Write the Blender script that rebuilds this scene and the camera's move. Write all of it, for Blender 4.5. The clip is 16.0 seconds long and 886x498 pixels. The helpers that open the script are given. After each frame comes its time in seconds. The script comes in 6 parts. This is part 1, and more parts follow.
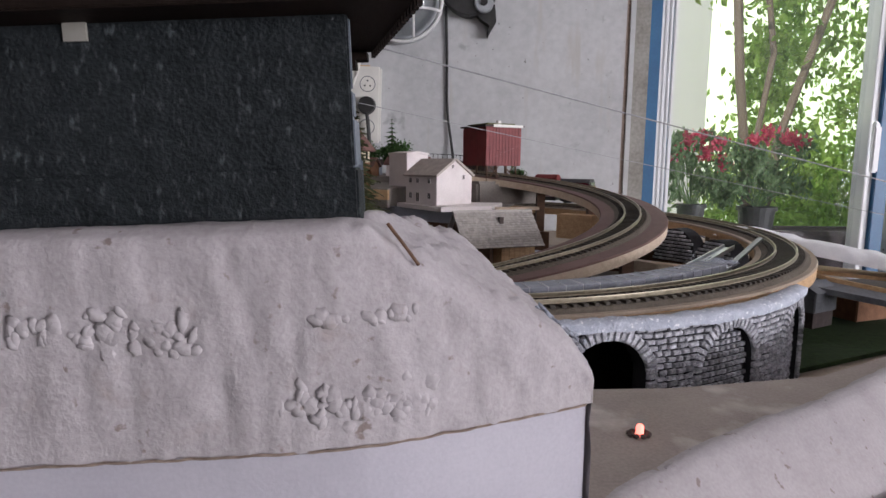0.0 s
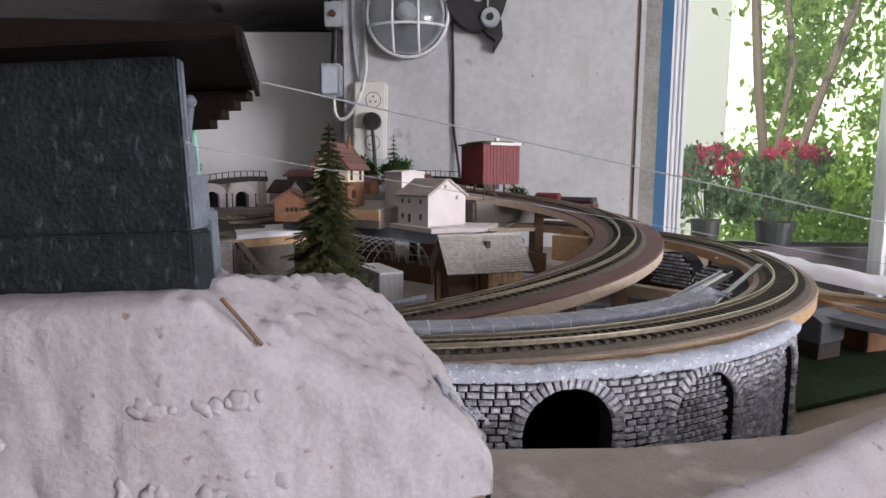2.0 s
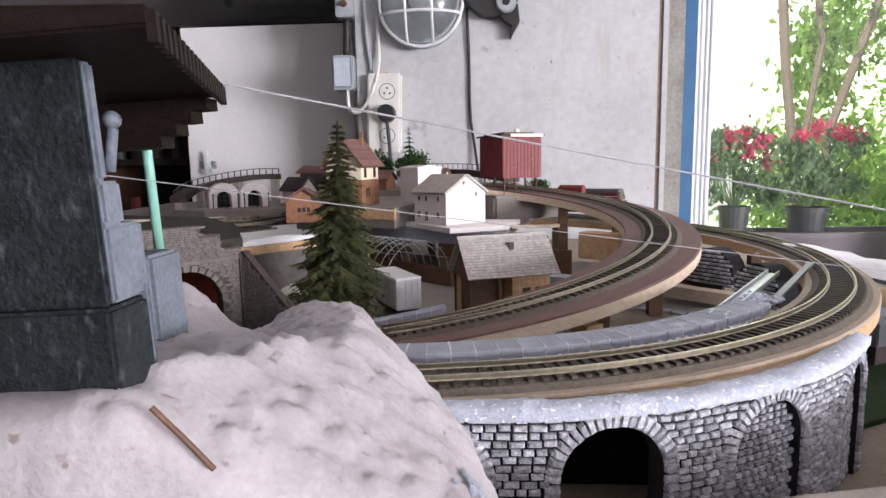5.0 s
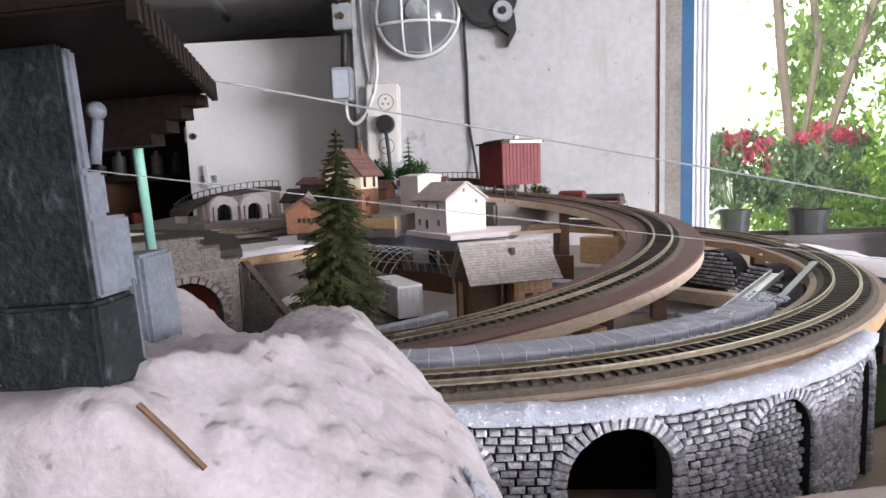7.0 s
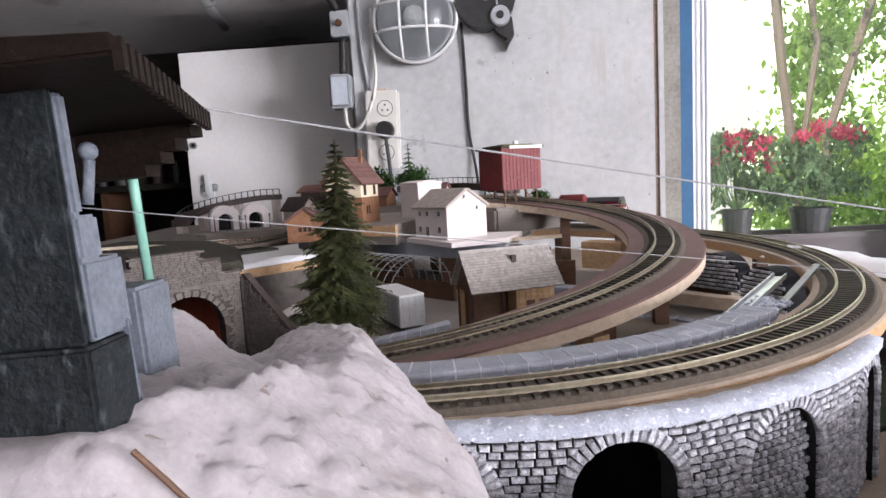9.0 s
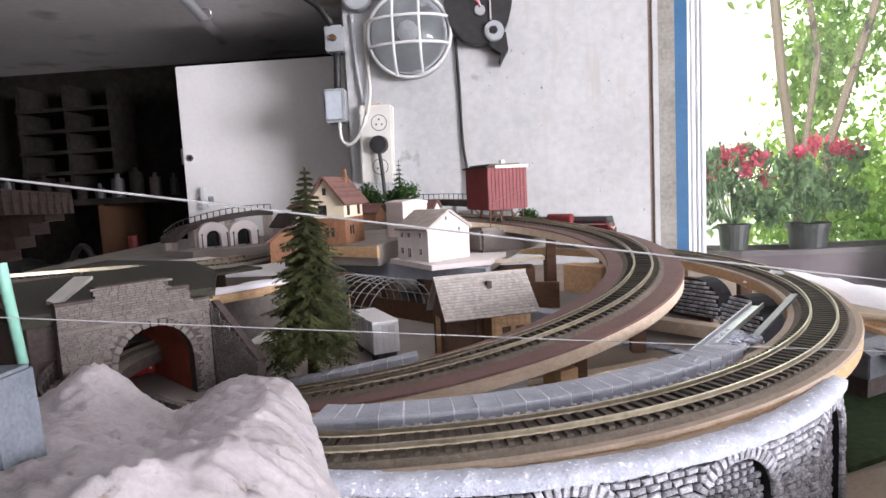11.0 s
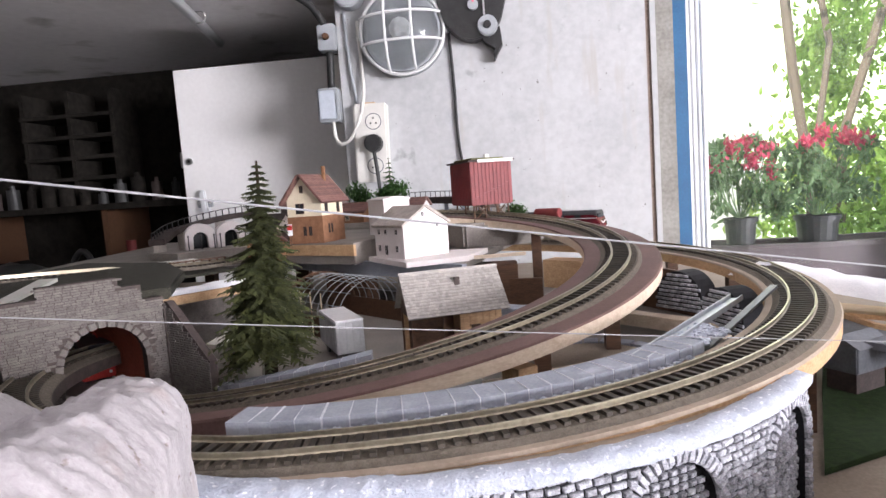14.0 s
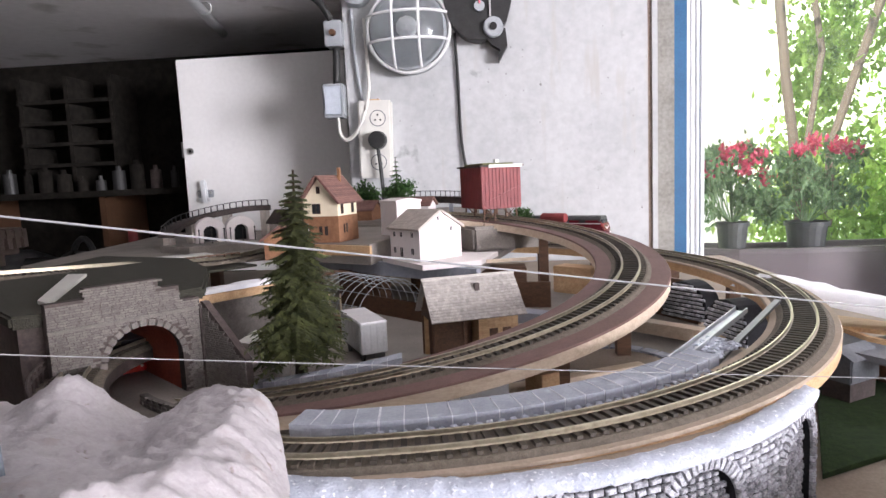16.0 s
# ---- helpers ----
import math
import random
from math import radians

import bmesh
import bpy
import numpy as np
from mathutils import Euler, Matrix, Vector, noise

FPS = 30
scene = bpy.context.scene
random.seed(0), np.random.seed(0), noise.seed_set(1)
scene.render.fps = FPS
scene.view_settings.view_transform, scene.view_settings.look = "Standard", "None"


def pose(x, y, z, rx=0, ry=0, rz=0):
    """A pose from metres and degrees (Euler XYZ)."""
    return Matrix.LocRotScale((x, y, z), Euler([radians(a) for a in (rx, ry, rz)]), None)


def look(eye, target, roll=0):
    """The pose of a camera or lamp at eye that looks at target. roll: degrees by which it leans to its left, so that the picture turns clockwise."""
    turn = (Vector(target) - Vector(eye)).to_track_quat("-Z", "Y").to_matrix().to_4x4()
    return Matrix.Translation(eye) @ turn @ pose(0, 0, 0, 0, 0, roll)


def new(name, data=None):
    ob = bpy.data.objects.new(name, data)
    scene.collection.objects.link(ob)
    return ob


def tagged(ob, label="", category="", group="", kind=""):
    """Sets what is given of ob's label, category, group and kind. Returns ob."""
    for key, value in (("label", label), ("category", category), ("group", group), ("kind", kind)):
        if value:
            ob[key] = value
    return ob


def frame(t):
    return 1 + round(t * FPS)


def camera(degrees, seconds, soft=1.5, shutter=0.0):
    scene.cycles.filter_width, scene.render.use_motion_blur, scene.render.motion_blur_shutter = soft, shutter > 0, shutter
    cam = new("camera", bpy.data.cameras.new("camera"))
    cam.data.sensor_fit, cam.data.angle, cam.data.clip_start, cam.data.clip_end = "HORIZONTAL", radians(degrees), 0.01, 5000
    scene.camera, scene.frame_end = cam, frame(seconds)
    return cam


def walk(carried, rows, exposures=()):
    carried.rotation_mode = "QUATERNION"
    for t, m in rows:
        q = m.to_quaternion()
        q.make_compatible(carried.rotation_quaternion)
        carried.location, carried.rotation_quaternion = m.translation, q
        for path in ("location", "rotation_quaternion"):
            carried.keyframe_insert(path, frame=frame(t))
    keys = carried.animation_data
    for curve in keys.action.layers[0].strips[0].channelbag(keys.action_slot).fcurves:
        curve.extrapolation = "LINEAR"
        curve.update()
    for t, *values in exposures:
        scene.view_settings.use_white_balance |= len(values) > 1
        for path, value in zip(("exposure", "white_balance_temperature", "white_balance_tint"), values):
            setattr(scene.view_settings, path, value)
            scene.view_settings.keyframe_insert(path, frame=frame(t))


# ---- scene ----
cam = camera(72.0, 16.0)
PATH = [
    (0, (0.00149, 0.00113, 0.98022), (0.00557, 1.98218, 0.70561), 0.575),
    (0.5, (0.00826, -0.00620, 0.98288), (0.02058, 1.97604, 0.71730), 0.519),
    (1, (0.02974, 0.00513, 0.98520), (-0.03038, 1.99037, 0.75027), 0.703),
    (1.5, (0.03730, 0.01664, 0.98520), (-0.03711, 1.99953, 0.73500), 0.495),
    (2, (0.03708, 0.02488, 0.99116), (-0.02645, 2.00961, 0.75284), 0.389),
    (2.5, (0.04354, 0.03645, 0.99251), (-0.03636, 2.02045, 0.75301), -0.142),
    (3, (0.04467, 0.04464, 0.99788), (-0.06572, 2.02736, 0.75986), -0.057),
    (3.5, (0.04184, 0.05527, 0.99812), (-0.09066, 2.03670, 0.76068), -0.604),
    (4, (0.03876, 0.06519, 1.00417), (-0.11483, 2.04632, 0.77712), -0.398),
    (4.5, (0.03687, 0.06547, 0.99996), (-0.11529, 2.04517, 0.75990), -0.436),
    (4.7, (0.03475, 0.06526, 0.99946), (-0.09882, 2.04179, 0.72467), -0.764),
    (7, (0.03530, 0.06801, 0.99517), (-0.09462, 2.04950, 0.75682), -2.190),
    (7.5, (0.03691, 0.06770, 0.99489), (-0.10200, 2.04883, 0.75860), -2.466),
    (8, (0.03700, 0.06689, 0.99506), (-0.10153, 2.04816, 0.75969), -2.919),
    (8.5, (0.03627, 0.06824, 0.99677), (-0.09922, 2.05005, 0.76428), -3.168),
    (11, (0.06420, 0.07831, 1.01418), (-0.08699, 2.06233, 0.81218), -2.984),
    (11.5, (0.09080, 0.08611, 1.01811), (-0.09538, 2.06880, 0.83290), -3.446),
    (12, (0.11604, 0.09813, 1.03011), (-0.09767, 2.08064, 0.87530), -3.772),
    (12.5, (0.13144, 0.11106, 1.03792), (-0.09654, 2.09262, 0.89147), -3.757),
    (13, (0.13729, 0.10207, 1.02361), (-0.04773, 2.08644, 0.85615), -4.659),
    (13.5, (0.12544, 0.10386, 1.01377), (-0.05876, 2.08730, 0.83469), -4.861),
    (14, (0.10645, 0.10214, 1.00396), (-0.09653, 2.08225, 0.80912), -4.088),
    (14.5, (0.10082, 0.08767, 0.99342), (-0.08110, 2.06879, 0.78831), -4.332),
    (15, (0.10019, 0.07279, 0.98882), (-0.07177, 2.05398, 0.77591), -4.088),
    (15.5, (0.09471, 0.06662, 0.99520), (-0.06742, 2.04860, 0.78199), -3.679),
    (16, (0.07861, 0.07532, 1.02308), (-0.08436, 2.05565, 0.79570), -2.532),
]
walk(cam, [(t, look(eye, target, roll)) for t, eye, target, roll in PATH],
     exposures=[(0, -0.95), (2, -0.70), (3, -0.42), (4, -0.28), (4.5, -0.08), (8.5, -0.10), (11, 0.12), (16, 0.20)])

# ---- world, sun, large lights ----
world = bpy.data.worlds.new("world")
scene.world = world
world.use_nodes = True
wn = world.node_tree
bgn = wn.nodes["Background"]
sky = wn.nodes.new("ShaderNodeTexSky")
sky.sky_type, sky.sun_disc = "NISHITA", False
sky.sun_elevation, sky.sun_rotation = radians(37), radians(215)
wn.links.new(sky.outputs[0], bgn.inputs[0])
bgn.inputs[1].default_value = 0.15
sun = new("sun", bpy.data.lights.new("sun", "SUN"))
sun.data.energy, sun.data.angle, sun.data.color = 5.0, radians(0.5), (1.0, 0.95, 0.86)
sun.matrix_world = look((-4, -4, 5), (-3.55, -3.35, 4.40))


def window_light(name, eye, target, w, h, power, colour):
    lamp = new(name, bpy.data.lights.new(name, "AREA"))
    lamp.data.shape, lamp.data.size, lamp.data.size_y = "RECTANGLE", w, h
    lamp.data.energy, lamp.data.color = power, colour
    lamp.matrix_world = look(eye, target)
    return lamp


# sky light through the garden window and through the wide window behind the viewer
window_light("window_light_garden", (0.86, 1.98, 2.02), (0.35, 1.0, 1.0), 0.6, 0.4, 13.0, (0.97, 0.96, 1.0))
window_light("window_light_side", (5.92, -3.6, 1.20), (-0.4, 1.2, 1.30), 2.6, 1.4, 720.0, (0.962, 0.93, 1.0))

# ---- materials ----


def mat(name, col, col2=None, rough=0.6, scale=40.0, fine=400.0, bump=0.25, metal=0.0, mix=0.5, sheen=0.0, depth=0.0006, rand=0.0, spec=0.4):
    m = bpy.data.materials.new(name)
    m.use_nodes = True
    nt = m.node_tree
    b = nt.nodes["Principled BSDF"]
    geo = nt.nodes.new("ShaderNodeNewGeometry")
    n1 = nt.nodes.new("ShaderNodeTexNoise")
    n1.inputs["Scale"].default_value, n1.inputs["Detail"].default_value = scale, 6
    n2 = nt.nodes.new("ShaderNodeTexNoise")
    n2.inputs["Scale"].default_value, n2.inputs["Detail"].default_value = fine, 4
    nt.links.new(geo.outputs["Position"], n1.inputs["Vector"])
    nt.links.new(geo.outputs["Position"], n2.inputs["Vector"])
    ramp = nt.nodes.new("ShaderNodeMapRange")
    ramp.inputs["From Min"].default_value, ramp.inputs["From Max"].default_value = 0.5 - 0.28 * mix, 0.5 + 0.28 * mix
    add = nt.nodes.new("ShaderNodeMath")
    add.operation = "MULTIPLY_ADD"
    add.inputs[1].default_value, add.inputs[2].default_value = 0.5, 0.0
    nt.links.new(n1.outputs["Fac"], add.inputs[0])
    add2 = nt.nodes.new("ShaderNodeMath")
    add2.operation = "MULTIPLY_ADD"
    add2.inputs[1].default_value = 0.5
    nt.links.new(n2.outputs["Fac"], add2.inputs[0])
    nt.links.new(add.outputs[0], add2.inputs[2])
    nt.links.new(add2.outputs[0], ramp.inputs["Value"])
    mx = nt.nodes.new("ShaderNodeMix")
    mx.data_type = "RGBA"
    if col2 is None:
        col2 = tuple(c * 0.72 for c in col)
    mx.inputs["A"].default_value, mx.inputs["B"].default_value = (*col2, 1), (*col, 1)
    nt.links.new(ramp.outputs[0], mx.inputs["Factor"])
    last = mx.outputs["Result"]
    if rand > 0:
        info = nt.nodes.new("ShaderNodeObjectInfo")
        isl = nt.nodes.new("ShaderNodeNewGeometry")
        s = nt.nodes.new("ShaderNodeMath")
        s.operation = "ADD"
        nt.links.new(info.outputs["Random"], s.inputs[0])
        nt.links.new(isl.outputs["Random Per Island"], s.inputs[1])
        fr = nt.nodes.new("ShaderNodeMath")
        fr.operation = "FRACT"
        nt.links.new(s.outputs[0], fr.inputs[0])
        mr = nt.nodes.new("ShaderNodeMapRange")
        mr.inputs["To Min"].default_value, mr.inputs["To Max"].default_value = 1 - rand, 1 + rand
        nt.links.new(fr.outputs[0], mr.inputs["Value"])
        hs = nt.nodes.new("ShaderNodeHueSaturation")
        nt.links.new(last, hs.inputs["Color"])
        nt.links.new(mr.outputs[0], hs.inputs["Value"])
        last = hs.outputs[0]
    nt.links.new(last, b.inputs["Base Color"])
    b.inputs["Roughness"].default_value, b.inputs["Metallic"].default_value = rough, metal
    b.inputs["Specular IOR Level"].default_value = spec
    bp = nt.nodes.new("ShaderNodeBump")
    bp.inputs["Strength"].default_value, bp.inputs["Distance"].default_value = bump, depth
    nt.links.new(add2.outputs[0], bp.inputs["Height"])
    nt.links.new(bp.outputs[0], b.inputs["Normal"])
    return m


def streaks(name, col, col2, along="Z", scale=60, stretch=12.0, rough=0.6, bump=0.3):
    """Wood or trowelled surfaces: noise drawn out along one axis."""
    m = mat(name, col, col2, rough=rough, bump=bump)
    nt = m.node_tree
    geo = next(n for n in nt.nodes if n.bl_idname == "ShaderNodeNewGeometry")
    mp = nt.nodes.new("ShaderNodeMapping")
    mp.inputs["Scale"].default_value = tuple(1.0 if a == along else stretch for a in "XYZ")
    nt.links.new(geo.outputs["Position"], mp.inputs["Vector"])
    for n in nt.nodes:
        if n.bl_idname == "ShaderNodeTexNoise":
            nt.links.new(mp.outputs[0], n.inputs["Vector"])
            n.inputs["Scale"].default_value = scale if n.inputs["Scale"].default_value < 100 else scale * 4
    return m


M_WALL = mat("lime_plaster_wall", (0.52, 0.53, 0.535), (0.42, 0.43, 0.435), rough=0.85, scale=5, fine=60, bump=0.35, depth=0.003)
M_CEIL = mat("stained_ceiling_plaster", (0.90, 0.88, 0.89), (0.76, 0.74, 0.75), rough=0.9, scale=4, fine=40, bump=0.4, depth=0.004, mix=0.8)
# Near-black: shade of the recess and of the viaduct arch, put into the colour.
M_SHADE = mat("near_black_shade", (0.024, 0.021, 0.018), (0.010, 0.009, 0.008), rough=0.95, scale=6, fine=50, spec=0.05)
M_REVEAL = mat("grey_reveal_plaster", (0.33, 0.32, 0.29), (0.20, 0.19, 0.17), rough=0.85, scale=14, fine=120, depth=0.002)
M_BLUE = mat("blue_window_paint", (0.026, 0.13, 0.27), (0.02, 0.095, 0.21), rough=0.4, scale=20, fine=200, bump=0.1)
M_PVC = mat("white_window_plastic", (0.80, 0.81, 0.82), (0.70, 0.72, 0.74), rough=0.35, scale=10, bump=0.05)
M_DOOR = mat("white_painted_board", (0.88, 0.87, 0.86), (0.82, 0.81, 0.80), rough=0.32, scale=6, fine=90, bump=0.05)
M_PLASTIC = mat("ivory_plastic", (0.74, 0.73, 0.68), (0.62, 0.61, 0.57), rough=0.4, scale=30, bump=0.05)
M_GREYPL = mat("grey_plastic_box", (0.40, 0.42, 0.44), (0.30, 0.32, 0.34), rough=0.45, scale=30, bump=0.1)
M_BLACK = mat("black_rubber", (0.015, 0.015, 0.015), (0.03, 0.03, 0.03), rough=0.5, scale=60, bump=0.1)
M_WIRE = mat("painted_wire_guard", (0.72, 0.73, 0.72), (0.6, 0.6, 0.6), rough=0.4, bump=0.1)
M_CHROME = mat("steel", (0.6, 0.6, 0.6), (0.5, 0.5, 0.5), rough=0.3, metal=1.0, bump=0.05)
M_TABLE = mat("bare_chipboard", (0.36, 0.30, 0.24), (0.26, 0.21, 0.165), rough=0.8, scale=20, fine=500)
M_FLOOR = mat("cellar_floor", (0.55, 0.53, 0.50), (0.42, 0.40, 0.38), rough=0.8, scale=4, fine=50)
M_YARD = mat("grey_yard_ground", (0.30, 0.27, 0.24), (0.20, 0.18, 0.165), rough=0.9, scale=25, fine=500, depth=0.001)
M_PLASTER = mat("rough_white_plaster", (0.43, 0.405, 0.42), (0.35, 0.325, 0.335), rough=0.9, scale=60, fine=700, bump=0.5, depth=0.0012)
M_FOAM = mat("white_foam_board", (0.46, 0.45, 0.50), (0.41, 0.40, 0.45), rough=0.7, scale=30, fine=900, bump=0.2)
M_LEDGE = mat("sanded_tan_ledge", (0.38, 0.335, 0.30), (0.29, 0.25, 0.225), rough=0.95, scale=45, fine=800, bump=0.5, depth=0.001)
# One station stone in two copies: dark holds the shade, pale the light.
M_STATSHADE = mat("shaded_moulded_stone", (0.026, 0.031, 0.034), (0.009, 0.011, 0.013), rough=0.6, spec=0.15, scale=160, fine=900, bump=0.9, depth=0.0012, mix=0.7)
M_STATLIT = mat("pale_lit_side_stone", (0.17, 0.19, 0.225), (0.10, 0.115, 0.14), rough=0.6, scale=160, fine=900, bump=0.6, depth=0.0008)
M_ROOFBR = streaks("dark_brown_roof", (0.018, 0.012, 0.010), (0.008, 0.005, 0.004), "Y", 80, 10)
M_ROOFBR.node_tree.nodes["Principled BSDF"].inputs["Specular IOR Level"].default_value = 0.08
M_BRICKST = mat("drybrushed_stone", (0.70, 0.71, 0.76), (0.16, 0.16, 0.185), rough=0.75, scale=330, fine=1300, bump=0.9, depth=0.0008, mix=0.6, rand=0.3)
M_MORTAR = mat("dark_stone_joint", (0.025, 0.025, 0.03), (0.012, 0.012, 0.015), rough=0.9, scale=200, fine=900)
M_CAP = mat("frosted_blue_grey_crust", (0.60, 0.63, 0.70), (0.36, 0.40, 0.49), rough=0.9, scale=150, fine=900, bump=1.0, depth=0.0016, mix=0.7)
M_PARA = mat("blue_grey_slab", (0.36, 0.38, 0.43), (0.26, 0.28, 0.33), rough=0.8, scale=90, fine=700, bump=0.4, rand=0.08)
M_JOINT = mat("chalky_joint", (0.72, 0.73, 0.75), (0.55, 0.56, 0.6), rough=0.9, scale=200)
M_PLYTOP = mat("red_brown_painted_ply", (0.175, 0.10, 0.088), (0.12, 0.068, 0.06), rough=0.75, scale=40, fine=500)
M_PLYTAN = mat("tan_board_top", (0.40, 0.32, 0.25), (0.30, 0.24, 0.18), rough=0.8, scale=40, fine=500)
M_WOOD = streaks("raw_pine", (0.62, 0.42, 0.24), (0.44, 0.27, 0.14), "X", 25, 8)
M_PALEWOOD = streaks("pale_sawn_edge", (0.74, 0.63, 0.50), (0.58, 0.46, 0.33), "X", 25, 8)
M_DKWOOD = streaks("dark_stained_wood", (0.13, 0.065, 0.035), (0.07, 0.035, 0.02), "X", 30, 8)
M_BALLAST = mat("brown_trackbed", (0.17, 0.145, 0.115), (0.085, 0.07, 0.055), rough=0.95, scale=300, fine=1300, bump=1.0, depth=0.0012, mix=0.6)
M_TIE = mat("black_brown_tie", (0.035, 0.028, 0.022), (0.06, 0.048, 0.036), rough=0.7, scale=200, rand=0.3)
M_RAIL = mat("nickel_brass_rail", (0.50, 0.45, 0.34), (0.34, 0.30, 0.22), rough=0.32, metal=0.85, scale=120, bump=0.05)
M_PORTAL = mat("grey_tunnel_stone", (0.19, 0.17, 0.155), (0.095, 0.085, 0.078), rough=0.85, scale=180, fine=900, bump=0.8, depth=0.0008, mix=0.7, rand=0.13)
M_TUNNEL = mat("rust_red_tunnel_lining", (0.36, 0.085, 0.05), (0.22, 0.05, 0.03), rough=0.9, scale=40)
M_GRASS = mat("green_scatter_turf", (0.034, 0.070, 0.018), (0.012, 0.028, 0.008), rough=0.95, scale=150, fine=900, bump=1.0, depth=0.002)
M_DKGROUND = mat("dark_scatter_ground", (0.055, 0.052, 0.038), (0.025, 0.024, 0.018), rough=0.95, scale=200, fine=900, bump=1.0, depth=0.0015)
M_NEEDLE = mat("spruce_needles", (0.085, 0.095, 0.028), (0.018, 0.023, 0.008), rough=0.8, scale=150, fine=900, rand=0.35)
M_BARK = mat("bark", (0.06, 0.04, 0.025), (0.03, 0.02, 0.012), rough=0.9, scale=150)
M_BUSH = mat("bush_foam", (0.05, 0.12, 0.025), (0.02, 0.05, 0.012), rough=0.9, scale=200, rand=0.35)
M_WHITEH = mat("unpainted_pinkish_card", (0.80, 0.745, 0.735), (0.70, 0.645, 0.63), rough=0.7, scale=60, fine=600, bump=0.2)
M_WHROOF = mat("weathered_card_roof", (0.55, 0.49, 0.44), (0.38, 0.34, 0.30), rough=0.85, scale=120, fine=800, bump=0.5)
M_CREAM = mat("cream_render", (0.78, 0.69, 0.52), (0.68, 0.59, 0.43), rough=0.8, scale=70, fine=700)
M_BRICKB = mat("brown_brickwork", (0.30, 0.15, 0.08), (0.18, 0.085, 0.045), rough=0.8, scale=150, fine=900)
M_TILE = mat("red_brown_tiles", (0.20, 0.10, 0.085), (0.12, 0.062, 0.052), rough=0.75, scale=120, fine=800, rand=0.2)
M_DKROOF = mat("dark_roofing", (0.075, 0.055, 0.05), (0.04, 0.03, 0.028), rough=0.75, scale=100)
M_SLATE = mat("grey_shingle", (0.45, 0.42, 0.39), (0.33, 0.31, 0.29), rough=0.8, scale=200, fine=900, rand=0.16, bump=0.5)
M_RED = mat("dull_red_boards", (0.23, 0.035, 0.035), (0.15, 0.022, 0.024), rough=0.55, scale=70, fine=700)
M_MOSS = mat("mossy_lid", (0.16, 0.17, 0.07), (0.09, 0.09, 0.04), rough=0.9, scale=150)
M_GREYW = mat("grey_wagon_paint", (0.52, 0.53, 0.54), (0.42, 0.43, 0.44), rough=0.5, scale=60)
M_LOCO = mat("crimson_loco_paint", (0.13, 0.012, 0.02), (0.10, 0.009, 0.016), rough=0.25, scale=60, bump=0.03)
M_LOCODK = mat("black_grey_loco_paint", (0.035, 0.035, 0.04), (0.05, 0.05, 0.055), rough=0.4, scale=100)
M_STICK = mat("weathered_stick", (0.30, 0.235, 0.19), (0.17, 0.125, 0.10), rough=0.8, scale=200)
M_GREYDK = mat("dull_grey_box", (0.17, 0.18, 0.20), (0.11, 0.12, 0.135), rough=0.6, scale=60)
M_SILVER = mat("silver_trim", (0.75, 0.75, 0.76), (0.62, 0.62, 0.64), rough=0.35, scale=60)
M_RCRED = mat("bright_red_paint", (0.55, 0.035, 0.03), (0.45, 0.03, 0.025), rough=0.3, scale=60, bump=0.03)
M_RCCREAM = mat("cream_paint", (0.78, 0.72, 0.55), (0.7, 0.64, 0.48), rough=0.35, scale=60, bump=0.03)
M_MINT = mat("mint_green_plastic", (0.26, 0.52, 0.42), (0.20, 0.43, 0.34), rough=0.4, scale=80, bump=0.1)
M_PALE = mat("pale_grey_plastic", (0.55, 0.60, 0.66), (0.45, 0.50, 0.56), rough=0.45, scale=80, bump=0.1)
M_PANE = mat("dark_pane", (0.02, 0.022, 0.025), (0.035, 0.036, 0.04), rough=0.12, scale=60, bump=0.0)
M_ROPE = mat("white_thread", (0.33, 0.33, 0.34), (0.25, 0.25, 0.26), rough=0.7, scale=300)
M_METAL = mat("zinc_strip", (0.55, 0.57, 0.60), (0.42, 0.44, 0.47), rough=0.35, metal=0.7, scale=60)
M_LEAF = mat("garden_leaf", (0.50, 0.66, 0.20), (0.28, 0.45, 0.10), rough=0.5, scale=12, fine=60, rand=0.4)
M_GERLEAF = mat("geranium_leaf", (0.27, 0.40, 0.20), (0.13, 0.23, 0.10), rough=0.55, scale=30, rand=0.35)
M_PETAL = mat("red_petal", (0.82, 0.15, 0.24), (0.66, 0.06, 0.13), rough=0.5, scale=60, rand=0.3)
M_POT = mat("dark_pot", (0.05, 0.05, 0.055), (0.035, 0.035, 0.04), rough=0.5, scale=30)
M_TROUGH = mat("mauve_brown_trough", (0.135, 0.105, 0.115), (0.09, 0.07, 0.078), rough=0.5, scale=8)
M_GARDEN = mat("garden_ground", (0.20, 0.24, 0.08), (0.12, 0.15, 0.05), rough=0.9, scale=3, fine=30)
M_HOUSEW = mat("sunlit_house_wall", (0.88, 0.88, 0.89), (0.84, 0.84, 0.85), rough=0.9, scale=3, fine=30)
M_SNOW = mat("white_cotton_snow", (0.85, 0.85, 0.87), (0.75, 0.76, 0.79), rough=0.95, scale=90, fine=700, bump=0.7, depth=0.0015)


def glass(name, rough=0.0, tint=(1, 1, 1)):
    m = bpy.data.materials.new(name)
    m.use_nodes = True
    b = m.node_tree.nodes["Principled BSDF"]
    b.inputs["Base Color"].default_value = (*tint, 1)
    b.inputs["Transmission Weight"].default_value, b.inputs["Roughness"].default_value, b.inputs["IOR"].default_value = 1.0, rough, 1.45
    return m


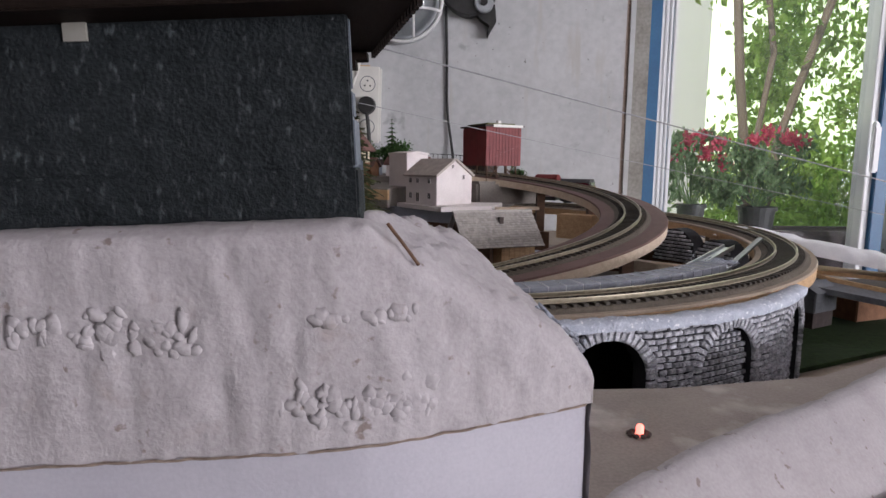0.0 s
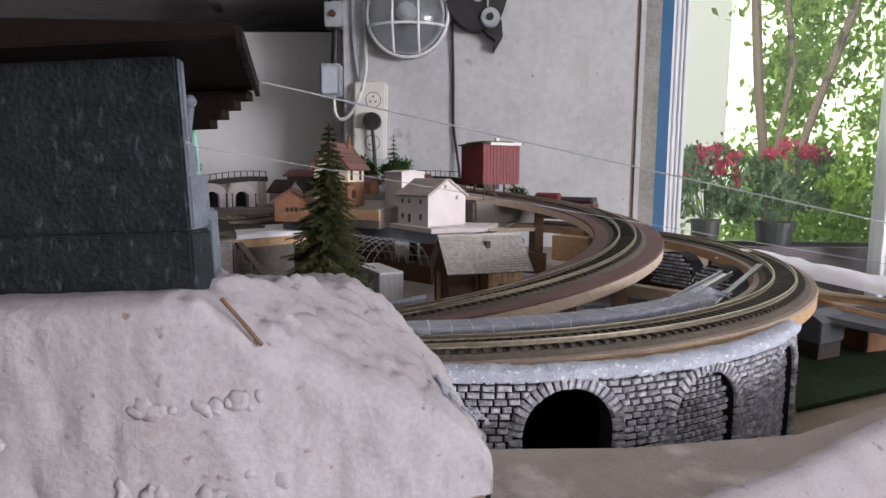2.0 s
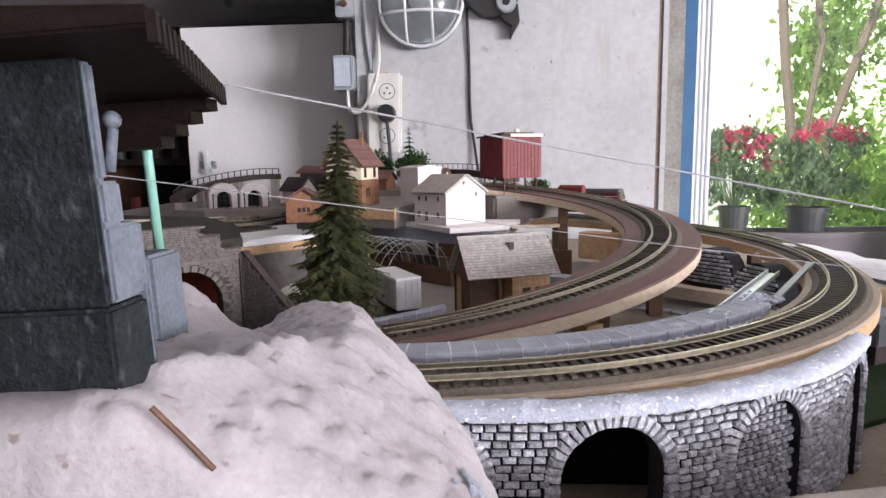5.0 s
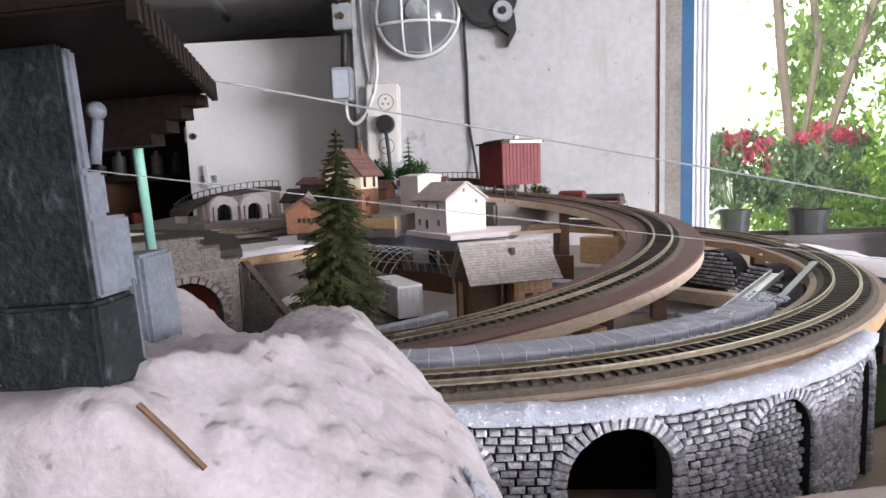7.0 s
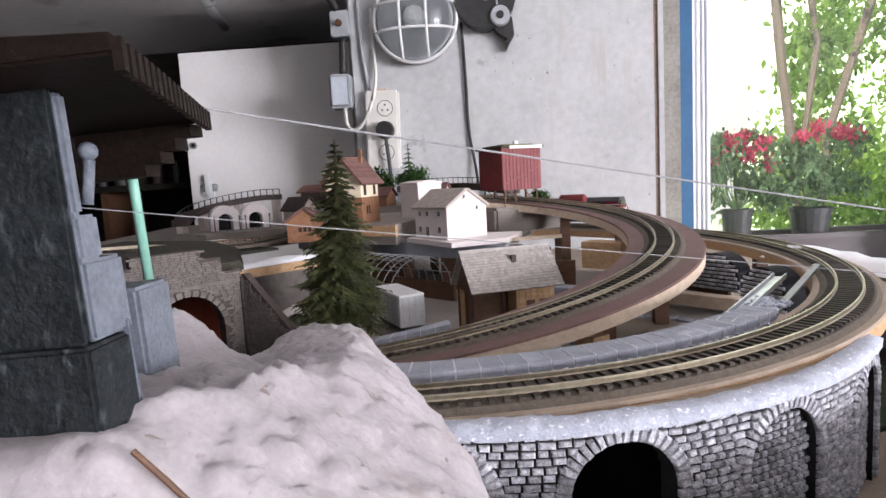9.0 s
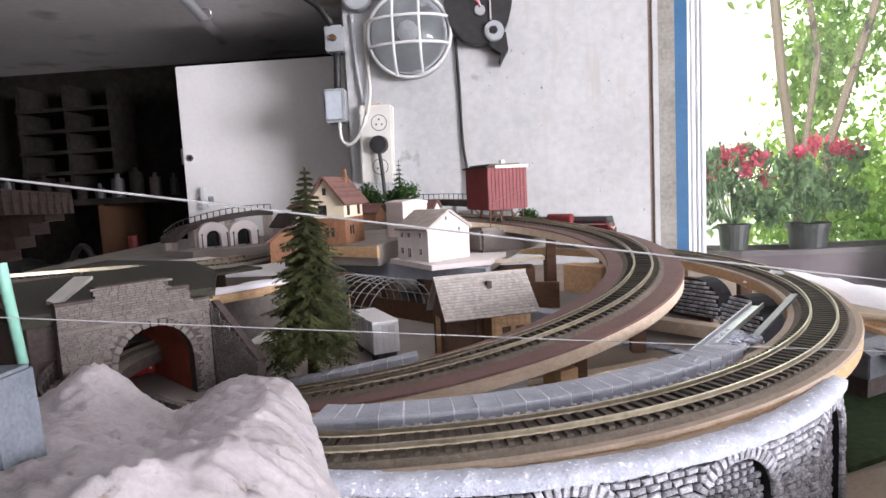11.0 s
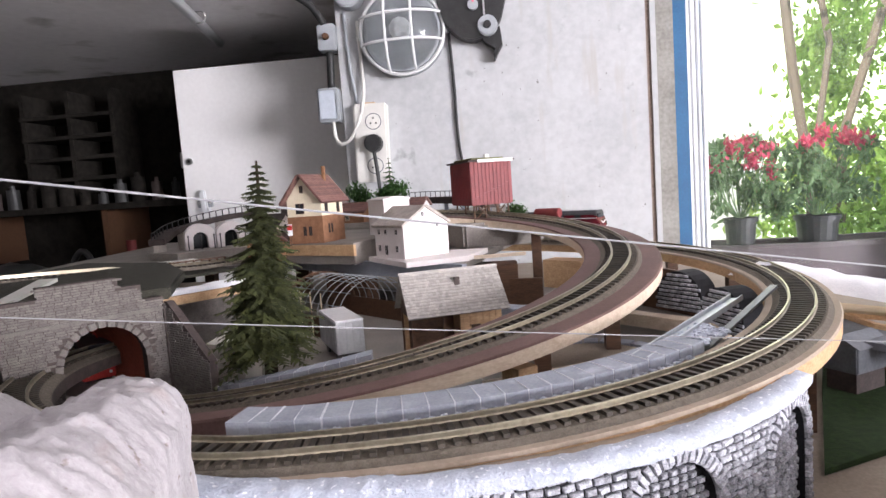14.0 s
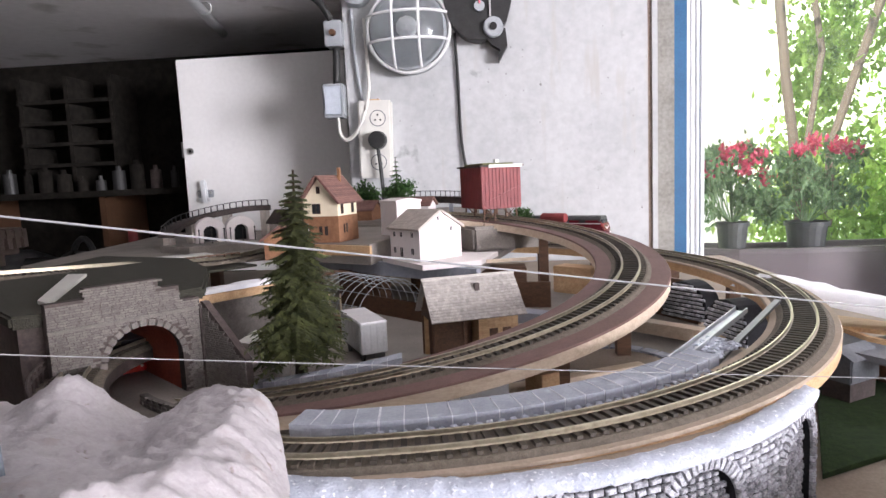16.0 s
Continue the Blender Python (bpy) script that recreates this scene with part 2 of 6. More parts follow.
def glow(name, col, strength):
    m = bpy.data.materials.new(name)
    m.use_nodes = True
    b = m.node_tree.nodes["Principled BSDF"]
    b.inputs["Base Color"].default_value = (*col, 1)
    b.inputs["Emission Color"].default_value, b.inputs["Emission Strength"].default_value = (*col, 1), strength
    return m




def thin_glass(name, veil=0.032, gloss=0.004):
    """A thin pane: clear, a little mirror, a translucent film standing in for haze."""
    m = bpy.data.materials.new(name)
    m.use_nodes = True
    nt = m.node_tree
    out = nt.nodes["Material Output"]
    tr, gl, mx = nt.nodes.new("ShaderNodeBsdfTransparent"), nt.nodes.new("ShaderNodeBsdfGlossy"), nt.nodes.new("ShaderNodeMixShader")
    tr.inputs[0].default_value, gl.inputs["Roughness"].default_value, mx.inputs[0].default_value = (0.97, 0.98, 0.98, 1), 0.02, gloss
    nt.links.new(tr.outputs[0], mx.inputs[1])
    nt.links.new(gl.outputs[0], mx.inputs[2])
    # Translucent share puts the pale washed-out haze into the pane itself.
    film, dusty = nt.nodes.new("ShaderNodeBsdfTranslucent"), nt.nodes.new("ShaderNodeMixShader")
    film.inputs[0].default_value = (0.9, 0.9, 0.88, 1)
    smear = nt.nodes.new("ShaderNodeTexNoise")
    smear.inputs["Scale"].default_value, smear.inputs["Detail"].default_value = 7.0, 4
    amount = nt.nodes.new("ShaderNodeMapRange")
    amount.inputs["From Min"].default_value, amount.inputs["From Max"].default_value = 0.3, 0.7
    amount.inputs["To Min"].default_value, amount.inputs["To Max"].default_value = veil * 0.6, veil * 1.4
    nt.links.new(smear.outputs["Fac"], amount.inputs["Value"])
    nt.links.new(amount.outputs[0], dusty.inputs[0])
    nt.links.new(mx.outputs[0], dusty.inputs[1])
    nt.links.new(film.outputs[0], dusty.inputs[2])
    nt.links.new(dusty.outputs[0], out.inputs["Surface"])
    return m


def speckle(m, scale, lo, hi, col, stretch=(1, 1, 1)):
    """Old marks: a thresholded noise mixes a second colour over a material's own."""
    nt = m.node_tree
    b = nt.nodes["Principled BSDF"]
    src = b.inputs["Base Color"].links[0].from_socket
    geo = nt.nodes.new("ShaderNodeNewGeometry")
    mp = nt.nodes.new("ShaderNodeMapping")
    mp.inputs["Scale"].default_value = stretch
    n = nt.nodes.new("ShaderNodeTexNoise")
    n.inputs["Scale"].default_value, n.inputs["Detail"].default_value = scale, 5
    r = nt.nodes.new("ShaderNodeMapRange")
    r.inputs["From Min"].default_value, r.inputs["From Max"].default_value = lo, hi
    mx = nt.nodes.new("ShaderNodeMix")
    mx.data_type = "RGBA"
    mx.inputs["B"].default_value = (*col, 1)
    nt.links.new(geo.outputs["Position"], mp.inputs["Vector"])
    nt.links.new(mp.outputs[0], n.inputs["Vector"])
    nt.links.new(n.outputs["Fac"], r.inputs["Value"])
    nt.links.new(r.outputs[0], mx.inputs["Factor"])
    nt.links.new(src, mx.inputs["A"])
    nt.links.new(mx.outputs["Result"], b.inputs["Base Color"])


def translucent(m, share):
    """Thin leaves let part of the light through."""
    nt = m.node_tree
    b = nt.nodes["Principled BSDF"]
    src = b.inputs["Base Color"].links[0].from_socket
    tl, mx = nt.nodes.new("ShaderNodeBsdfTranslucent"), nt.nodes.new("ShaderNodeMixShader")
    nt.links.new(src, tl.inputs["Color"])
    mx.inputs[0].default_value = share
    nt.links.new(b.outputs[0], mx.inputs[1])
    nt.links.new(tl.outputs[0], mx.inputs[2])
    nt.links.new(mx.outputs[0], nt.nodes["Material Output"].inputs["Surface"])


speckle(M_WALL, 16, 0.66, 0.72, (0.34, 0.345, 0.345))
speckle(M_WALL, 70, 0.70, 0.73, (0.16, 0.15, 0.14))
speckle(M_WALL, 9, 0.60, 0.75, (0.44, 0.43, 0.41), (4, 4, 0.5))
speckle(M_CEIL, 7, 0.57, 0.75, (0.42, 0.40, 0.38))
speckle(M_STATSHADE, 520, 0.58, 0.72, (0.06, 0.07, 0.076), (1, 1, 0.45))
speckle(M_PLASTER, 55, 0.60, 0.72, (0.34, 0.30, 0.29))
speckle(M_PLASTER, 200, 0.66, 0.72, (0.24, 0.20, 0.185))
speckle(M_LEDGE, 30, 0.58, 0.70, (0.55, 0.51, 0.48))
speckle(M_CAP, 420, 0.60, 0.68, (0.92, 0.93, 0.96))
speckle(M_PARA, 60, 0.58, 0.72, (0.48, 0.50, 0.56))
translucent(M_LEAF, 0.55)
translucent(M_GERLEAF, 0.3)
translucent(M_PETAL, 0.3)

M_GLASS = thin_glass("window_glass")
M_LAMPGLASS = glass("ribbed_lamp_glass", 0.12, (0.93, 0.96, 0.96))
M_LED = glow("lit_red_led", (1.0, 0.25, 0.2), 4.0)

# ---- building helpers ----


def bx(bm, x0, x1, y0, y1, z0, z1, m=None):
    vs = [bm.verts.new(((m or Matrix()) @ Vector((x, y, z)))) for x in (x0, x1) for y in (y0, y1) for z in (z0, z1)]
    for f in ((0, 1, 3, 2), (4, 6, 7, 5), (0, 4, 5, 1), (2, 3, 7, 6), (0, 2, 6, 4), (1, 5, 7, 3)):
        bm.faces.new([vs[i] for i in f])
    return vs


def cy(bm, r, z0, z1, r2=None, seg=16, m=None, cap=True):
    r2 = r if r2 is None else r2
    m = m or Matrix()
    a = [bm.verts.new(m @ Vector((r * math.cos(k * math.tau / seg), r * math.sin(k * math.tau / seg), z0))) for k in range(seg)]
    b = [bm.verts.new(m @ Vector((r2 * math.cos(k * math.tau / seg), r2 * math.sin(k * math.tau / seg), z1))) for k in range(seg)]
    for k in range(seg):
        bm.faces.new((a[k], a[(k + 1) % seg], b[(k + 1) % seg], b[k]))
    if cap:
        bm.faces.new(a[::-1])
        bm.faces.new(b)


def prism(bm, pts, h, m=None):
    """A polygon in the xy plane, drawn up from z=0 to h, then posed by m."""
    m = m or Matrix()
    a = [bm.verts.new(m @ Vector((x, y, 0))) for x, y in pts]
    b = [bm.verts.new(m @ Vector((x, y, h))) for x, y in pts]
    n = len(pts)
    for k in range(n):
        bm.faces.new((a[k], a[(k + 1) % n], b[(k + 1) % n], b[k]))
    bm.faces.new(a[::-1])
    bm.faces.new(b)


def sweep(bm, path, prof, closed_prof=True, caps=True):
    """A profile (sideways, up) drawn along a path; sideways is to the right of the way."""
    rings = []
    n = len(path)
    for i, p in enumerate(path):
        d = (Vector(path[min(i + 1, n - 1)]) - Vector(path[max(i - 1, 0)]))
        d.z = 0
        d.normalize()
        side = Vector((d.y, -d.x, 0))
        rings.append([bm.verts.new(Vector(p) + side * u + Vector((0, 0, v))) for u, v in prof])
    k = len(prof)
    for a, b in zip(rings, rings[1:]):
        for j in range(k if closed_prof else k - 1):
            bm.faces.new((a[j], b[j], b[(j + 1) % k], a[(j + 1) % k]))
    if caps and closed_prof:
        bm.faces.new(rings[0])
        bm.faces.new(rings[-1][::-1])


def tube(bm, path, r, seg=8):
    rings = []
    n = len(path)
    for i, p in enumerate(path):
        d = (Vector(path[min(i + 1, n - 1)]) - Vector(path[max(i - 1, 0)])).normalized()
        u = d.orthogonal().normalized() if abs(d.z) > 0.95 else d.cross(Vector((0, 0, 1))).normalized()
        v = d.cross(u)
        rings.append([bm.verts.new(Vector(p) + (u * math.cos(k * math.tau / seg) + v * math.sin(k * math.tau / seg)) * r) for k in range(seg)])
    for a, b in zip(rings, rings[1:]):
        for j in range(seg):
            bm.faces.new((a[j], b[j], b[(j + 1) % seg], a[(j + 1) % seg]))
    bm.faces.new(rings[0])
    bm.faces.new(rings[-1][::-1])


def ball(bm, c, r, sub=2, squash=1.0, rough=0.0):
    g = bmesh.ops.create_icosphere(bm, subdivisions=sub, radius=1.0)
    for v in g["verts"]:
        k = 1 + rough * noise.noise(v.co * 2.5 + Vector(c) * 90)
        v.co = Vector((v.co.x * r * k, v.co.y * r * k, v.co.z * r * k * squash)) + Vector(c)


def smooth_path(ctrl, step=0.006):
    """Catmull-Rom through the control points, at even steps."""
    pts = [Vector(p) for p in ctrl]
    pts = [2 * pts[0] - pts[1]] + pts + [2 * pts[-1] - pts[-2]]
    fine = []
    for a, b, c, d in zip(pts, pts[1:], pts[2:], pts[3:]):
        for k in range(30):
            t = k / 30
            fine.append(0.5 * ((2 * b) + (c - a) * t + (2 * a - 5 * b + 4 * c - d) * t * t + (3 * b - a - 3 * c + d) * t**3))
    fine.append(pts[-2])
    out, rest = [fine[0]], step
    for a, b in zip(fine, fine[1:]):
        length = (b - a).length
        pos = rest
        while pos <= length:
            out.append(a.lerp(b, pos / length))
            pos += step
        rest = pos - length
    return out


def mesh_of(name, bm, material, bevel=0.0, smooth=False):
    if bevel:
        bmesh.ops.bevel(bm, geom=bm.edges[:], offset=bevel, segments=2, affect="EDGES", clamp_overlap=True)
    bmesh.ops.recalc_face_normals(bm, faces=bm.faces[:])
    me = bpy.data.meshes.new(name)
    bm.to_mesh(me)
    bm.free()
    me.materials.append(material)
    if smooth:
        for p in me.polygons:
            p.use_smooth = True
    return me


def part(name, bm, material, parent, label="", bevel=0.0, smooth=False):
    ob = new(name, mesh_of(name, bm, material, bevel, smooth))
    ob.parent = parent
    return tagged(ob, label)


def thing(name, label, category, at=None, group="", kind=""):
    ob = new(name)
    ob.empty_display_size = 0.01
    if at is not None:
        ob.matrix_basis = at
    return tagged(ob, label, category, group, kind)


def solo(name, bm, material, label, category="", kind="", bevel=0.0, smooth=False, group=""):
    return tagged(new(name, mesh_of(name, bm, material, bevel, smooth)), label, category, group, kind)


def box_part(name, dims, material, parent, label="", bevel=0.0, m=None):
    bm = bmesh.new()
    bx(bm, *dims, m)
    return part(name, bm, material, parent, label, bevel)


def structure(name, dims, material, label, bevel=0.0):
    bm = bmesh.new()
    bx(bm, *dims)
    return solo(name, bm, material, label, kind="structure", bevel=bevel)


B = bmesh.new

# ---- the room ----
structure("wall_back", (-0.262, 0.454, 1.573, 1.72, 0.0, 2.1), M_WALL, "pale grey limewashed plaster wall with old filler marks")
structure("wall_back_lintel", (0.454, 6.1, 1.573, 1.72, 1.86, 2.1), M_WALL, "pale plaster over the window")
structure("wall_back_apron", (0.454, 6.1, 1.573, 1.72, 0.0, 0.56), M_WALL, "pale plaster under the window")
structure("wall_back_pier", (1.25, 6.1, 1.573, 1.72, 0.56, 1.86), M_WALL, "pale plaster pier beside the window")
structure("wall_recess", (-2.0, -0.262, 2.25, 2.35, 0.0, 2.1), M_SHADE, "cellar wall behind the shelves, shade in its near-black colour")
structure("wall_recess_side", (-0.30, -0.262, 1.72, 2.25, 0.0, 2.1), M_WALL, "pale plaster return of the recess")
structure("wall_left", (-2.1, -2.0, -5.0, 2.35, 0.0, 2.1), M_SHADE, "cellar wall, deep shade in its near-black colour")
structure("wall_front", (-2.1, 6.1, -5.1, -5.0, 0.0, 2.1), M_WALL, "plain plaster wall")
structure("wall_right_low", (6.0, 6.1, -5.0, 1.573, 0.0, 0.5), M_WALL, "plain plaster wall under the wide window")
structure("wall_right_high", (6.0, 6.1, -5.0, 1.573, 1.9, 2.1), M_WALL, "plain plaster wall over the wide window")
structure("wall_right_pier_near", (6.0, 6.1, -5.0, -4.9, 0.5, 1.9), M_WALL, "plain plaster pier beside the wide window")
structure("wall_right_pier_far", (6.0, 6.1, -2.3, 1.573, 0.5, 1.9), M_WALL, "plain plaster pier beside the wide window")
structure("floor", (-2.1, 6.1, -5.1, 2.35, -0.05, 0.0), M_FLOOR, "dull grey cellar floor")
structure("ceiling", (-2.1, -0.262, -5.0, 2.25, 1.50, 1.56), M_CEIL, "stained whitish low ceiling over the recess")
structure("ceiling_upper", (-0.262, 6.1, -5.1, 1.72, 2.1, 2.16), M_CEIL, "whitish plaster ceiling")
structure("ceiling_step", (-0.268, -0.262, -5.0, 1.573, 1.50, 2.1), M_CEIL, "whitish plaster upstand of the ceiling")

# plaster edge strips of the window reveal
reveal = thing("trim_reveal", "grey weathered plaster reveal with a dark crack", "wall trim", kind="structure")
box_part("corner_bead", (0.454, 0.464, 1.5765, 1.60, 0.56, 1.86), M_STICK, reveal)
box_part("plaster_strip", (0.464, 0.476, 1.571, 1.62, 0.56, 1.86), M_WALL, reveal)
box_part("reveal_face", (0.476, 0.518, 1.585, 1.70, 0.56, 1.86), M_REVEAL, reveal)

win = thing("window_1", "white plastic window in a blue painted frame, geraniums outside", "window", kind="structure")
fr = box_part("window_frame", (0.518, 0.552, 1.60, 1.66, 0.56, 1.86), M_BLUE, win, "bright blue painted frame post", 0.002)
box_part("window_frame", (1.13, 1.165, 1.60, 1.66, 0.56, 1.86), M_BLUE, win, "bright blue painted frame post", 0.002)
for k, (x0, x1, y0) in enumerate(((0.552, 0.562, 1.612), (0.566, 0.576, 1.618), (0.580, 0.588, 1.622), (0.592, 0.602, 1.626), (1.11, 1.13, 1.612))):
    box_part("sash_profile", (x0, x1, y0, 1.665, 0.58, 1.84), M_PVC, win, "", 0.002)
# Blue strips paint in reflections of the blue frame on the white sash.
for x in (0.562, 0.576, 0.588):
    box_part("sash_groove", (x, x + 0.004, 1.632, 1.662, 0.58, 1.84), M_BLUE, win, "thin blue strip painting the frame's reflection between the sash profiles")
box_part("sash_rail", (0.602, 1.12, 1.62, 1.66, 0.56, 0.62), M_PVC, win, "", 0.002)
pane = box_part("pane", (0.598, 1.115, 1.640, 1.643, 0.61, 1.85), M_GLASS, win, "clear glass pane")
pane.visible_shadow = False
box_part("window_sill", (0.47, 1.25, 1.50, 1.60, 0.535, 0.56), M_PVC, win, "white sill board", 0.003)
hb = B()
bx(hb, 1.105, 1.12, 1.585, 1.60, 1.03, 1.10)
bx(hb, 1.098, 1.118, 1.575, 1.587, 0.97, 1.09)
part("window_handle", hb, M_PVC, win, "white plastic handle", 0.004)

# ---- outdoors ----
structure("ground", (-30, 40, 1.9, 60, -0.25, -0.2), M_GARDEN, "sunny garden ground")
structure("wall_outside_house", (0.2, 1.90, 4.5, 5.5, -0.2, 4.4), M_HOUSEW, "sunlit white house wall outside")
# Emissive sheet stands in for the brightness of the distant garden.
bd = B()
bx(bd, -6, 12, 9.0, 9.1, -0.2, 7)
solo("backdrop", bd, glow("glowing_garden_backdrop", (0.84, 0.95, 0.68), 2.4), "glowing backdrop sheet for the bright garden distance", kind="structure")


def leafy(name, centres, n, size, material, parent, seed, label=""):
    """Many small bent leaves scattered in clumps."""
    rnd = random.Random(seed)
    bm = B()
    for _ in range(n):
        c, r = rnd.choice(centres)
        p = Vector((rnd.gauss(0, 0.45), rnd.gauss(0, 0.45), rnd.gauss(0, 0.45))) * r + Vector(c)
        m = Matrix.Translation(p) @ Euler((rnd.uniform(0, 6.3), rnd.uniform(0, 6.3), rnd.uniform(0, 6.3))).to_matrix().to_4x4()
        s = size * rnd.uniform(0.6, 1.3)
        q = [bm.verts.new(m @ Vector(v)) for v in ((-s, 0, 0), (-0.3 * s, 0.5 * s, 0.12 * s), (s, 0, 0), (-0.3 * s, -0.5 * s, 0.12 * s))]
        bm.faces.new((q[0], q[1], q[2]))
        bm.faces.new((q[0], q[2], q[3]))
    return part(name, bm, material, parent, label)


garden_tree = thing("garden_tree", "leafy sunlit tree with slender pale limbs", "tree")
bm = B()
tube(bm, [(1.46, 2.9, -0.2), (1.44, 2.9, 0.9), (1.38, 2.92, 1.4), (1.30, 2.95, 2.4)], 0.022)
tube(bm, [(1.44, 2.9, 0.9), (1.52, 2.9, 1.5), (1.40, 2.9, 2.2)], 0.014)
tube(bm, [(1.6, 3.0, -0.2), (1.62, 3.0, 1.1), (1.9, 3.0, 2.0)], 0.02)
part("trunk", bm, M_STICK, garden_tree, "pale brown slender trunk")
rnd = random.Random(5)
cents = []
for _ in range(84):
    cy_ = rnd.uniform(2.9, 3.9)
    cents.append(((0.03 + 0.439 * cy_ + rnd.uniform(0, 1.2), cy_, rnd.uniform(1.3, 2.6) if _ % 7 < 4 else rnd.uniform(0.5, 1.3)), rnd.uniform(0.14, 0.30)))
leafy("crown", cents, 24000, 0.027, M_LEAF, garden_tree, 7)

# ---- window flowers ----


def flower_pot(x, y, z, r, h, spread, seed, blooms, label):
    pot = thing("flower_pot", label, "potted plant", pose(x, y, z), "flowers outside the window")
    bm = B()
    cy(bm, r * 0.75, 0, h, r, 20)
    cy(bm, r * 1.08, h - 0.012, h, r * 1.08, 20)
    part("pot", bm, M_POT, pot, "dark plastic pot")
    rr = random.Random(seed)
    lift = 0.028
    cs = [((rr.uniform(-1, 1) * spread, rr.uniform(-0.5, 0.5) * spread, h + rr.uniform(0.02, 0.165 + lift)), 0.034) for _ in range(30)]
    bm = B()
    for c, _ in cs:
        tube(bm, [(0, 0, h - 0.01), (c[0] * 0.5, c[1] * 0.5, h + 0.04), c], 0.0015, 5)
    part("stems", bm, M_GERLEAF, pot)
    leafy("foliage", cs, 1100, 0.013, M_GERLEAF, pot, seed)
    for bx_, bz_ in blooms:
        leafy("blossom", [((bx_, -0.03, h + bz_ + lift), 0.022)], 90, 0.010, M_PETAL, pot, seed + int(bz_ * 1000), "red geranium head")
    return pot


flower_pot(0.735, 1.80, 0.747, 0.040, 0.125, 0.10, 11, ((-0.07, 0.12), (-0.03, 0.155), (0.01, 0.165), (0.05, 0.15), (0.02, 0.12), (0.07, 0.09)), "red geranium with green leaves in a dark pot")
flower_pot(0.93, 1.80, 0.747, 0.052, 0.12, 0.12, 23, ((-0.04, 0.16), (0.0, 0.18), (0.06, 0.17), (0.10, 0.16)), "tall red geranium in a dark pot")
bm = B()
sweep(bm, [(0.655, 1.86, 0.545), (0.75, 1.815, 0.545), (0.90, 1.80, 0.545), (1.40, 1.80, 0.545)], [(-0.05, 0), (0.06, 0), (0.078, 0.245), (0.076, 0.258), (0.062, 0.258), (0.055, 0.20), (-0.055, 0.20), (-0.062, 0.258), (-0.08, 0.258)])
solo("planter_trough", bm, M_TROUGH, "mauve brown plastic planter trough outside the window", "planter")

# ---- the layout's table and ground ----
table = thing("layout_table", "bare chipboard table carrying the model railway", "table")
box_part("table_top", (-0.75, 0.62, 0.18, 1.56, 0.790, 0.815), M_TABLE, table, "", 0.002)
for x in (-0.65, 0.5):
    for y in (0.3, 1.45):
        box_part("leg", (x - 0.025, x + 0.025, y - 0.025, y + 0.025, 0.0, 0.790), M_WOOD, table)

# ---- tracks ----


def outer_at(deg):
    a, k = radians(deg), (deg + 90) / 180
    return (-0.0086 + 0.358 * math.cos(a), 0.716 + 0.3786 * math.sin(a), 0.9034 + 0.0164 * k)


def inner_at(deg):
    a, k = radians(deg), (deg + 90) / 180
    return (-0.0278 + 0.2467 * math.cos(a), 0.7337 + 0.2481 * math.sin(a), 0.8845 + 0.1282 * k - 0.0366 * k * k)


OUTER = smooth_path([(-0.247, 0.66, 0.885), (-0.25, 0.58, 0.890), (-0.237, 0.51, 0.895), (-0.205, 0.445, 0.898), (-0.155, 0.392, 0.901), (-0.09, 0.354, 0.903)]
                    + [outer_at(d) for d in range(-92, 80, 8)], 0.0065)
INNER = smooth_path([(-0.262, 0.60, 0.850), (-0.225, 0.565, 0.852)] + [inner_at(d) for d in range(-132, 108, 8)], 0.0065)


def track(name, path, label, board, board_top, w_in, w_out, near, ballast):
    """Roadbed board, ballast, two rails and ties along a path."""
    tr = thing(name, label, "model track")
    bm = B()
    sweep(bm, path, [(-w_in, -0.016), (w_out, -0.016), (w_out, -0.0065), (-w_in, -0.0065)])
    part("roadbed_edge", bm, board, tr, "sawn wooden board edge")
    bm = B()
    sweep(bm, path, [(-w_in - 0.0004, -0.0066), (w_out + 0.0004, -0.0066), (w_out - 0.0005, -0.005), (-w_in + 0.0005, -0.005)])
    part("roadbed_top", bm, board_top, tr, "painted board top")
    bm = B()
    sweep(bm, path, [(-0.019, -0.005), (0.019, -0.005), (0.0155, -0.0028), (-0.0155, -0.0028)])
    part("trackbed", bm, ballast, tr, "fine brown track bed")
    for s in (-1, 1):
        bm = B()
        c = s * 0.0083
        sweep(bm, path, [(c - 0.0011, -0.0012), (c + 0.0011, -0.0012), (c + 0.0004, -0.0006), (c + 0.0006, 0.0010), (c + 0.0006, 0.0015), (c - 0.0006, 0.0015), (c - 0.0006, 0.0010), (c - 0.0004, -0.0006)])
        part("rail", bm, M_RAIL, tr, "shiny metal rail")
    bm = B()
    bx(bm, -0.0142, 0.0142, -0.0014, 0.0014, -0.0030, -0.0011)
    tie = mesh_of("tie", bm, M_TIE)
    far = B()
    a, b = near
    for i in range(1, len(path) - 1):
        d = path[i + 1] - path[i - 1]
        m = Matrix.Translation(path[i]) @ Matrix.Rotation(math.atan2(d.y, d.x) - math.pi / 2, 4, "Z")
        if a <= i < b:
            ob = new("tie", tie)
            ob.parent, ob.matrix_basis = tr, m
        else:
            bx(far, -0.0142, 0.0142, -0.0014, 0.0014, -0.0030, -0.0011, m)
    tagged(part("far_ties", far, M_TIE, tr), kind="stuff")
    return tr


track("outer_track", OUTER[66:], "curved model track on a wooden board over the viaduct", M_WOOD, M_PLYTAN, 0.024, 0.0235, (2, 112), M_BALLAST)
track("outer_track_end", OUTER[:67], "dark curved model track in front of the tunnel portal", M_DKROOF, M_BALLAST, 0.020, 0.022, (24, 66), M_BALLAST)
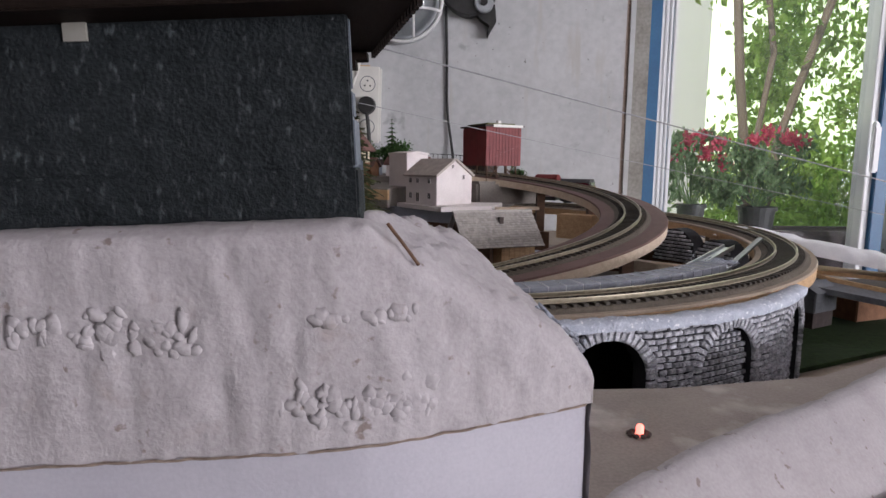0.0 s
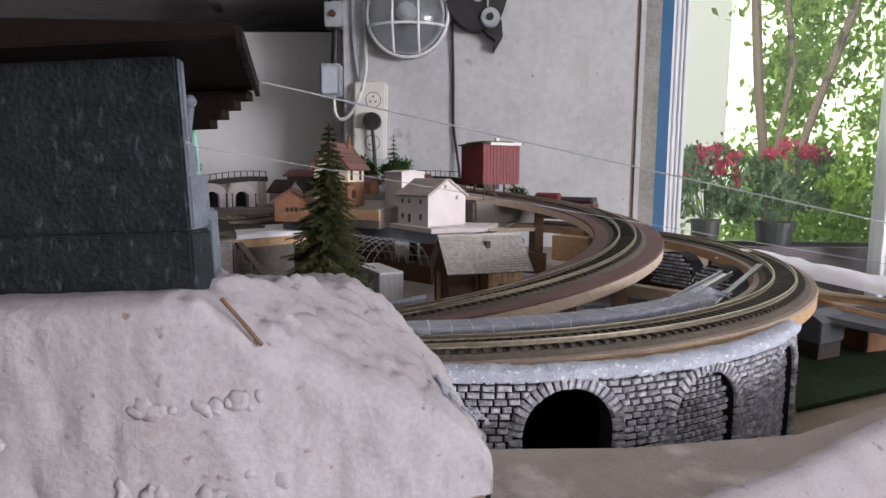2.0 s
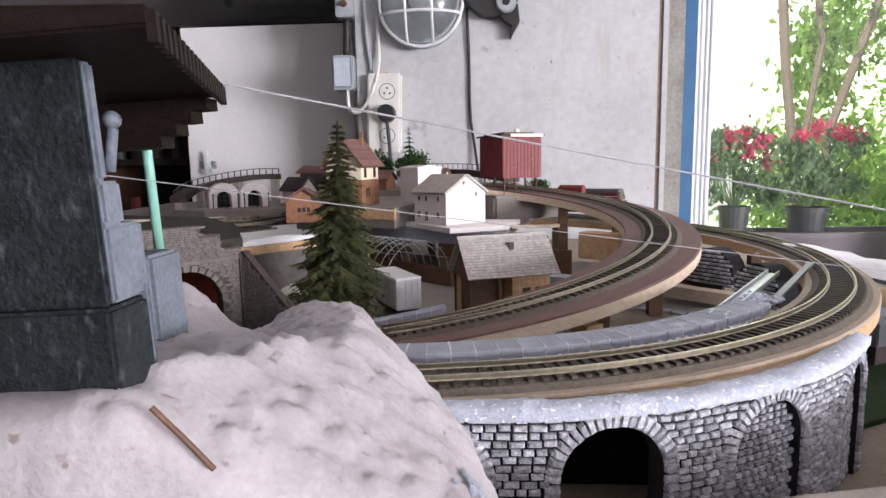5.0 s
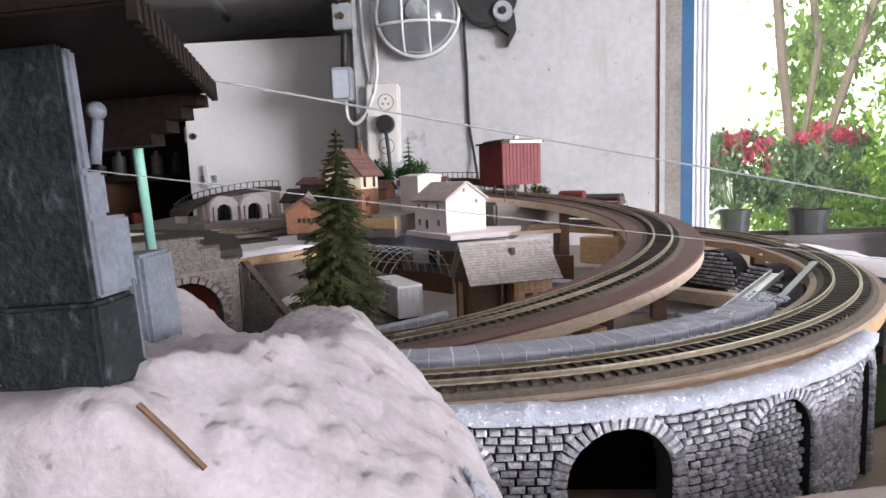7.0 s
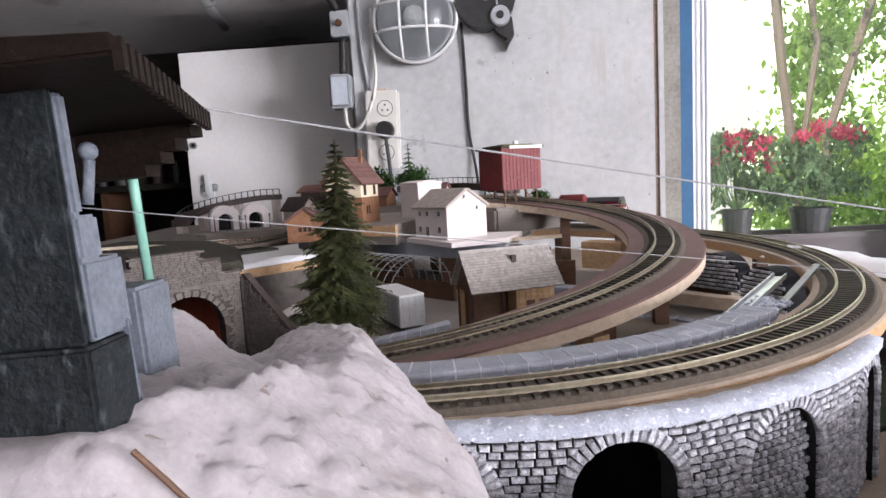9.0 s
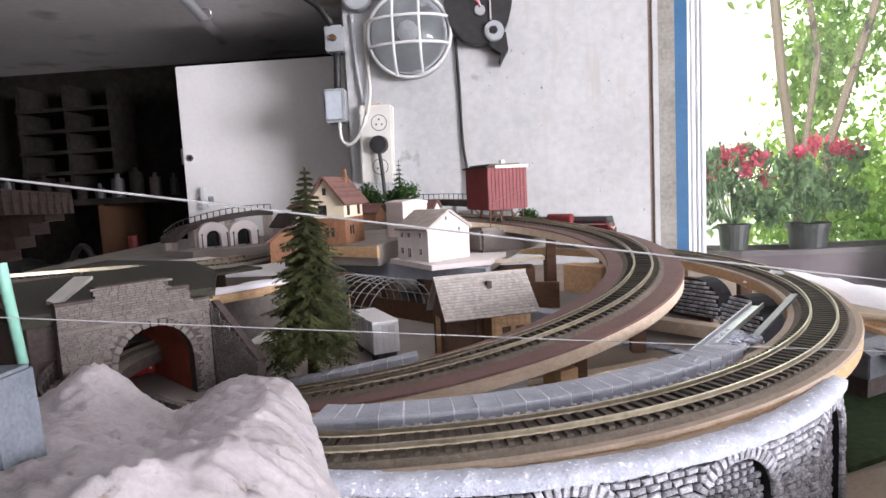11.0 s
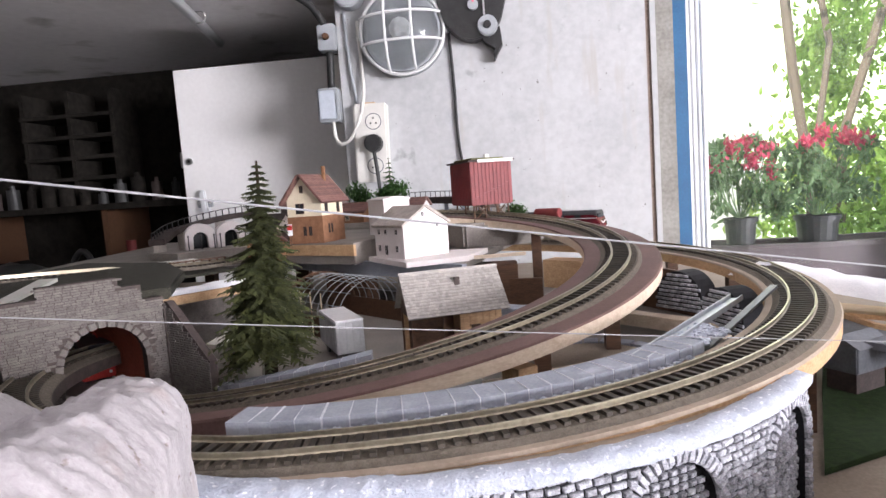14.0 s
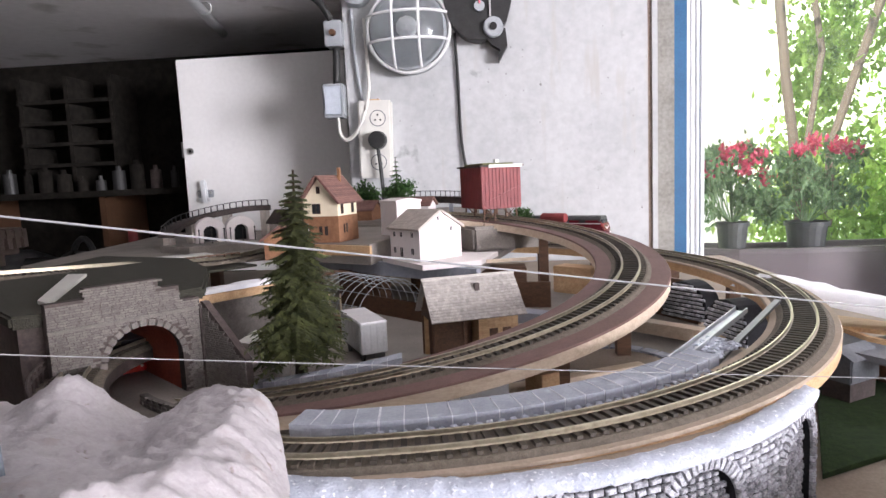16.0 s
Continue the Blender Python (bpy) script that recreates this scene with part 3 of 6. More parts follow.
track("inner_track", INNER[36:], "climbing curved model track on red-brown plywood", M_PALEWOOD, M_PLYTOP, 0.034, 0.036, (1, 76), M_BALLAST)
track("inner_track_end", INNER[:37], "model track on dark red-brown plywood from the tunnel", M_PLYTOP, M_PLYTOP, 0.030, 0.036, (8, 36), M_BALLAST)

# ---- the viaduct ----
VC, VR, V0, V1 = Vector((0.035, 0.577)), 0.270, radians(-108), radians(-36)
VTOP, VBASE = 0.896, 0.815


def on_wall(s, z, n):
    """A place on the wall's curve: s along it, n out of its face."""
    a = V0 + s / VR
    return Vector((VC.x + (VR + n) * math.cos(a), VC.y + (VR + n) * math.sin(a), z))


VLEN = (V1 - V0) * VR
ARCHES = [(math.atan2(-math.sqrt(VR**2 - (x - VC.x) ** 2), x - VC.x) - V0) * VR for x in (0.010, 0.090, 0.168, 0.236)]
AR, ASPRING = 0.0235, 0.866


def in_arch(s, z, grow=0.0):
    for c in ARCHES:
        if abs(s - c) < AR + grow and (z < ASPRING or (s - c) ** 2 + (z - ASPRING) ** 2 < (AR + grow) ** 2):
            return True
    return False


viaduct = thing("viaduct", "curved grey stone viaduct wall with arches, drybrushed white", "viaduct")
bm = B()
NS, NZ = 220, 56
cell = lambda i, j: ((i + 0.5) / NS * VLEN, VBASE + (j + 0.5) / NZ * (VTOP - VBASE))
grid = {}


def gv(i, j, n):
    if (i, j, n) not in grid:
        grid[(i, j, n)] = bm.verts.new(on_wall(i / NS * VLEN, VBASE + j / NZ * (VTOP - VBASE), n))
    return grid[(i, j, n)]


solid = [[not in_arch(*cell(i, j)) for j in range(NZ)] for i in range(NS)]
for i in range(NS):
    for j in range(NZ):
        if solid[i][j]:
            bm.faces.new((gv(i, j, 0), gv(i + 1, j, 0), gv(i + 1, j + 1, 0), gv(i, j + 1, 0)))
            for di, dj, e in ((-1, 0, ((i, j), (i, j + 1))), (1, 0, ((i + 1, j + 1), (i + 1, j))), (0, -1, ((i + 1, j), (i, j))), (0, 1, ((i, j + 1), (i + 1, j + 1)))):
                ii, jj = i + di, j + dj
                if not (0 <= ii < NS and 0 <= jj < NZ) or not solid[ii][jj]:
                    p, q = e
                    bm.faces.new((gv(*p, 0), gv(*q, 0), gv(*q, -0.012), gv(*p, -0.012)))
part("wall_body", bm, M_MORTAR, viaduct, "dark recessed mortar joints")
for c in (ARCHES[0], ARCHES[2], ARCHES[3]):
    bm = B()
    pts = [on_wall(c - AR + k * AR / 5, 0, -0.0040) for k in range(11)]
    for a, b in zip(pts, pts[1:]):
        q = [bm.verts.new((p.x, p.y, z)) for p, z in ((a, VBASE), (b, VBASE), (b, ASPRING + AR), (a, ASPRING + AR))]
        bm.faces.new(q)
    part("arch_infill", bm, M_MORTAR, viaduct, "dark joints of a walled-up arch")


def stone_mesh(w, h, d, seed):
    r = random.Random(seed)
    bm_ = B()
    j = lambda k: r.uniform(-k, k)
    back = [bm_.verts.new((x * w / 2, 0, z * h / 2)) for x, z in ((-1, -1), (1, -1), (1, 1), (-1, 1))]
    mid = [bm_.verts.new((x * w / 2 + j(w * 0.03), -d * 0.6, z * h / 2 + j(h * 0.05))) for x, z in ((-1, -1), (1, -1), (1, 1), (-1, 1))]
    top = [bm_.verts.new((x * w * 0.40 + j(w * 0.05), -d * r.uniform(0.85, 1.15), z * h * 0.33 + j(h * 0.06))) for x, z in ((-1, -1), (1, -1), (1, 1), (-1, 1))]
    for lo, hi in ((back, mid), (mid, top)):
        for k in range(4):
            bm_.faces.new((lo[k], lo[(k + 1) % 4], hi[(k + 1) % 4], hi[k]))
    bm_.faces.new(top)
    return mesh_of("stone", bm_, M_BRICKST)


COURSE = 0.0036
STONES = [stone_mesh(w, COURSE * 0.72, 0.0017, k) for k, w in enumerate((0.0040, 0.0048, 0.0056, 0.0064, 0.0072, 0.0052, 0.0060, 0.0044))]
WIDTH = (0.0040, 0.0048, 0.0056, 0.0064, 0.0072, 0.0052, 0.0060, 0.0044)
VOUSS = [stone_mesh(0.0029, 0.0066, 0.0028, 40 + k) for k in range(4)]
near_count, far_verts, far_faces = 0, [], []


def place_stone(me, s, z, n, spin, near):
    global near_count
    a = V0 + s / VR
    m = Matrix.Translation(on_wall(s, z, n)) @ Matrix.Rotation(a + math.pi / 2, 4, "Z") @ Matrix.Rotation(spin, 4, "Y")
    if near and near_count < 300:
        ob = new("stone", me)
        ob.parent, ob.matrix_basis = viaduct, m
        near_count += 1
    else:
        k = len(far_verts)
        far_verts.extend(m @ v.co for v in me.vertices)
        far_faces.extend([tuple(k + i for i in p.vertices) for p in me.polygons])


rs = random.Random(3)
for k, c in enumerate(ARCHES):
    for j in range(23):
        a = math.pi * (j + 0.5) / 23
        place_stone(rs.choice(VOUSS), c + (AR + 0.0032) * math.cos(a), ASPRING + (AR + 0.0032) * math.sin(a), 0, math.pi / 2 - a, k == 1)
    for side in (-1, 1):
        z = ASPRING - 0.003
        while z > VBASE:
            place_stone(rs.choice(VOUSS), c + side * (AR + 0.0032), z, 0, math.pi / 2, k == 1)
            z -= 0.0040
z = VTOP - COURSE * 0.55
while z > VBASE + 0.001:
    s = -rs.uniform(0, 0.006)
    while s < VLEN:
        i = rs.randrange(8)
        w = WIDTH[i]
        mid = s + w / 2
        if any(in_arch(q, z, 0.0040) for q in (mid - w * 0.42, mid, mid + w * 0.42)):
            i, w = 0, WIDTH[0]
            mid = s + w / 2
        if 0.002 < mid < VLEN - 0.002 and not any(in_arch(q, z, 0.0040) for q in (mid - w * 0.42, mid, mid + w * 0.42)):
            place_stone(STONES[i], mid, z + rs.uniform(-0.0003, 0.0003), 0, rs.uniform(-0.05, 0.05) - (rs.uniform(0.0, 0.16) if mid > 0.165 else 0), 0.06 < mid < 0.24 and z > 0.855)
        for b, c in enumerate(ARCHES):
            if b != 1 and abs(mid - c) < AR - w * 0.3 and in_arch(mid, z, -0.002):
                place_stone(STONES[i], mid, z, -0.0040, rs.uniform(-0.06, 0.06), False)
        s += w + 0.0011
    z -= COURSE
me = bpy.data.meshes.new("far_stones")
me.from_pydata(far_verts, [], far_faces)
me.materials.append(M_BRICKST)
fs = new("far_stones", me)
fs.parent = viaduct
tagged(fs, "whitish drybrushed stones", kind="stuff")
# crusted cap along the wall's top
bm = B()
rc = random.Random(9)
rows_ = []
for i in range(0, 161):
    s = i / 160 * VLEN
    ring = []
    for n, zz in ((0.0030, VTOP - 0.002), (0.0034, VTOP + 0.0022), (0.000, VTOP + 0.0038), (-0.004, VTOP + 0.0043), (-0.008, VTOP + 0.0036), (-0.0115, VTOP + 0.0018), (-0.0115, VTOP - 0.003)):
        p = on_wall(s, zz, n)
        jit = 0.0011 * noise.noise(p * 260) + 0.0014 * noise.noise(p * 90)
        ring.append(bm.verts.new(p + Vector((0, 0, jit)) + Vector((math.cos(V0 + s / VR), math.sin(V0 + s / VR), 0)) * jit * 0.8))
    rows_.append(ring)
for a, b in zip(rows_, rows_[1:]):
    for k in range(6):
        bm.faces.new((a[k], b[k], b[k + 1], a[k + 1]))
part("cap", bm, M_CAP, viaduct, "frosted blue-grey crust along the top", smooth=True)
# tan board between crust and track
bm = B()
a_pts, b_pts = [], []
for i in range(0, 81):
    s = i / 80 * VLEN
    p = on_wall(s, VTOP + 0.0014, -0.009)
    a_pts.append(bm.verts.new(p))
    best = min(OUTER, key=lambda q: (q.x - p.x) ** 2 + (q.y - p.y) ** 2)
    b_pts.append(bm.verts.new((best.x, best.y, best.z - 0.0066)))
for k in range(80):
    bm.faces.new((a_pts[k], a_pts[k + 1], b_pts[k + 1], b_pts[k]))
part("deck", bm, M_PLYTAN, viaduct, "tan painted deck")
# Near-black sheet added to paint the shade behind the open arch.
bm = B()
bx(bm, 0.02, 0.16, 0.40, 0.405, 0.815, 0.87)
part("arch_shade_sheet", bm, M_SHADE, viaduct)


def parapet(name, path, off, width, h, label, step=2):
    th = thing(name, label, "parapet")
    for i in range(0, len(path) - step, step):
        seg = [path[i].lerp(path[i + 1], 0.08), path[i + step // 2], path[i + step - 1].lerp(path[i + step], 0.9)]
        bm_ = B()
        sweep(bm_, seg, [(off, -0.006), (off + width, -0.006), (off + width, h), (off, h)])
        part("slab", bm_, M_PARA, th)
        if i + step < len(path) - step:
            bm_ = B()
            sweep(bm_, [path[i + step].lerp(path[i + step - 1], 0.09), path[i + step], path[i + step].lerp(path[i + step + 1], 0.07)], [(off + 0.0004, -0.006), (off + width - 0.0004, -0.006), (off + width - 0.0004, h + 0.0003), (off + 0.0004, h + 0.0003)])
            part("joint", bm_, M_JOINT, th)
    return th


parapet("outer_parapet", OUTER[67:113], -0.043, 0.020, 0.0015, "blue-grey slab parapet with chalky joints beside the track", 2)
parapet("inner_parapet", INNER[14:50], -0.040, 0.014, 0.001, "blue-grey slab parapet with chalky joints along the climbing track", 2)

# ---- foreground ledge ----
ledge = thing("plaster_ledge", "tan sanded ledge with a white plaster edge below the viaduct", "ledge")
edge = [(0.03, 0.14), (0.058, 0.175), (0.0905, 0.201), (0.1244, 0.2247), (0.1666, 0.2498), (0.208, 0.280), (0.2417, 0.3044), (0.30, 0.353), (0.42, 0.46)]
inner_edge = [(0.42, 0.475), (0.30, 0.367), (0.2457, 0.3185), (0.183, 0.2815), (0.106, 0.2645), (0.054, 0.261), (0.0, 0.262), (0.0, 0.14)]
bm = B()
prism(bm, edge + inner_edge, 0.0665, pose(0, 0, 0.815))
bmesh.ops.triangulate(bm, faces=[f for f in bm.faces if len(f.verts) > 4])
part("top", bm, M_LEDGE, ledge, "tan sanded surface")
bm = B()
rl = []
for (x, y), (x2, y2) in zip(edge, edge[1:] + [(0.5, 0.53)]):
    d = Vector((x2 - x, y2 - y)).normalized()
    nrm = Vector((d.y, -d.x))
    for q in range(6):
        t = q / 6
        px, py = x + (x2 - x) * t, y + (y2 - y) * t
        rl.append([bm.verts.new((px + nrm.x * u, py + nrm.y * u, zz + 0.001 * noise.noise(Vector((px * 140, py * 140, zz * 90))))) for u, zz in ((-0.003, 0.8820), (0.0015, 0.8823), (0.005, 0.8795), (0.028, 0.8545), (0.030, 0.80))])
for a, b in zip(rl, rl[1:]):
    for k in range(4):
        bm.faces.new((a[k], b[k], b[k + 1], a[k + 1]))
part("plaster_edge", bm, M_PLASTER, ledge, "white plaster slope", smooth=True)
bm = B()
sweep(bm, [(x + 0.019, y - 0.026, 0.850) for x, y in edge], [(-0.002, -0.02), (0.012, -0.02), (0.012, 0.006), (-0.002, 0.006)])
part("wood_strip", bm, M_WOOD, ledge, "pale wooden edge strip")
bm = B()
for k in range(26):
    t = random.Random(k).uniform(0, 1) * (len(edge) - 2)
    i = int(t)
    f = t - i
    ball(bm, (edge[i][0] * (1 - f) + edge[i + 1][0] * f, edge[i][1] * (1 - f) + edge[i + 1][1] * f, 0.8820), random.Random(k + 50).uniform(0.0007, 0.0022), 1, 0.5, 0.3)
part("plaster_crumbs", bm, M_PLASTER, ledge)

led = thing("led_lamp", "tiny lit red lamp with dark legs on the ledge", "led", pose(0.0753, 0.2150, 0.8816))
bm = B()
cy(bm, 0.0016, 0.0, 0.0030, 0.0014, 12)
ball(bm, (0, 0, 0.0032), 0.0015, 2)
part("bulb", bm, M_LED, led, "glowing red bulb")
bm = B()
for a in range(9):
    ball(bm, (0.0035 * math.cos(a * 0.7), 0.0026 * math.sin(a * 0.7), 0.0007), 0.0014, 1, 0.7, 0.5)
part("base", bm, M_DKROOF, led, "dark crumbly base")

# ---- the white hill under the cable station ----


def hill_z(x, y):
    u = x + 0.017 - 0.30 * min(max(y - 0.15, 0), 0.06) + 0.15 * max(0, y - 0.21)
    z_ = 0.9675 - 0.68 * max(0.0, u) - 0.17 * max(0, y - 0.165) - 0.045 * max(0.0, -0.02 - x)
    z_ += 0.0135 * math.exp(-((x + 0.0743) ** 2 + (y - 0.277) ** 2) / 0.00022)
    z_ += 0.0025 * math.exp(-((x + 0.0315) ** 2 + (y - 0.297) ** 2) / 0.0002)
    z_ -= 0.0080 * math.exp(-((x + 0.0305 + 0.406 * (y - 0.23)) ** 2) / 0.00022) * min(max((y - 0.195) / 0.04, 0), 1)
    p = Vector((x, y, 0))
    rough_ = 0.15 if x < -0.02 and y < 0.17 else 1.0
    return z_ + rough_ * (0.0022 * noise.noise(p * 60) + 0.0034 * abs(noise.noise(p * 150)) - 0.0011 + 0.0012 * abs(noise.noise(p * 420)) - 0.0004 + 0.0005 * noise.noise(p * 900))


def hill_front(x):
    """The front face's line in plan."""
    return 0.1375 + 0.24 * ((x + 0.017) + math.sqrt((x + 0.017) ** 2 + 0.0004))


hill = thing("plaster_hill", "white plastered foam hill with rough trowelled faces", "model hill")
bm = B()
NX, NY = 150, 90
hv = []
for j in range(NY + 1):
    rowv = []
    for i in range(NX + 1):
        v = j / NY
        y = 0.302 * v + hill_front(-0.30 + (i / NX) ** 0.6 * 0.345) * (1 - v)
        xr = 0.0455 - 0.42 * max(0, y - 0.172) + 0.003 * noise.noise(Vector((y * 60, 3, 0)))
        x = -0.30 + (xr + 0.30) * (i / NX) ** 0.6
        yy = y
        e = min((1 - i / NX) * 14, 1)
        f = min(v * 25, 1)
        rowv.append(bm.verts.new((x, yy, hill_z(x, yy) - 0.005 * (1 - e) ** 2 - 0.003 * (1 - f) ** 2)))
    hv.append(rowv)
for j in range(NY):
    for i in range(NX):
        bm.faces.new((hv[j][i], hv[j][i + 1], hv[j + 1][i + 1], hv[j + 1][i]))


def skirt(line, out, zlow, steps=12):
    prev = line
    for k in range(1, steps + 1):
        cur = []
        for v0 in line:
            zb = zlow(v0.co.x)
            z_ = v0.co.z + (zb - v0.co.z) * k / steps
            w = 0.0011 * noise.noise(Vector((v0.co.x * 150, v0.co.y * 150, z_ * 150))) + 0.0009 * noise.noise(Vector((v0.co.x * 420, v0.co.y * 420, z_ * 200)))
            w += 0.0022 * max(0, noise.noise(Vector((v0.co.x * 300 + 7, z_ * 330, 2)))) * math.exp(-((z_ - 0.937) / 0.005) ** 2) * (1 if v0.co.x < -0.02 else 0.5)
            cur.append(bm.verts.new((v0.co.x + out[0] * w, v0.co.y + out[1] * w, z_)))
        for a in range(len(line) - 1):
            bm.faces.new((prev[a], cur[a], cur[a + 1], prev[a + 1]))
        prev = cur


zl = lambda x: 0.91223 + 0.0256 * x + -0.2289 * x * x if x > -0.13 else 0.90503
skirt(hv[0], (0, -1), zl)
skirt([r[-1] for r in hv], (1, 0), lambda x: 0.880)
skirt(hv[-1], (0, 1), lambda x: 0.880)
part("plaster_skin", bm, M_PLASTER, hill, "rough white plaster", smooth=True)
bm = B()
fp = [(x, hill_front(x) + 0.0018) for x in [-0.30, -0.12] + [-0.09 + 0.1335 * k / 40 for k in range(41)]] + [(0.0435, 0.176), (-0.008, 0.296), (-0.30, 0.296)]
prism(bm, fp, 0.110, pose(0, 0, 0.815))
part("foam_base", bm, M_FOAM, hill, "smooth white foam block")
bm = B()
rk = random.Random(2)
for _ in range(30):
    ball(bm, (rk.gauss(0.0365, 0.0030), rk.gauss(0.1745, 0.0016), 0), rk.uniform(0.0004, 0.0011), 1, 0.6, 0.7)
for v in bm.verts:
    v.co.z += hill_z(v.co.x, v.co.y) + 0.0004
part("crumbs", bm, M_PARA, hill, "grey-blue crumbs pressed in the plaster")
bm = B()
tube(bm, [(-0.0113, 0.1438, 0.9664), (-0.0076, 0.1449, 0.9614), (-0.0040, 0.1460, 0.9562)], 0.00045, 7)
part("stick", bm, M_DKWOOD, hill, "thin brown stick pressed in the plaster")

bm = B()
rk = random.Random(21)
for n_, cx_, cz_, wx_, wz_ in ((46, -0.076, 0.9405, 0.022, 0.0035), (54, -0.019, 0.9225, 0.018, 0.0035), (16, -0.012, 0.9440, 0.016, 0.0012)):
    for _ in range(n_):
        x = cx_ + rk.uniform(-wx_, wx_)
        z0 = cz_ + rk.gauss(0, wz_ * 0.6)
        if z0 < zl(x) + 0.003:
            continue
        g = bmesh.ops.create_icosphere(bm, subdivisions=2, radius=1.0)
        tilt, w_, h_ = rk.uniform(-1.5, 1.5), rk.uniform(0.0008, 0.0026), rk.uniform(0.0010, 0.0030)
        for v in g["verts"]:
            k = 1 + 0.6 * noise.noise(v.co * 1.6 + Vector((x, z0, 0)) * 500)
            a, b = v.co.x * w_ * k, v.co.z * h_ * k
            v.co = Vector((x + a * math.cos(tilt) - b * math.sin(tilt), hill_front(x) - 0.0001 + v.co.y * 0.0009 + 0.0001, z0 + a * math.sin(tilt) + b * math.cos(tilt)))
tagged(part("plaster_lumps", bm, M_PLASTER, hill, "small trowelled plaster lumps", smooth=True), kind="stuff")

bm = B()
tube(bm, [(x, hill_front(x) - 0.0004 + 0.0004 * noise.noise(Vector((x * 300, 5, 0))), zl(x) + 0.0004 * noise.noise(Vector((x * 200, 0, 0)))) for x in [-0.13 + 0.173 * k / 60 for k in range(61)]], 0.00035, 5)
part("seam", bm, M_STICK, hill, "dark crack between plaster and foam")

# ---- cable-car station ----
st = thing("cable_station", "grey stone cable-car station with an overhanging dark roof", "model building", Matrix.Translation((-0.0189, -0.0093, 0.9684)) @ Matrix.Rotation(radians(-2.5), 4, "Y") @ Matrix.Translation((0.0205, 0, -0.9657)))
box_part("front_wall", (-0.20, -0.0208, 0.1590, 0.1602, 0.9766, 1.0125), M_STATSHADE, st, "grey moulded stone, coloured dark for its shaded front", 0.0005)
box_part("plinth", (-0.20, -0.0200, 0.1575, 0.168, 0.9560, 0.9766), M_STATSHADE, st, "", 0.0006)
box_part("side_plinth", (-0.060, -0.0200, 0.168, 0.1685, 0.956, 0.9785), M_STATLIT, st, "grey stone, coloured pale for its lit side", 0.0006)
box_part("side_wall", (-0.030, -0.0206, 0.1604, 0.1700, 0.9768, 0.9885), M_STATLIT, st, "grey stone, coloured pale for its lit side", 0.0005)
box_part("side_step", (-0.030, -0.0206, 0.1604, 0.1655, 0.9885, 0.9950), M_STATLIT, st, "grey stone, coloured pale for its lit side", 0.0005)
box_part("side_pier", (-0.030, -0.0206, 0.1604, 0.1626, 0.9950, 1.0120), M_STATLIT, st, "grey stone, coloured pale for its lit side", 0.0005)
box_part("floor_slab", (-0.20, -0.045, 0.160, 0.205, 0.956, 0.966), M_STATLIT, st)
box_part("rear_wall", (-0.20, -0.11, 0.206, 0.213, 0.970, 1.016), M_STATSHADE, st)
box_part("wall_plate", (-0.0872, -0.0817, 0.1582, 0.1592, 1.0080, 1.0140), M_REVEAL, st, "small cream plate")
box_part("landing_block", (-0.050, -0.0345, 0.195, 0.208, 0.953, 0.9795), M_STATLIT, st, "pale grey block", 0.0008)
bm = B()
tube(bm, [(-0.0243, 0.1690, 0.9965), (-0.0231, 0.1693, 1.0032)], 0.0009)
ball(bm, (-0.0231, 0.1693, 1.0045), 0.0015, 2)
part("hook", bm, M_STATLIT, st, "pale hook with a ball end", smooth=True)
bm = B()
tube(bm, [(-0.0437, 0.2158, 0.9775), (-0.0400, 0.2090, 1.0125)], 0.00115)
part("post", bm, M_MINT, st, "mint green post", smooth=True)
bm = B()
low = [bm.verts.new(p) for p in ((-0.25, 0.1465, 1.0120), (-0.0033, 0.1467, 1.0125), (-0.0196, 0.2065, 1.0118), (-0.25, 0.2065, 1.0115))]
high = [bm.verts.new(p) for p in ((-0.25, 0.1465, 1.0310), (-0.0033, 0.1467, 1.0150), (-0.0196, 0.2065, 1.0142), (-0.25, 0.2065, 1.0310))]
bm.faces.new(low[::-1])
bm.faces.new(high)
for k in range(4):
    bm.faces.new((low[k], low[(k + 1) % 4], high[(k + 1) % 4], high[k]))
part("roof", bm, M_ROOFBR, st, "dark brown overhanging roof", 0.0004)
for k in range(19):
    f = k / 18
    box_part("roof_board", (-0.0006, 0.0006, -0.0009, 0.0009, -0.0018, 0.0020), M_ROOFBR, st, m=pose(-0.0035 - 0.0163 * f, 0.1480 + 0.0575 * f, 1.0125 - 0.0006 * f, 0, 0, 15.3))
for k in range(4):
    box_part("bracket", (-0.046, -0.0214 - 0.0035 * k, 0.2005, 0.2060, 1.0112 - 0.0024 * (k + 1), 1.0112 - 0.0024 * k), M_ROOFBR, st)

gon = thing("gondola", "mint green cable-car gondola with pale hanger arms, docked", "model gondola", pose(-0.100, 0.2165, 0.9655, 0, 0, 4))
bm = B()
prism(bm, [(-0.017, 0.0), (0.012, 0.0), (0.012, 0.014), (0.008, 0.019), (-0.013, 0.019), (-0.017, 0.014)], 0.018, pose(0, 0.009, 0, 90))
part("cabin", bm, M_MINT, gon, "mint green cabin", 0.0006)
for k in range(3):
    box_part("cabin_window", (-0.013 + k * 0.008, -0.009 + k * 0.008, -0.0092, -0.0088, 0.006, 0.012), M_PANE, gon)
box_part("porch", (-0.029, -0.017, -0.008, 0.008, -0.001, 0.004), M_MINT, gon, "", 0.0004)
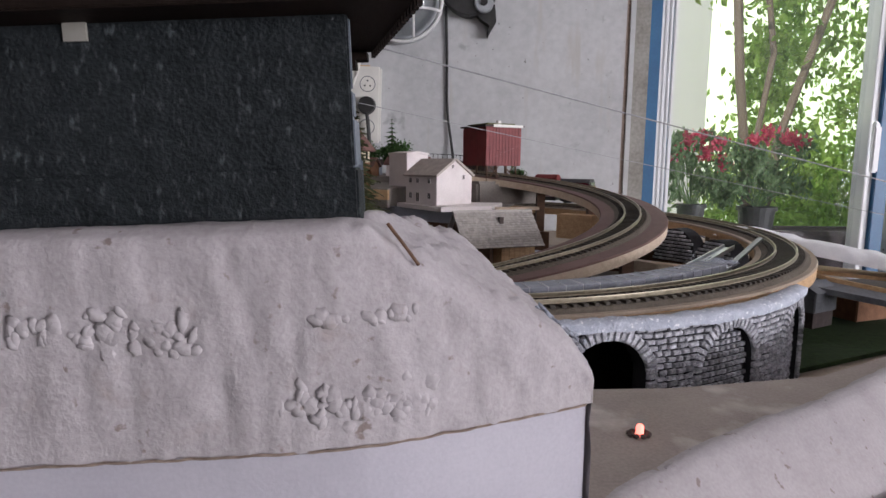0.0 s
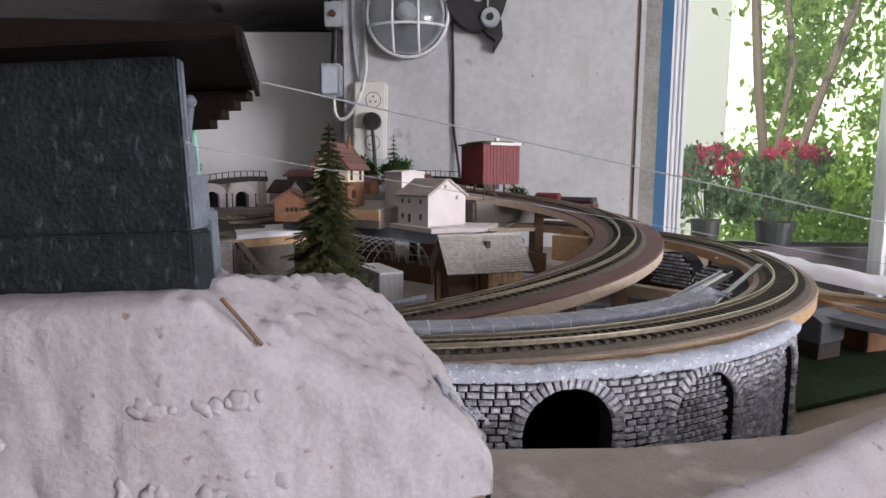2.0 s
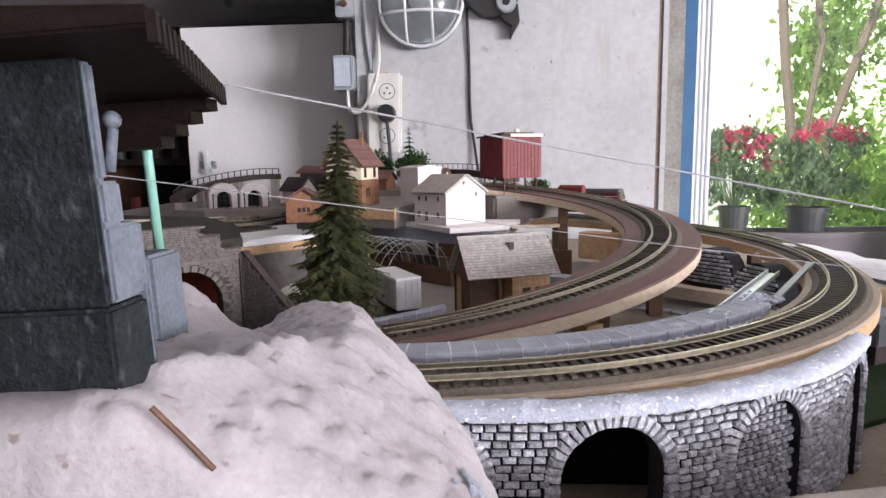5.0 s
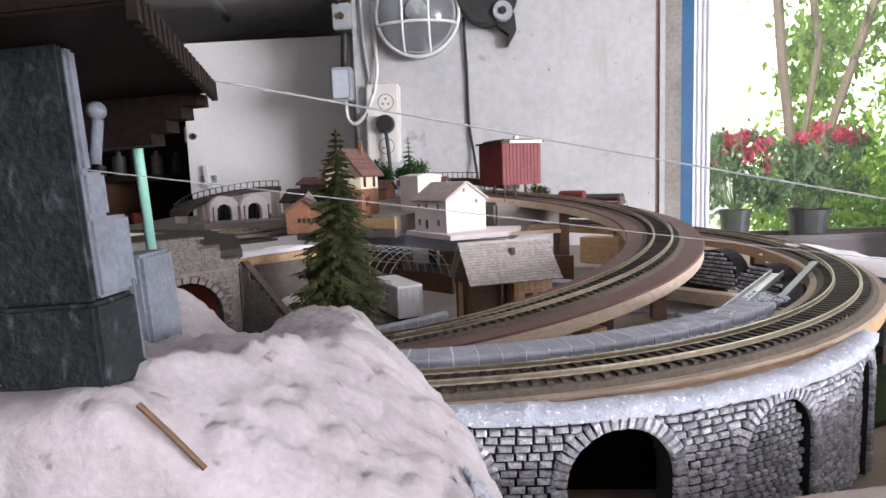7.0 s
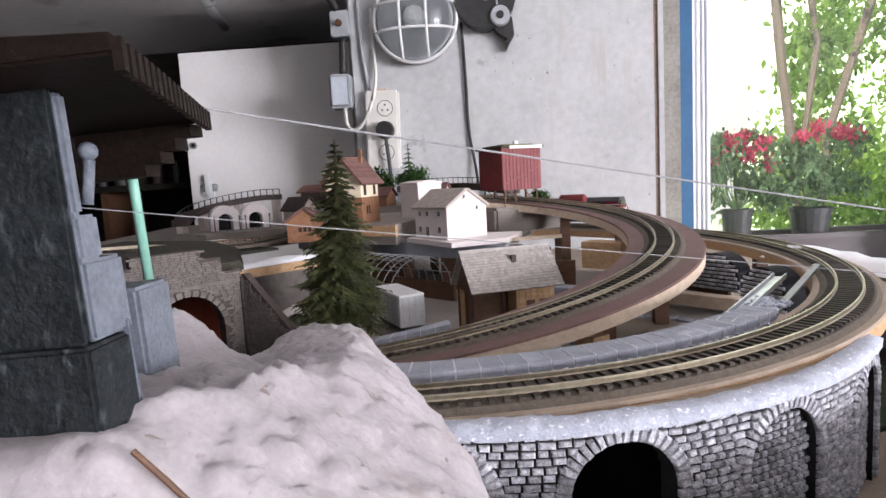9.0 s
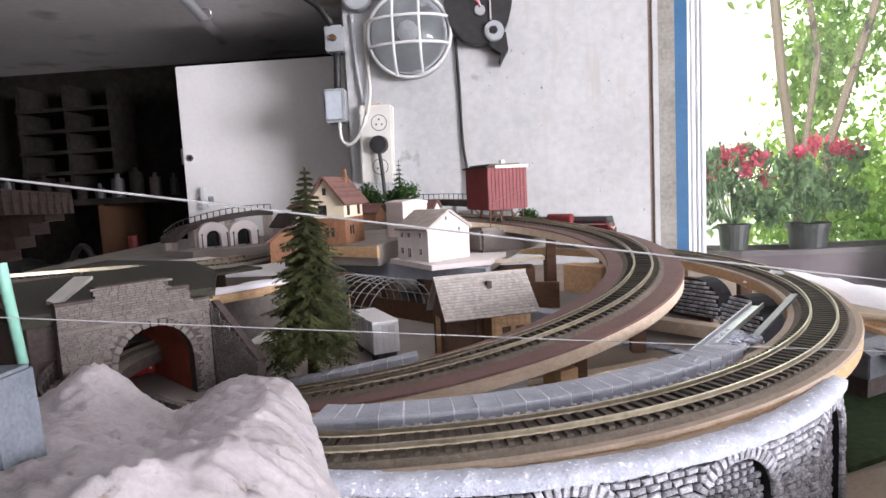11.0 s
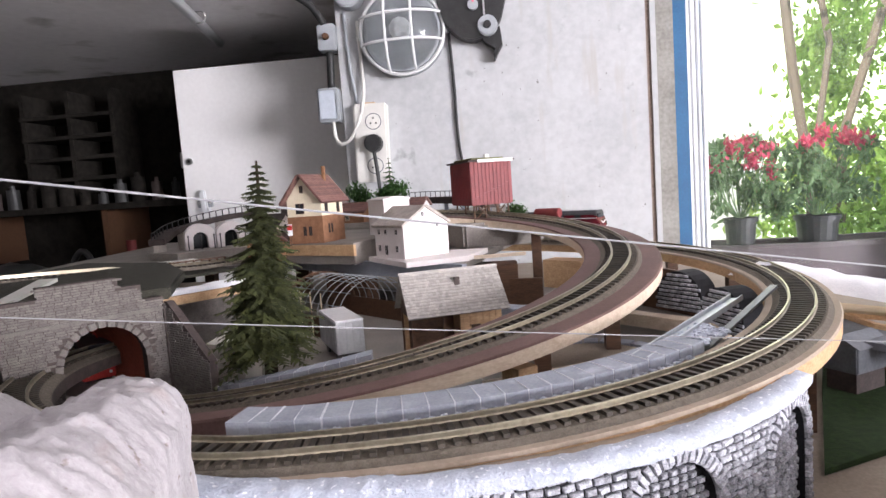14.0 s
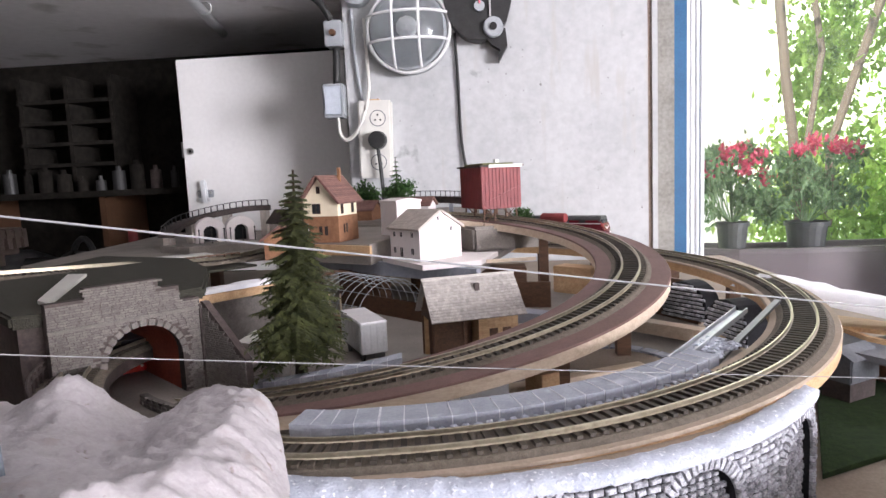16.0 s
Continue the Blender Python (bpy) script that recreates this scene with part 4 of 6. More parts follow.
for x in (-0.018, 0.013):
    bm = B()
    tube(bm, [(x, -0.002, 0.012), (x * 1.06, -0.002, 0.040)], 0.0014)
    part("post", bm, M_MINT, gon, "mint green post")
    bm = B()
    tube(bm, [(x * 1.06, -0.002, 0.038), (x * 1.1, -0.002, 0.056)], 0.0013)
    ball(bm, (x * 1.1, -0.002, 0.057), 0.0024, 2)
    part("hanger", bm, M_PALE, gon, "pale hanger with a ball end")

for a, b, r_ in (((-0.050, 0.194, 1.0233), (0.66, 0.444, 0.8955), 0.00028), ((-0.045, 0.1636, 1.0008), (0.66, 0.438, 0.8876), 0.00011)):
    bm = B()
    A_, B_ = Vector(a), Vector(b)
    tube(bm, [A_.lerp(B_, t / 12) - Vector((0, 0, 0.003 * math.sin(math.pi * t / 12))) for t in range(13)], r_, 6)
    solo("cable_rope", bm, M_ROPE, "thin white cable-car rope stretched across the layout", "rope", group="cable ropes")

# ---- yard and plateau ----
bm = B()
prism(bm, [(-0.60, 0.60), (-0.24, 0.43), (0.05, 0.40), (0.20, 0.47), (0.30, 0.62), (0.28, 0.90), (0.0, 1.02), (-0.60, 1.02)], 0.008, pose(0, 0, 0.850))
solo("yard_board", bm, M_YARD, "dusty grey-brown yard board inside the track loops", "baseboard")
plat = thing("town_plateau", "grey plateau board carrying the model town", "baseboard")
bm = B()
prism(bm, [(0.06, 0.755), (0.09, 0.90), (0.13, 1.06), (0.05, 1.42), (-0.70, 1.50), (-0.62, 0.92), (-0.40, 0.80), (-0.245, 0.985), (-0.06, 0.835)], 0.008, pose(0, 0, 0.914))
part("board", bm, M_YARD, plat)
bm = B()
sweep(bm, [(-0.245, 0.985, 0.9), (-0.06, 0.830, 0.9), (0.062, 0.745, 0.9)], [(-0.004, 0.006), (0.004, 0.006), (0.004, 0.023), (-0.004, 0.023)])
part("edge_strip", bm, M_PARA, plat, "grey painted edge strip")
bm = B()
sweep(bm, [(-0.176, 0.861, 0.92), (-0.069, 0.801, 0.92)], [(-0.002, 0.0135), (0.002, 0.0135), (0.002, 0.0265), (-0.002, 0.0265)])
part("wood_plank", bm, M_WOOD, plat, "upright pale wooden plank")
bm = B()
prism(bm, [(0.0, 0.745), (0.065, 0.775), (0.085, 0.85), (-0.01, 0.86), (-0.06, 0.83)], 0.0058, pose(0, 0, 0.9226))
part("card_base", bm, M_WHITEH, plat, "white card base sheet")
box_part("back_ridge", (-0.29, 0.12, 1.10, 1.50, 0.922, 0.958), M_YARD, plat, "grey raised ground", 0.006)
for x, y in ((-0.2, 1.0), (0.02, 0.90), (-0.5, 1.3), (0.05, 1.3)):
    box_part("support", (x - 0.01, x + 0.01, y - 0.01, y + 0.01, 0.815, 0.914), M_DKWOOD, plat)

# ---- spruce ----


def spruce(name, at, h, r, seed, material, label, whorls=26, category="model tree"):
    t = thing(name, label, category, at)
    rr = random.Random(seed)
    bm_ = B()
    tube(bm_, [(0, 0, -0.001), (0.0004, 0, h * 0.4), (0, 0, h)], h * 0.02, 7)
    for v in bm_.verts:
        k = max(0.15, 1 - v.co.z / h)
        v.co.x, v.co.y = v.co.x * k * 1.6, v.co.y * k * 1.6
    part("trunk", bm_, M_BARK, t, "dark bark trunk")
    bm_ = B()
    for w in range(whorls):
        f = w / (whorls - 1)
        z0 = h * (0.25 + 0.73 * f)
        rad = r * (1.0 - f) ** 0.85 + 0.06 * r
        n = int(12 + 9 * (1 - f))
        for k in range(n):
            a = k * math.tau / n + rr.uniform(-0.35, 0.35) + w * 0.7
            length = rad * rr.uniform(0.5, 1.22)
            droop = -0.38 - 0.35 * (1 - f) + rr.uniform(-0.25, 0.2)
            d = Vector((math.cos(a), math.sin(a), 0))
            side = Vector((-d.y, d.x, 0))
            for q in range(11):
                g = (q + 0.6) / 11
                c = d * (length * g) + Vector((0, 0, z0 + length * g * droop + 0.18 * length * g * g))
                wd = length * 0.24 * (1.15 - g) + h * 0.013
                for s in (-1, 1):
                    tip = c + side * (s * wd * rr.uniform(0.7, 1.2)) + d * wd * 0.7 + Vector((0, 0, -wd * rr.uniform(0.15, 0.75)))
                    bm_.faces.new([bm_.verts.new(p) for p in (c - d * wd * 0.35 + Vector((0, 0, wd * 0.12)), tip, c + d * wd * 0.55 + Vector((0, 0, -wd * 0.1)))])
    part("crown", bm_, material, t, "dense drooping dark green needles")
    return t


spruce("spruce_tree", pose(-0.0845, 0.560, 0.858, 0, 1.5, 0), 0.178, 0.039, 4, M_NEEDLE, "tall dark green model spruce on the yard", 30)
spruce("small_fir", pose(-0.100, 1.235, 0.985), 0.085, 0.020, 8, M_BUSH, "small tiered green model fir by the wall", 9)


def bush(at, r, seed):
    t = thing("bush", "round dark green foam bush", "model bush", at, "bushes by the wall")
    rr = random.Random(seed)
    cs = [((rr.uniform(-0.6, 0.6) * r, rr.uniform(-0.5, 0.5) * r, rr.uniform(0.3, 1.2) * r), r * 0.62) for _ in range(9)]
    leafy("foliage", cs, 800, r * 0.16, M_BUSH, t, seed)
    bm_ = B()
    tube(bm_, [(0, 0, -0.002), (0, 0, r)], r * 0.08, 6)
    part("stem", bm_, M_BARK, t)


bush(pose(-0.142, 1.16, 0.990), 0.022, 31)
bush(pose(-0.082, 1.20, 0.990), 0.020, 32)
bush(pose(-0.112, 1.21, 0.986), 0.016, 33)
bush(pose(0.125, 1.02, 0.950), 0.016, 34)

# ---- houses ----


def house(name, label, at, w, d, h, rise, walls, roof, eave=0.004, low=None, low_mat=None, wins=(), chimney=None, door=None, thick=0.0022, frame_mat=None):
    """Gabled model house: gable ends face -y and +y, ridge along y. wins: (face, along, z, width, height), face f or s."""
    t = thing(name, label, "model house", at)
    bm_ = B()
    zlow = low or 0.0
    prism(bm_, [(-w / 2, zlow), (w / 2, zlow), (w / 2, h), (0, h + rise), (-w / 2, h)], d, Matrix(((1, 0, 0, 0), (0, 0, 1, -d / 2), (0, 1, 0, 0), (0, 0, 0, 1))))
    part("wall_shell", bm_, walls, t, "", 0.0003)
    if low:
        box_part("base_storey", (-w / 2 - 0.0004, w / 2 + 0.0004, -d / 2 - 0.0004, d / 2 + 0.0004, 0, low), low_mat, t, "brown brick lower storey")
    slope = math.atan2(rise, w / 2)
    length = math.hypot(rise, w / 2) + eave
    for s in (-1, 1):
        m = Matrix.Translation((0, 0, h + rise + 0.0006)) @ Matrix.Rotation(s * slope, 4, "Y")
        bm_ = B()
        bx(bm_, min(0, s * length), max(0, s * length), -d / 2 - eave, d / 2 + eave, -0.0003, thick, m)
        rf = part("roof_slope", bm_, roof, t)
        bm_ = B()
        for j in range(int(length / 0.0032)):
            x = 0.0016 + j * 0.0032
            bx(bm_, min(s * x, s * (x + 0.0029)), max(s * x, s * (x + 0.0029)), -d / 2 - eave, d / 2 + eave, thick - 0.0001, thick + 0.0004, m)
        tagged(part("tile_rows", bm_, roof, rf), kind="stuff")
    for f, u, z_, ww, hh in wins:
        if f == "f":
            dims = (u - ww / 2, u + ww / 2, -d / 2 - 0.0006, -d / 2 + 0.0002, z_, z_ + hh)
            fr_ = (u - ww / 2 - 0.0006, u + ww / 2 + 0.0006, -d / 2 - 0.0004, -d / 2 + 0.0001, z_ - 0.0006, z_ + hh + 0.0006)
            bar = (u - 0.0002, u + 0.0002, -d / 2 - 0.0008, -d / 2 - 0.0005, z_, z_ + hh)
        elif f == "r":
            dims = (w / 2 - 0.0002, w / 2 + 0.0006, u - ww / 2, u + ww / 2, z_, z_ + hh)
            fr_ = (w / 2 - 0.0001, w / 2 + 0.0004, u - ww / 2 - 0.0006, u + ww / 2 + 0.0006, z_ - 0.0006, z_ + hh + 0.0006)
            bar = (w / 2 + 0.0005, w / 2 + 0.0008, u - 0.0002, u + 0.0002, z_, z_ + hh)
        else:
            dims = (-w / 2 - 0.0006, -w / 2 + 0.0002, u - ww / 2, u + ww / 2, z_, z_ + hh)
            fr_ = (-w / 2 - 0.0004, -w / 2 + 0.0001, u - ww / 2 - 0.0006, u + ww / 2 + 0.0006, z_ - 0.0006, z_ + hh + 0.0006)
            bar = (-w / 2 - 0.0008, -w / 2 - 0.0005, u - 0.0002, u + 0.0002, z_, z_ + hh)
        wo = box_part("window", dims, M_PANE, t, "dark pane")
        box_part("frame", fr_, frame_mat or walls, wo)
        box_part("glazing_bar", bar, frame_mat or walls, wo)
    if chimney:
        cx_, cy_, cz_ = chimney
        box_part("chimney", (cx_ - 0.002, cx_ + 0.002, cy_ - 0.002, cy_ + 0.002, h, cz_), M_BRICKB, t, "brick chimney", 0.0003)
    return t


# the bare white card house, gable towards the track
c43, s43 = math.cos(radians(43.8)), math.sin(radians(43.8))
house("white_card_house", "unpainted pinkish-white card house with a weathered roof", pose(-0.0056 + 0.032 * c43 - 0.030 * s43, 0.7735 + 0.032 * s43 + 0.030 * c43, 0.9285, 0, 0, 43.8), 0.064, 0.060, 0.037, 0.020, M_WHITEH, M_WHROOF, 0.0025,
      wins=(("f", -0.004, 0.047, 0.0028, 0.0045), ("f", 0.016, 0.033, 0.0028, 0.0048), ("l", -0.016, 0.028, 0.004, 0.0055), ("l", 0.006, 0.028, 0.004, 0.0055), ("l", 0.020, 0.028, 0.004, 0.0055), ("l", -0.016, 0.008, 0.0045, 0.007), ("l", 0.006, 0.004, 0.005, 0.011), ("l", 0.020, 0.008, 0.0045, 0.007)))
house("white_card_annex", "white card annex with a flat reddish roof", pose(-0.050, 0.935, 0.9475, 0, 0, 40), 0.040, 0.045, 0.046, 0.003, M_WHITEH, M_WHITEH, 0.001, wins=(("f", 0.0, 0.030, 0.004, 0.006),))
house("cream_town_house", "cream and brown-brick town house with a red tiled roof", pose(-0.135, 0.875, 0.948, 0, 0, -14.5), 0.050, 0.053, 0.055, 0.030, M_CREAM, M_TILE, 0.008, low=0.034, low_mat=M_BRICKB,
      wins=(("f", -0.006, 0.038, 0.011, 0.012), ("f", -0.002, 0.064, 0.004, 0.008), ("r", -0.015, 0.037, 0.006, 0.012), ("r", 0.014, 0.037, 0.006, 0.012), ("f", -0.001, 0.010, 0.004, 0.011), ("f", 0.007, 0.010, 0.004, 0.011), ("r", -0.012, 0.012, 0.0035, 0.011), ("r", -0.005, 0.012, 0.0035, 0.011)), chimney=(0.008, 0.014, 0.097), frame_mat=M_DKWOOD)
house("small_station_hut", "small brown timber hut with a pale red roof", pose(-0.200, 0.868, 0.9275, 0, 0, 12), 0.046, 0.036, 0.027, 0.016, M_BRICKB, M_TILE, 0.005, wins=(("f", -0.006, 0.014, 0.0035, 0.005), ("f", 0.0, 0.014, 0.0035, 0.005), ("f", 0.006, 0.014, 0.0035, 0.005)), frame_mat=M_DKWOOD)
house("red_roof_cottage", "low brown cottage with a dark red roof", pose(-0.152, 1.14, 0.9575, 0, 0, 80), 0.05, 0.06, 0.018, 0.014, M_BRICKB, M_TILE, 0.004, wins=(("l", 0.0, 0.006, 0.006, 0.007),), frame_mat=M_CREAM)
house("white_shop", "small white shop with a pinkish red roof", pose(-0.062, 1.155, 0.9575, 0, 0, 78), 0.042, 0.075, 0.022, 0.012, M_WHITEH, M_TILE, 0.004, wins=(("l", -0.012, 0.006, 0.006, 0.007), ("l", 0.012, 0.006, 0.006, 0.007)), frame_mat=M_DKWOOD)
house("grey_lean_house", "small grey house with a brown roof", pose(-0.285, 1.13, 0.9345, 0, 0, 55), 0.036, 0.05, 0.026, 0.020, M_WHROOF, M_DKROOF, 0.004, wins=(("f", 0.0, 0.020, 0.007, 0.009),))
house("flat_roof_store", "dark store with a low brown roof", pose(-0.262, 1.22, 0.9575, 0, 0, 75), 0.05, 0.075, 0.032, 0.010, M_DKROOF, M_TILE, 0.006)

# twin white arcades by the far siding
for x, y in ((-0.405, 1.085), (-0.362, 1.11)):
    arc = thing("arcade", "white round-arched shelter with dark figureless openings", "model building", pose(x, y, 0.9335, 0, 0, 32), "white arcades")
    bm = B()
    pts = [(-0.024, 0)] + [(0.024 * math.cos(a), 0.022 + 0.020 * math.sin(a)) for a in [math.pi - k * math.pi / 14 for k in range(15)]] + [(0.024, 0)]
    pts += [(0.012, 0)] + [(0.012 * math.cos(a), 0.016 + 0.012 * math.sin(a)) for a in [k * math.pi / 8 for k in range(9)]] + [(-0.012, 0)]
    prism(bm, pts, 0.03, Matrix(((1, 0, 0, 0), (0, 0, 1, -0.015), (0, 1, 0, 0), (0, 0, 0, 1))))
    bmesh.ops.triangulate(bm, faces=[f for f in bm.faces if len(f.verts) > 4])
    part("vault", bm, M_WHITEH, arc)
    box_part("back_panel", (-0.012, 0.012, 0.010, 0.012, 0, 0.03), M_PANE, arc, "dark doors")
    for k in (-0.02, 0.0, 0.02):
        bm = B()
        tube(bm, [(k, -0.03, 0), (k, -0.03, 0.022)], 0.0009, 6)
        ball(bm, (k, -0.03, 0.023), 0.0018, 1)
        part("lamp_post", bm, M_BLACK, arc)

bm = B()
prism(bm, [(-0.47, 1.04), (-0.40, 1.00), (-0.25, 1.08), (-0.25, 1.16), (-0.33, 1.18)], 0.0115, pose(0, 0, 0.922))
solo("station_platform", bm, M_YARD, "grey raised platform under the white arcades", "platform")
bm = B()
prism(bm, [(-0.071, 0.806), (-0.178, 0.866), (-0.178, 0.90), (-0.235, 0.93), (-0.235, 1.098), (0.0, 1.098), (-0.01, 0.95), (-0.062, 0.862)], 0.0258, pose(0, 0, 0.922))
solo("town_terrace", bm, M_YARD, "grey gravelled terrace under the town house", "baseboard", bevel=0.001)

# siding with fences left of the town
fence = thing("siding_fence", "dark wooden fence along the siding", "fence")
fpath = smooth_path([(-0.385, 0.80, 0.9295), (-0.34, 0.855, 0.930), (-0.275, 0.905, 0.931)], 0.010)
for p in fpath:
    box_part("post", (p.x - 0.0011, p.x + 0.0011, p.y - 0.0011, p.y + 0.0011, 0.9216, 0.9335), M_DKWOOD, fence)
bm = B()
sweep(bm, fpath, [(-0.0008, 0.001), (0.0008, 0.001), (0.0008, 0.003), (-0.0008, 0.003)])
part("rail", bm, M_DKWOOD, fence)
bm = B()
prism(bm, [(-0.44, 0.81), (-0.38, 0.79), (-0.30, 0.875), (-0.335, 0.91)], 0.003, pose(0, 0, 0.9218))
solo("platform_slab", bm, M_PLASTIC, "pale card platform beside the siding", "platform")
bm = B()
prism(bm, [(-0.43, 0.945), (-0.40, 0.925), (-0.345, 0.965), (-0.37, 0.99)], 0.004, pose(0, 0, 0.9218))
solo("platform_slab", bm, M_PLASTIC, "small pale card platform", "platform")
bm = B()
prism(bm, [(-0.42, 0.86), (-0.30, 0.80), (-0.24, 0.87), (-0.34, 0.95)], 0.003, pose(0, 0, 0.917))
solo("dark_siding_bed", bm, M_DKGROUND, "dark ballasted siding bed", "track bed")

# fixture on the door
sig = thing("door_hook", "white and grey metal hook screwed to the door", "door hook", pose(-0.757, 1.820, 1.014))
box_part("plate", (-0.024, 0.024, -0.006, 0.0, -0.014, 0.008), M_GREYPL, sig, "grey back plate", 0.002)
box_part("lever", (-0.010, 0.010, -0.018, -0.006, -0.030, 0.036), M_PVC, sig, "white lever", 0.004, m=pose(0, 0, 0, 0, -4, 0))
box_part("jaw", (-0.018, 0.018, -0.014, -0.006, -0.026, -0.014), M_PVC, sig, "", 0.002)
for x in (-0.017, 0.017):
    bm = B()
    cy(bm, 0.004, 0.005, 0.009, 0.004, 12, pose(x, 0, 0, 90))
    part("screw", bm, M_CHROME, sig)
sm = thing("platform_sign", "tiny red and white platform sign", "model sign", pose(-0.158, 0.838, 0.9478))
box_part("post", (-0.0007, 0.0007, -0.0007, 0.0007, 0, 0.016), M_DKWOOD, sm)
box_part("panel", (-0.003, 0.003, -0.0012, -0.0006, 0.012, 0.026), M_PVC, sm)
box_part("red_bar", (-0.003, 0.003, -0.0016, -0.0011, 0.019, 0.025), M_RCRED, sm)

# back bridge with railing by the wall
bb = thing("back_bridge", "dark curved railway bridge with a railing along the wall", "model bridge")
bpath = smooth_path([(-0.13, 1.30, 0.990), (-0.05, 1.28, 0.991), (0.03, 1.22, 0.988), (0.09, 1.12, 0.980)], 0.012)
bm = B()
sweep(bm, bpath, [(-0.014, -0.012), (0.014, -0.012), (0.014, 0), (-0.014, 0)])
part("deck", bm, M_DKROOF, bb)
for p in bpath:
    box_part("railing_post", (p.x - 0.0007, p.x + 0.0007, p.y - 0.0137, p.y - 0.0123, p.z - 0.001, p.z + 0.011), M_BLACK, bb)
bm = B()
sweep(bm, [p + Vector((0, -0.013, 0.010)) for p in bpath], [(-0.0006, 0), (0.0006, 0), (0.0006, 0.0012), (-0.0006, 0.0012)])
part("handrail", bm, M_BLACK, bb)
for p in bpath[::4]:
    box_part("pier", (p.x - 0.004, p.x + 0.004, p.y - 0.004, p.y + 0.004, 0.94, p.z - 0.011), M_PARA, bb)

rg = thing("ring_viaduct", "dark curved model viaduct with a railing and pale piers", "model bridge")
rpath = smooth_path([(-0.492, 1.100, 0.952), (-0.495, 1.160, 0.966), (-0.458, 1.210, 0.979), (-0.405, 1.250, 0.987), (-0.353, 1.270, 0.987)], 0.012)
bm = B()
sweep(bm, rpath, [(-0.014, -0.010), (0.014, -0.010), (0.014, 0), (-0.014, 0)])
part("deck", bm, M_DKROOF, rg)
for p in rpath:
    box_part("railing_post", (p.x - 0.0008, p.x + 0.0008, p.y - 0.0138, p.y - 0.0122, p.z - 0.001, p.z + 0.011), M_BLACK, rg)
bm = B()
sweep(bm, [p + Vector((0, -0.013, 0.010)) for p in rpath], [(-0.0007, 0), (0.0007, 0), (0.0007, 0.0014), (-0.0007, 0.0014)])
part("handrail", bm, M_BLACK, rg)
for p in rpath[1::6]:
    box_part("pier", (p.x - 0.006, p.x + 0.006, p.y - 0.010, p.y + 0.010, 0.918, p.z - 0.0095), M_WHROOF, rg, "pale grey pier")

# ---- water tower ----
tw = thing("water_tower", "dull red boxed tank on a dark timber trestle", "model tower", pose(0.0775, 0.9666, 0.0, 0, 0, 25))
box_part("tank", (-0.030, 0.030, -0.0375, 0.0375, 0.979, 1.037), M_RED, tw, "dull red boarded tank", 0.0006)
for k in range(11):
    x = -0.0275 + k * 0.0055
    box_part("board", (x - 0.0024, x + 0.0024, -0.0382, -0.0374, 0.980, 1.036), M_RED, tw)
for k in range(13):
    y = -0.0345 + k * 0.00575
    box_part("board", (-0.0307, -0.0299, y - 0.0025, y + 0.0025, 0.980, 1.036), M_RED, tw)
for s in (-1, 1):
    box_part("brace", (-0.030, 0.030, -0.0390, -0.0383, -0.0006, 0.0006), M_RED, tw, m=pose(0, 0, 0.998, 0, s * 22, 0))
box_part("lid", (-0.034, 0.034, -0.0415, 0.0415, 1.037, 1.0395), M_DKROOF, tw, "", 0.0004)
box_part("moss_cover", (-0.026, 0.022, -0.034, 0.034, 1.0395, 1.0425), M_MOSS, tw, "mossy green cover", 0.001)
box_part("white_batten", (-0.020, 0.031, -0.0420, -0.0395, 1.036, 1.040), M_PLASTIC, tw, "pale batten", 0.0003)
box_part("hatch", (0.004, 0.010, -0.012, -0.006, 1.0425, 1.048), M_PLASTIC, tw)
for x in (-0.026, -0.009, 0.009, 0.026):
    for y in (-0.033, 0.0, 0.033):
        bm = B()
        tube(bm, [(x, y, 0.955), (x * 0.95, y * 0.95, 0.985)], 0.0013, 6)
        part("leg", bm, M_DKWOOD, tw)
for y in (-0.033, 0.033):
    for s in (-1, 1):
        bm = B()
        tube(bm, [(-0.026 * s, y, 0.957), (0.0, y, 0.984)], 0.0008, 5)
        tube(bm, [(0.0, y, 0.957), (0.026 * s, y, 0.984)], 0.0008, 5)
        part("cross_brace", bm, M_DKWOOD, tw)
box_part("ground_pad", (-0.05, 0.07, -0.05, 0.05, 0.922, 0.956), M_YARD, tw, "", 0.004)
for x, y, rz in ((0.170, 0.985, -38),):
    car = thing("tank_wagon", "small rounded red wagon beside the tower", "model wagon", pose(x, y, 0.9475, 0, 0, rz))
    bm = B()
    cy(bm, 0.0072, -0.02, 0.02, None, 16, pose(0, 0, 0.0118, 0, 90, 0))
    part("tank", bm, M_RED, car, "dull red tank", 0.001)
    box_part("underframe", (-0.022, 0.022, -0.007, 0.007, 0.0, 0.005), M_BLACK, car)

# ---- slate-roofed goods shed ----
sh = thing("goods_shed", "timber goods shed with a grey shingled roof and open front", "model building", pose(0.0547, 0.637, 0.858, 0, 0, 20.7))
box_part("rear_wall", (-0.040, 0.040, 0.016, 0.018, 0, 0.055), M_WOOD, sh, "brown timber wall")
box_part("shed_body", (0.004, 0.040, -0.014, 0.018, 0, 0.040), M_WOOD, sh, "tan timber body", 0.0004)
# Solid dark block stands in for the shade inside the open bay.
box_part("bay_shade_block", (-0.036, 0.003, 0.004, 0.016, 0, 0.045), M_DKWOOD, sh, "dark block painting the shade of the open bay")
for k in range(6):
    x = 0.007 + k * 0.006
    box_part("plank", (x, x + 0.0055, -0.0147, -0.0139, 0.001, 0.040), M_WOOD, sh)
for k in range(2):
    box_part("shed_door", (0.014 + k * 0.013, 0.022 + k * 0.013, -0.0156, -0.0146, 0.001, 0.026), M_DKWOOD, sh, "dark timber door")
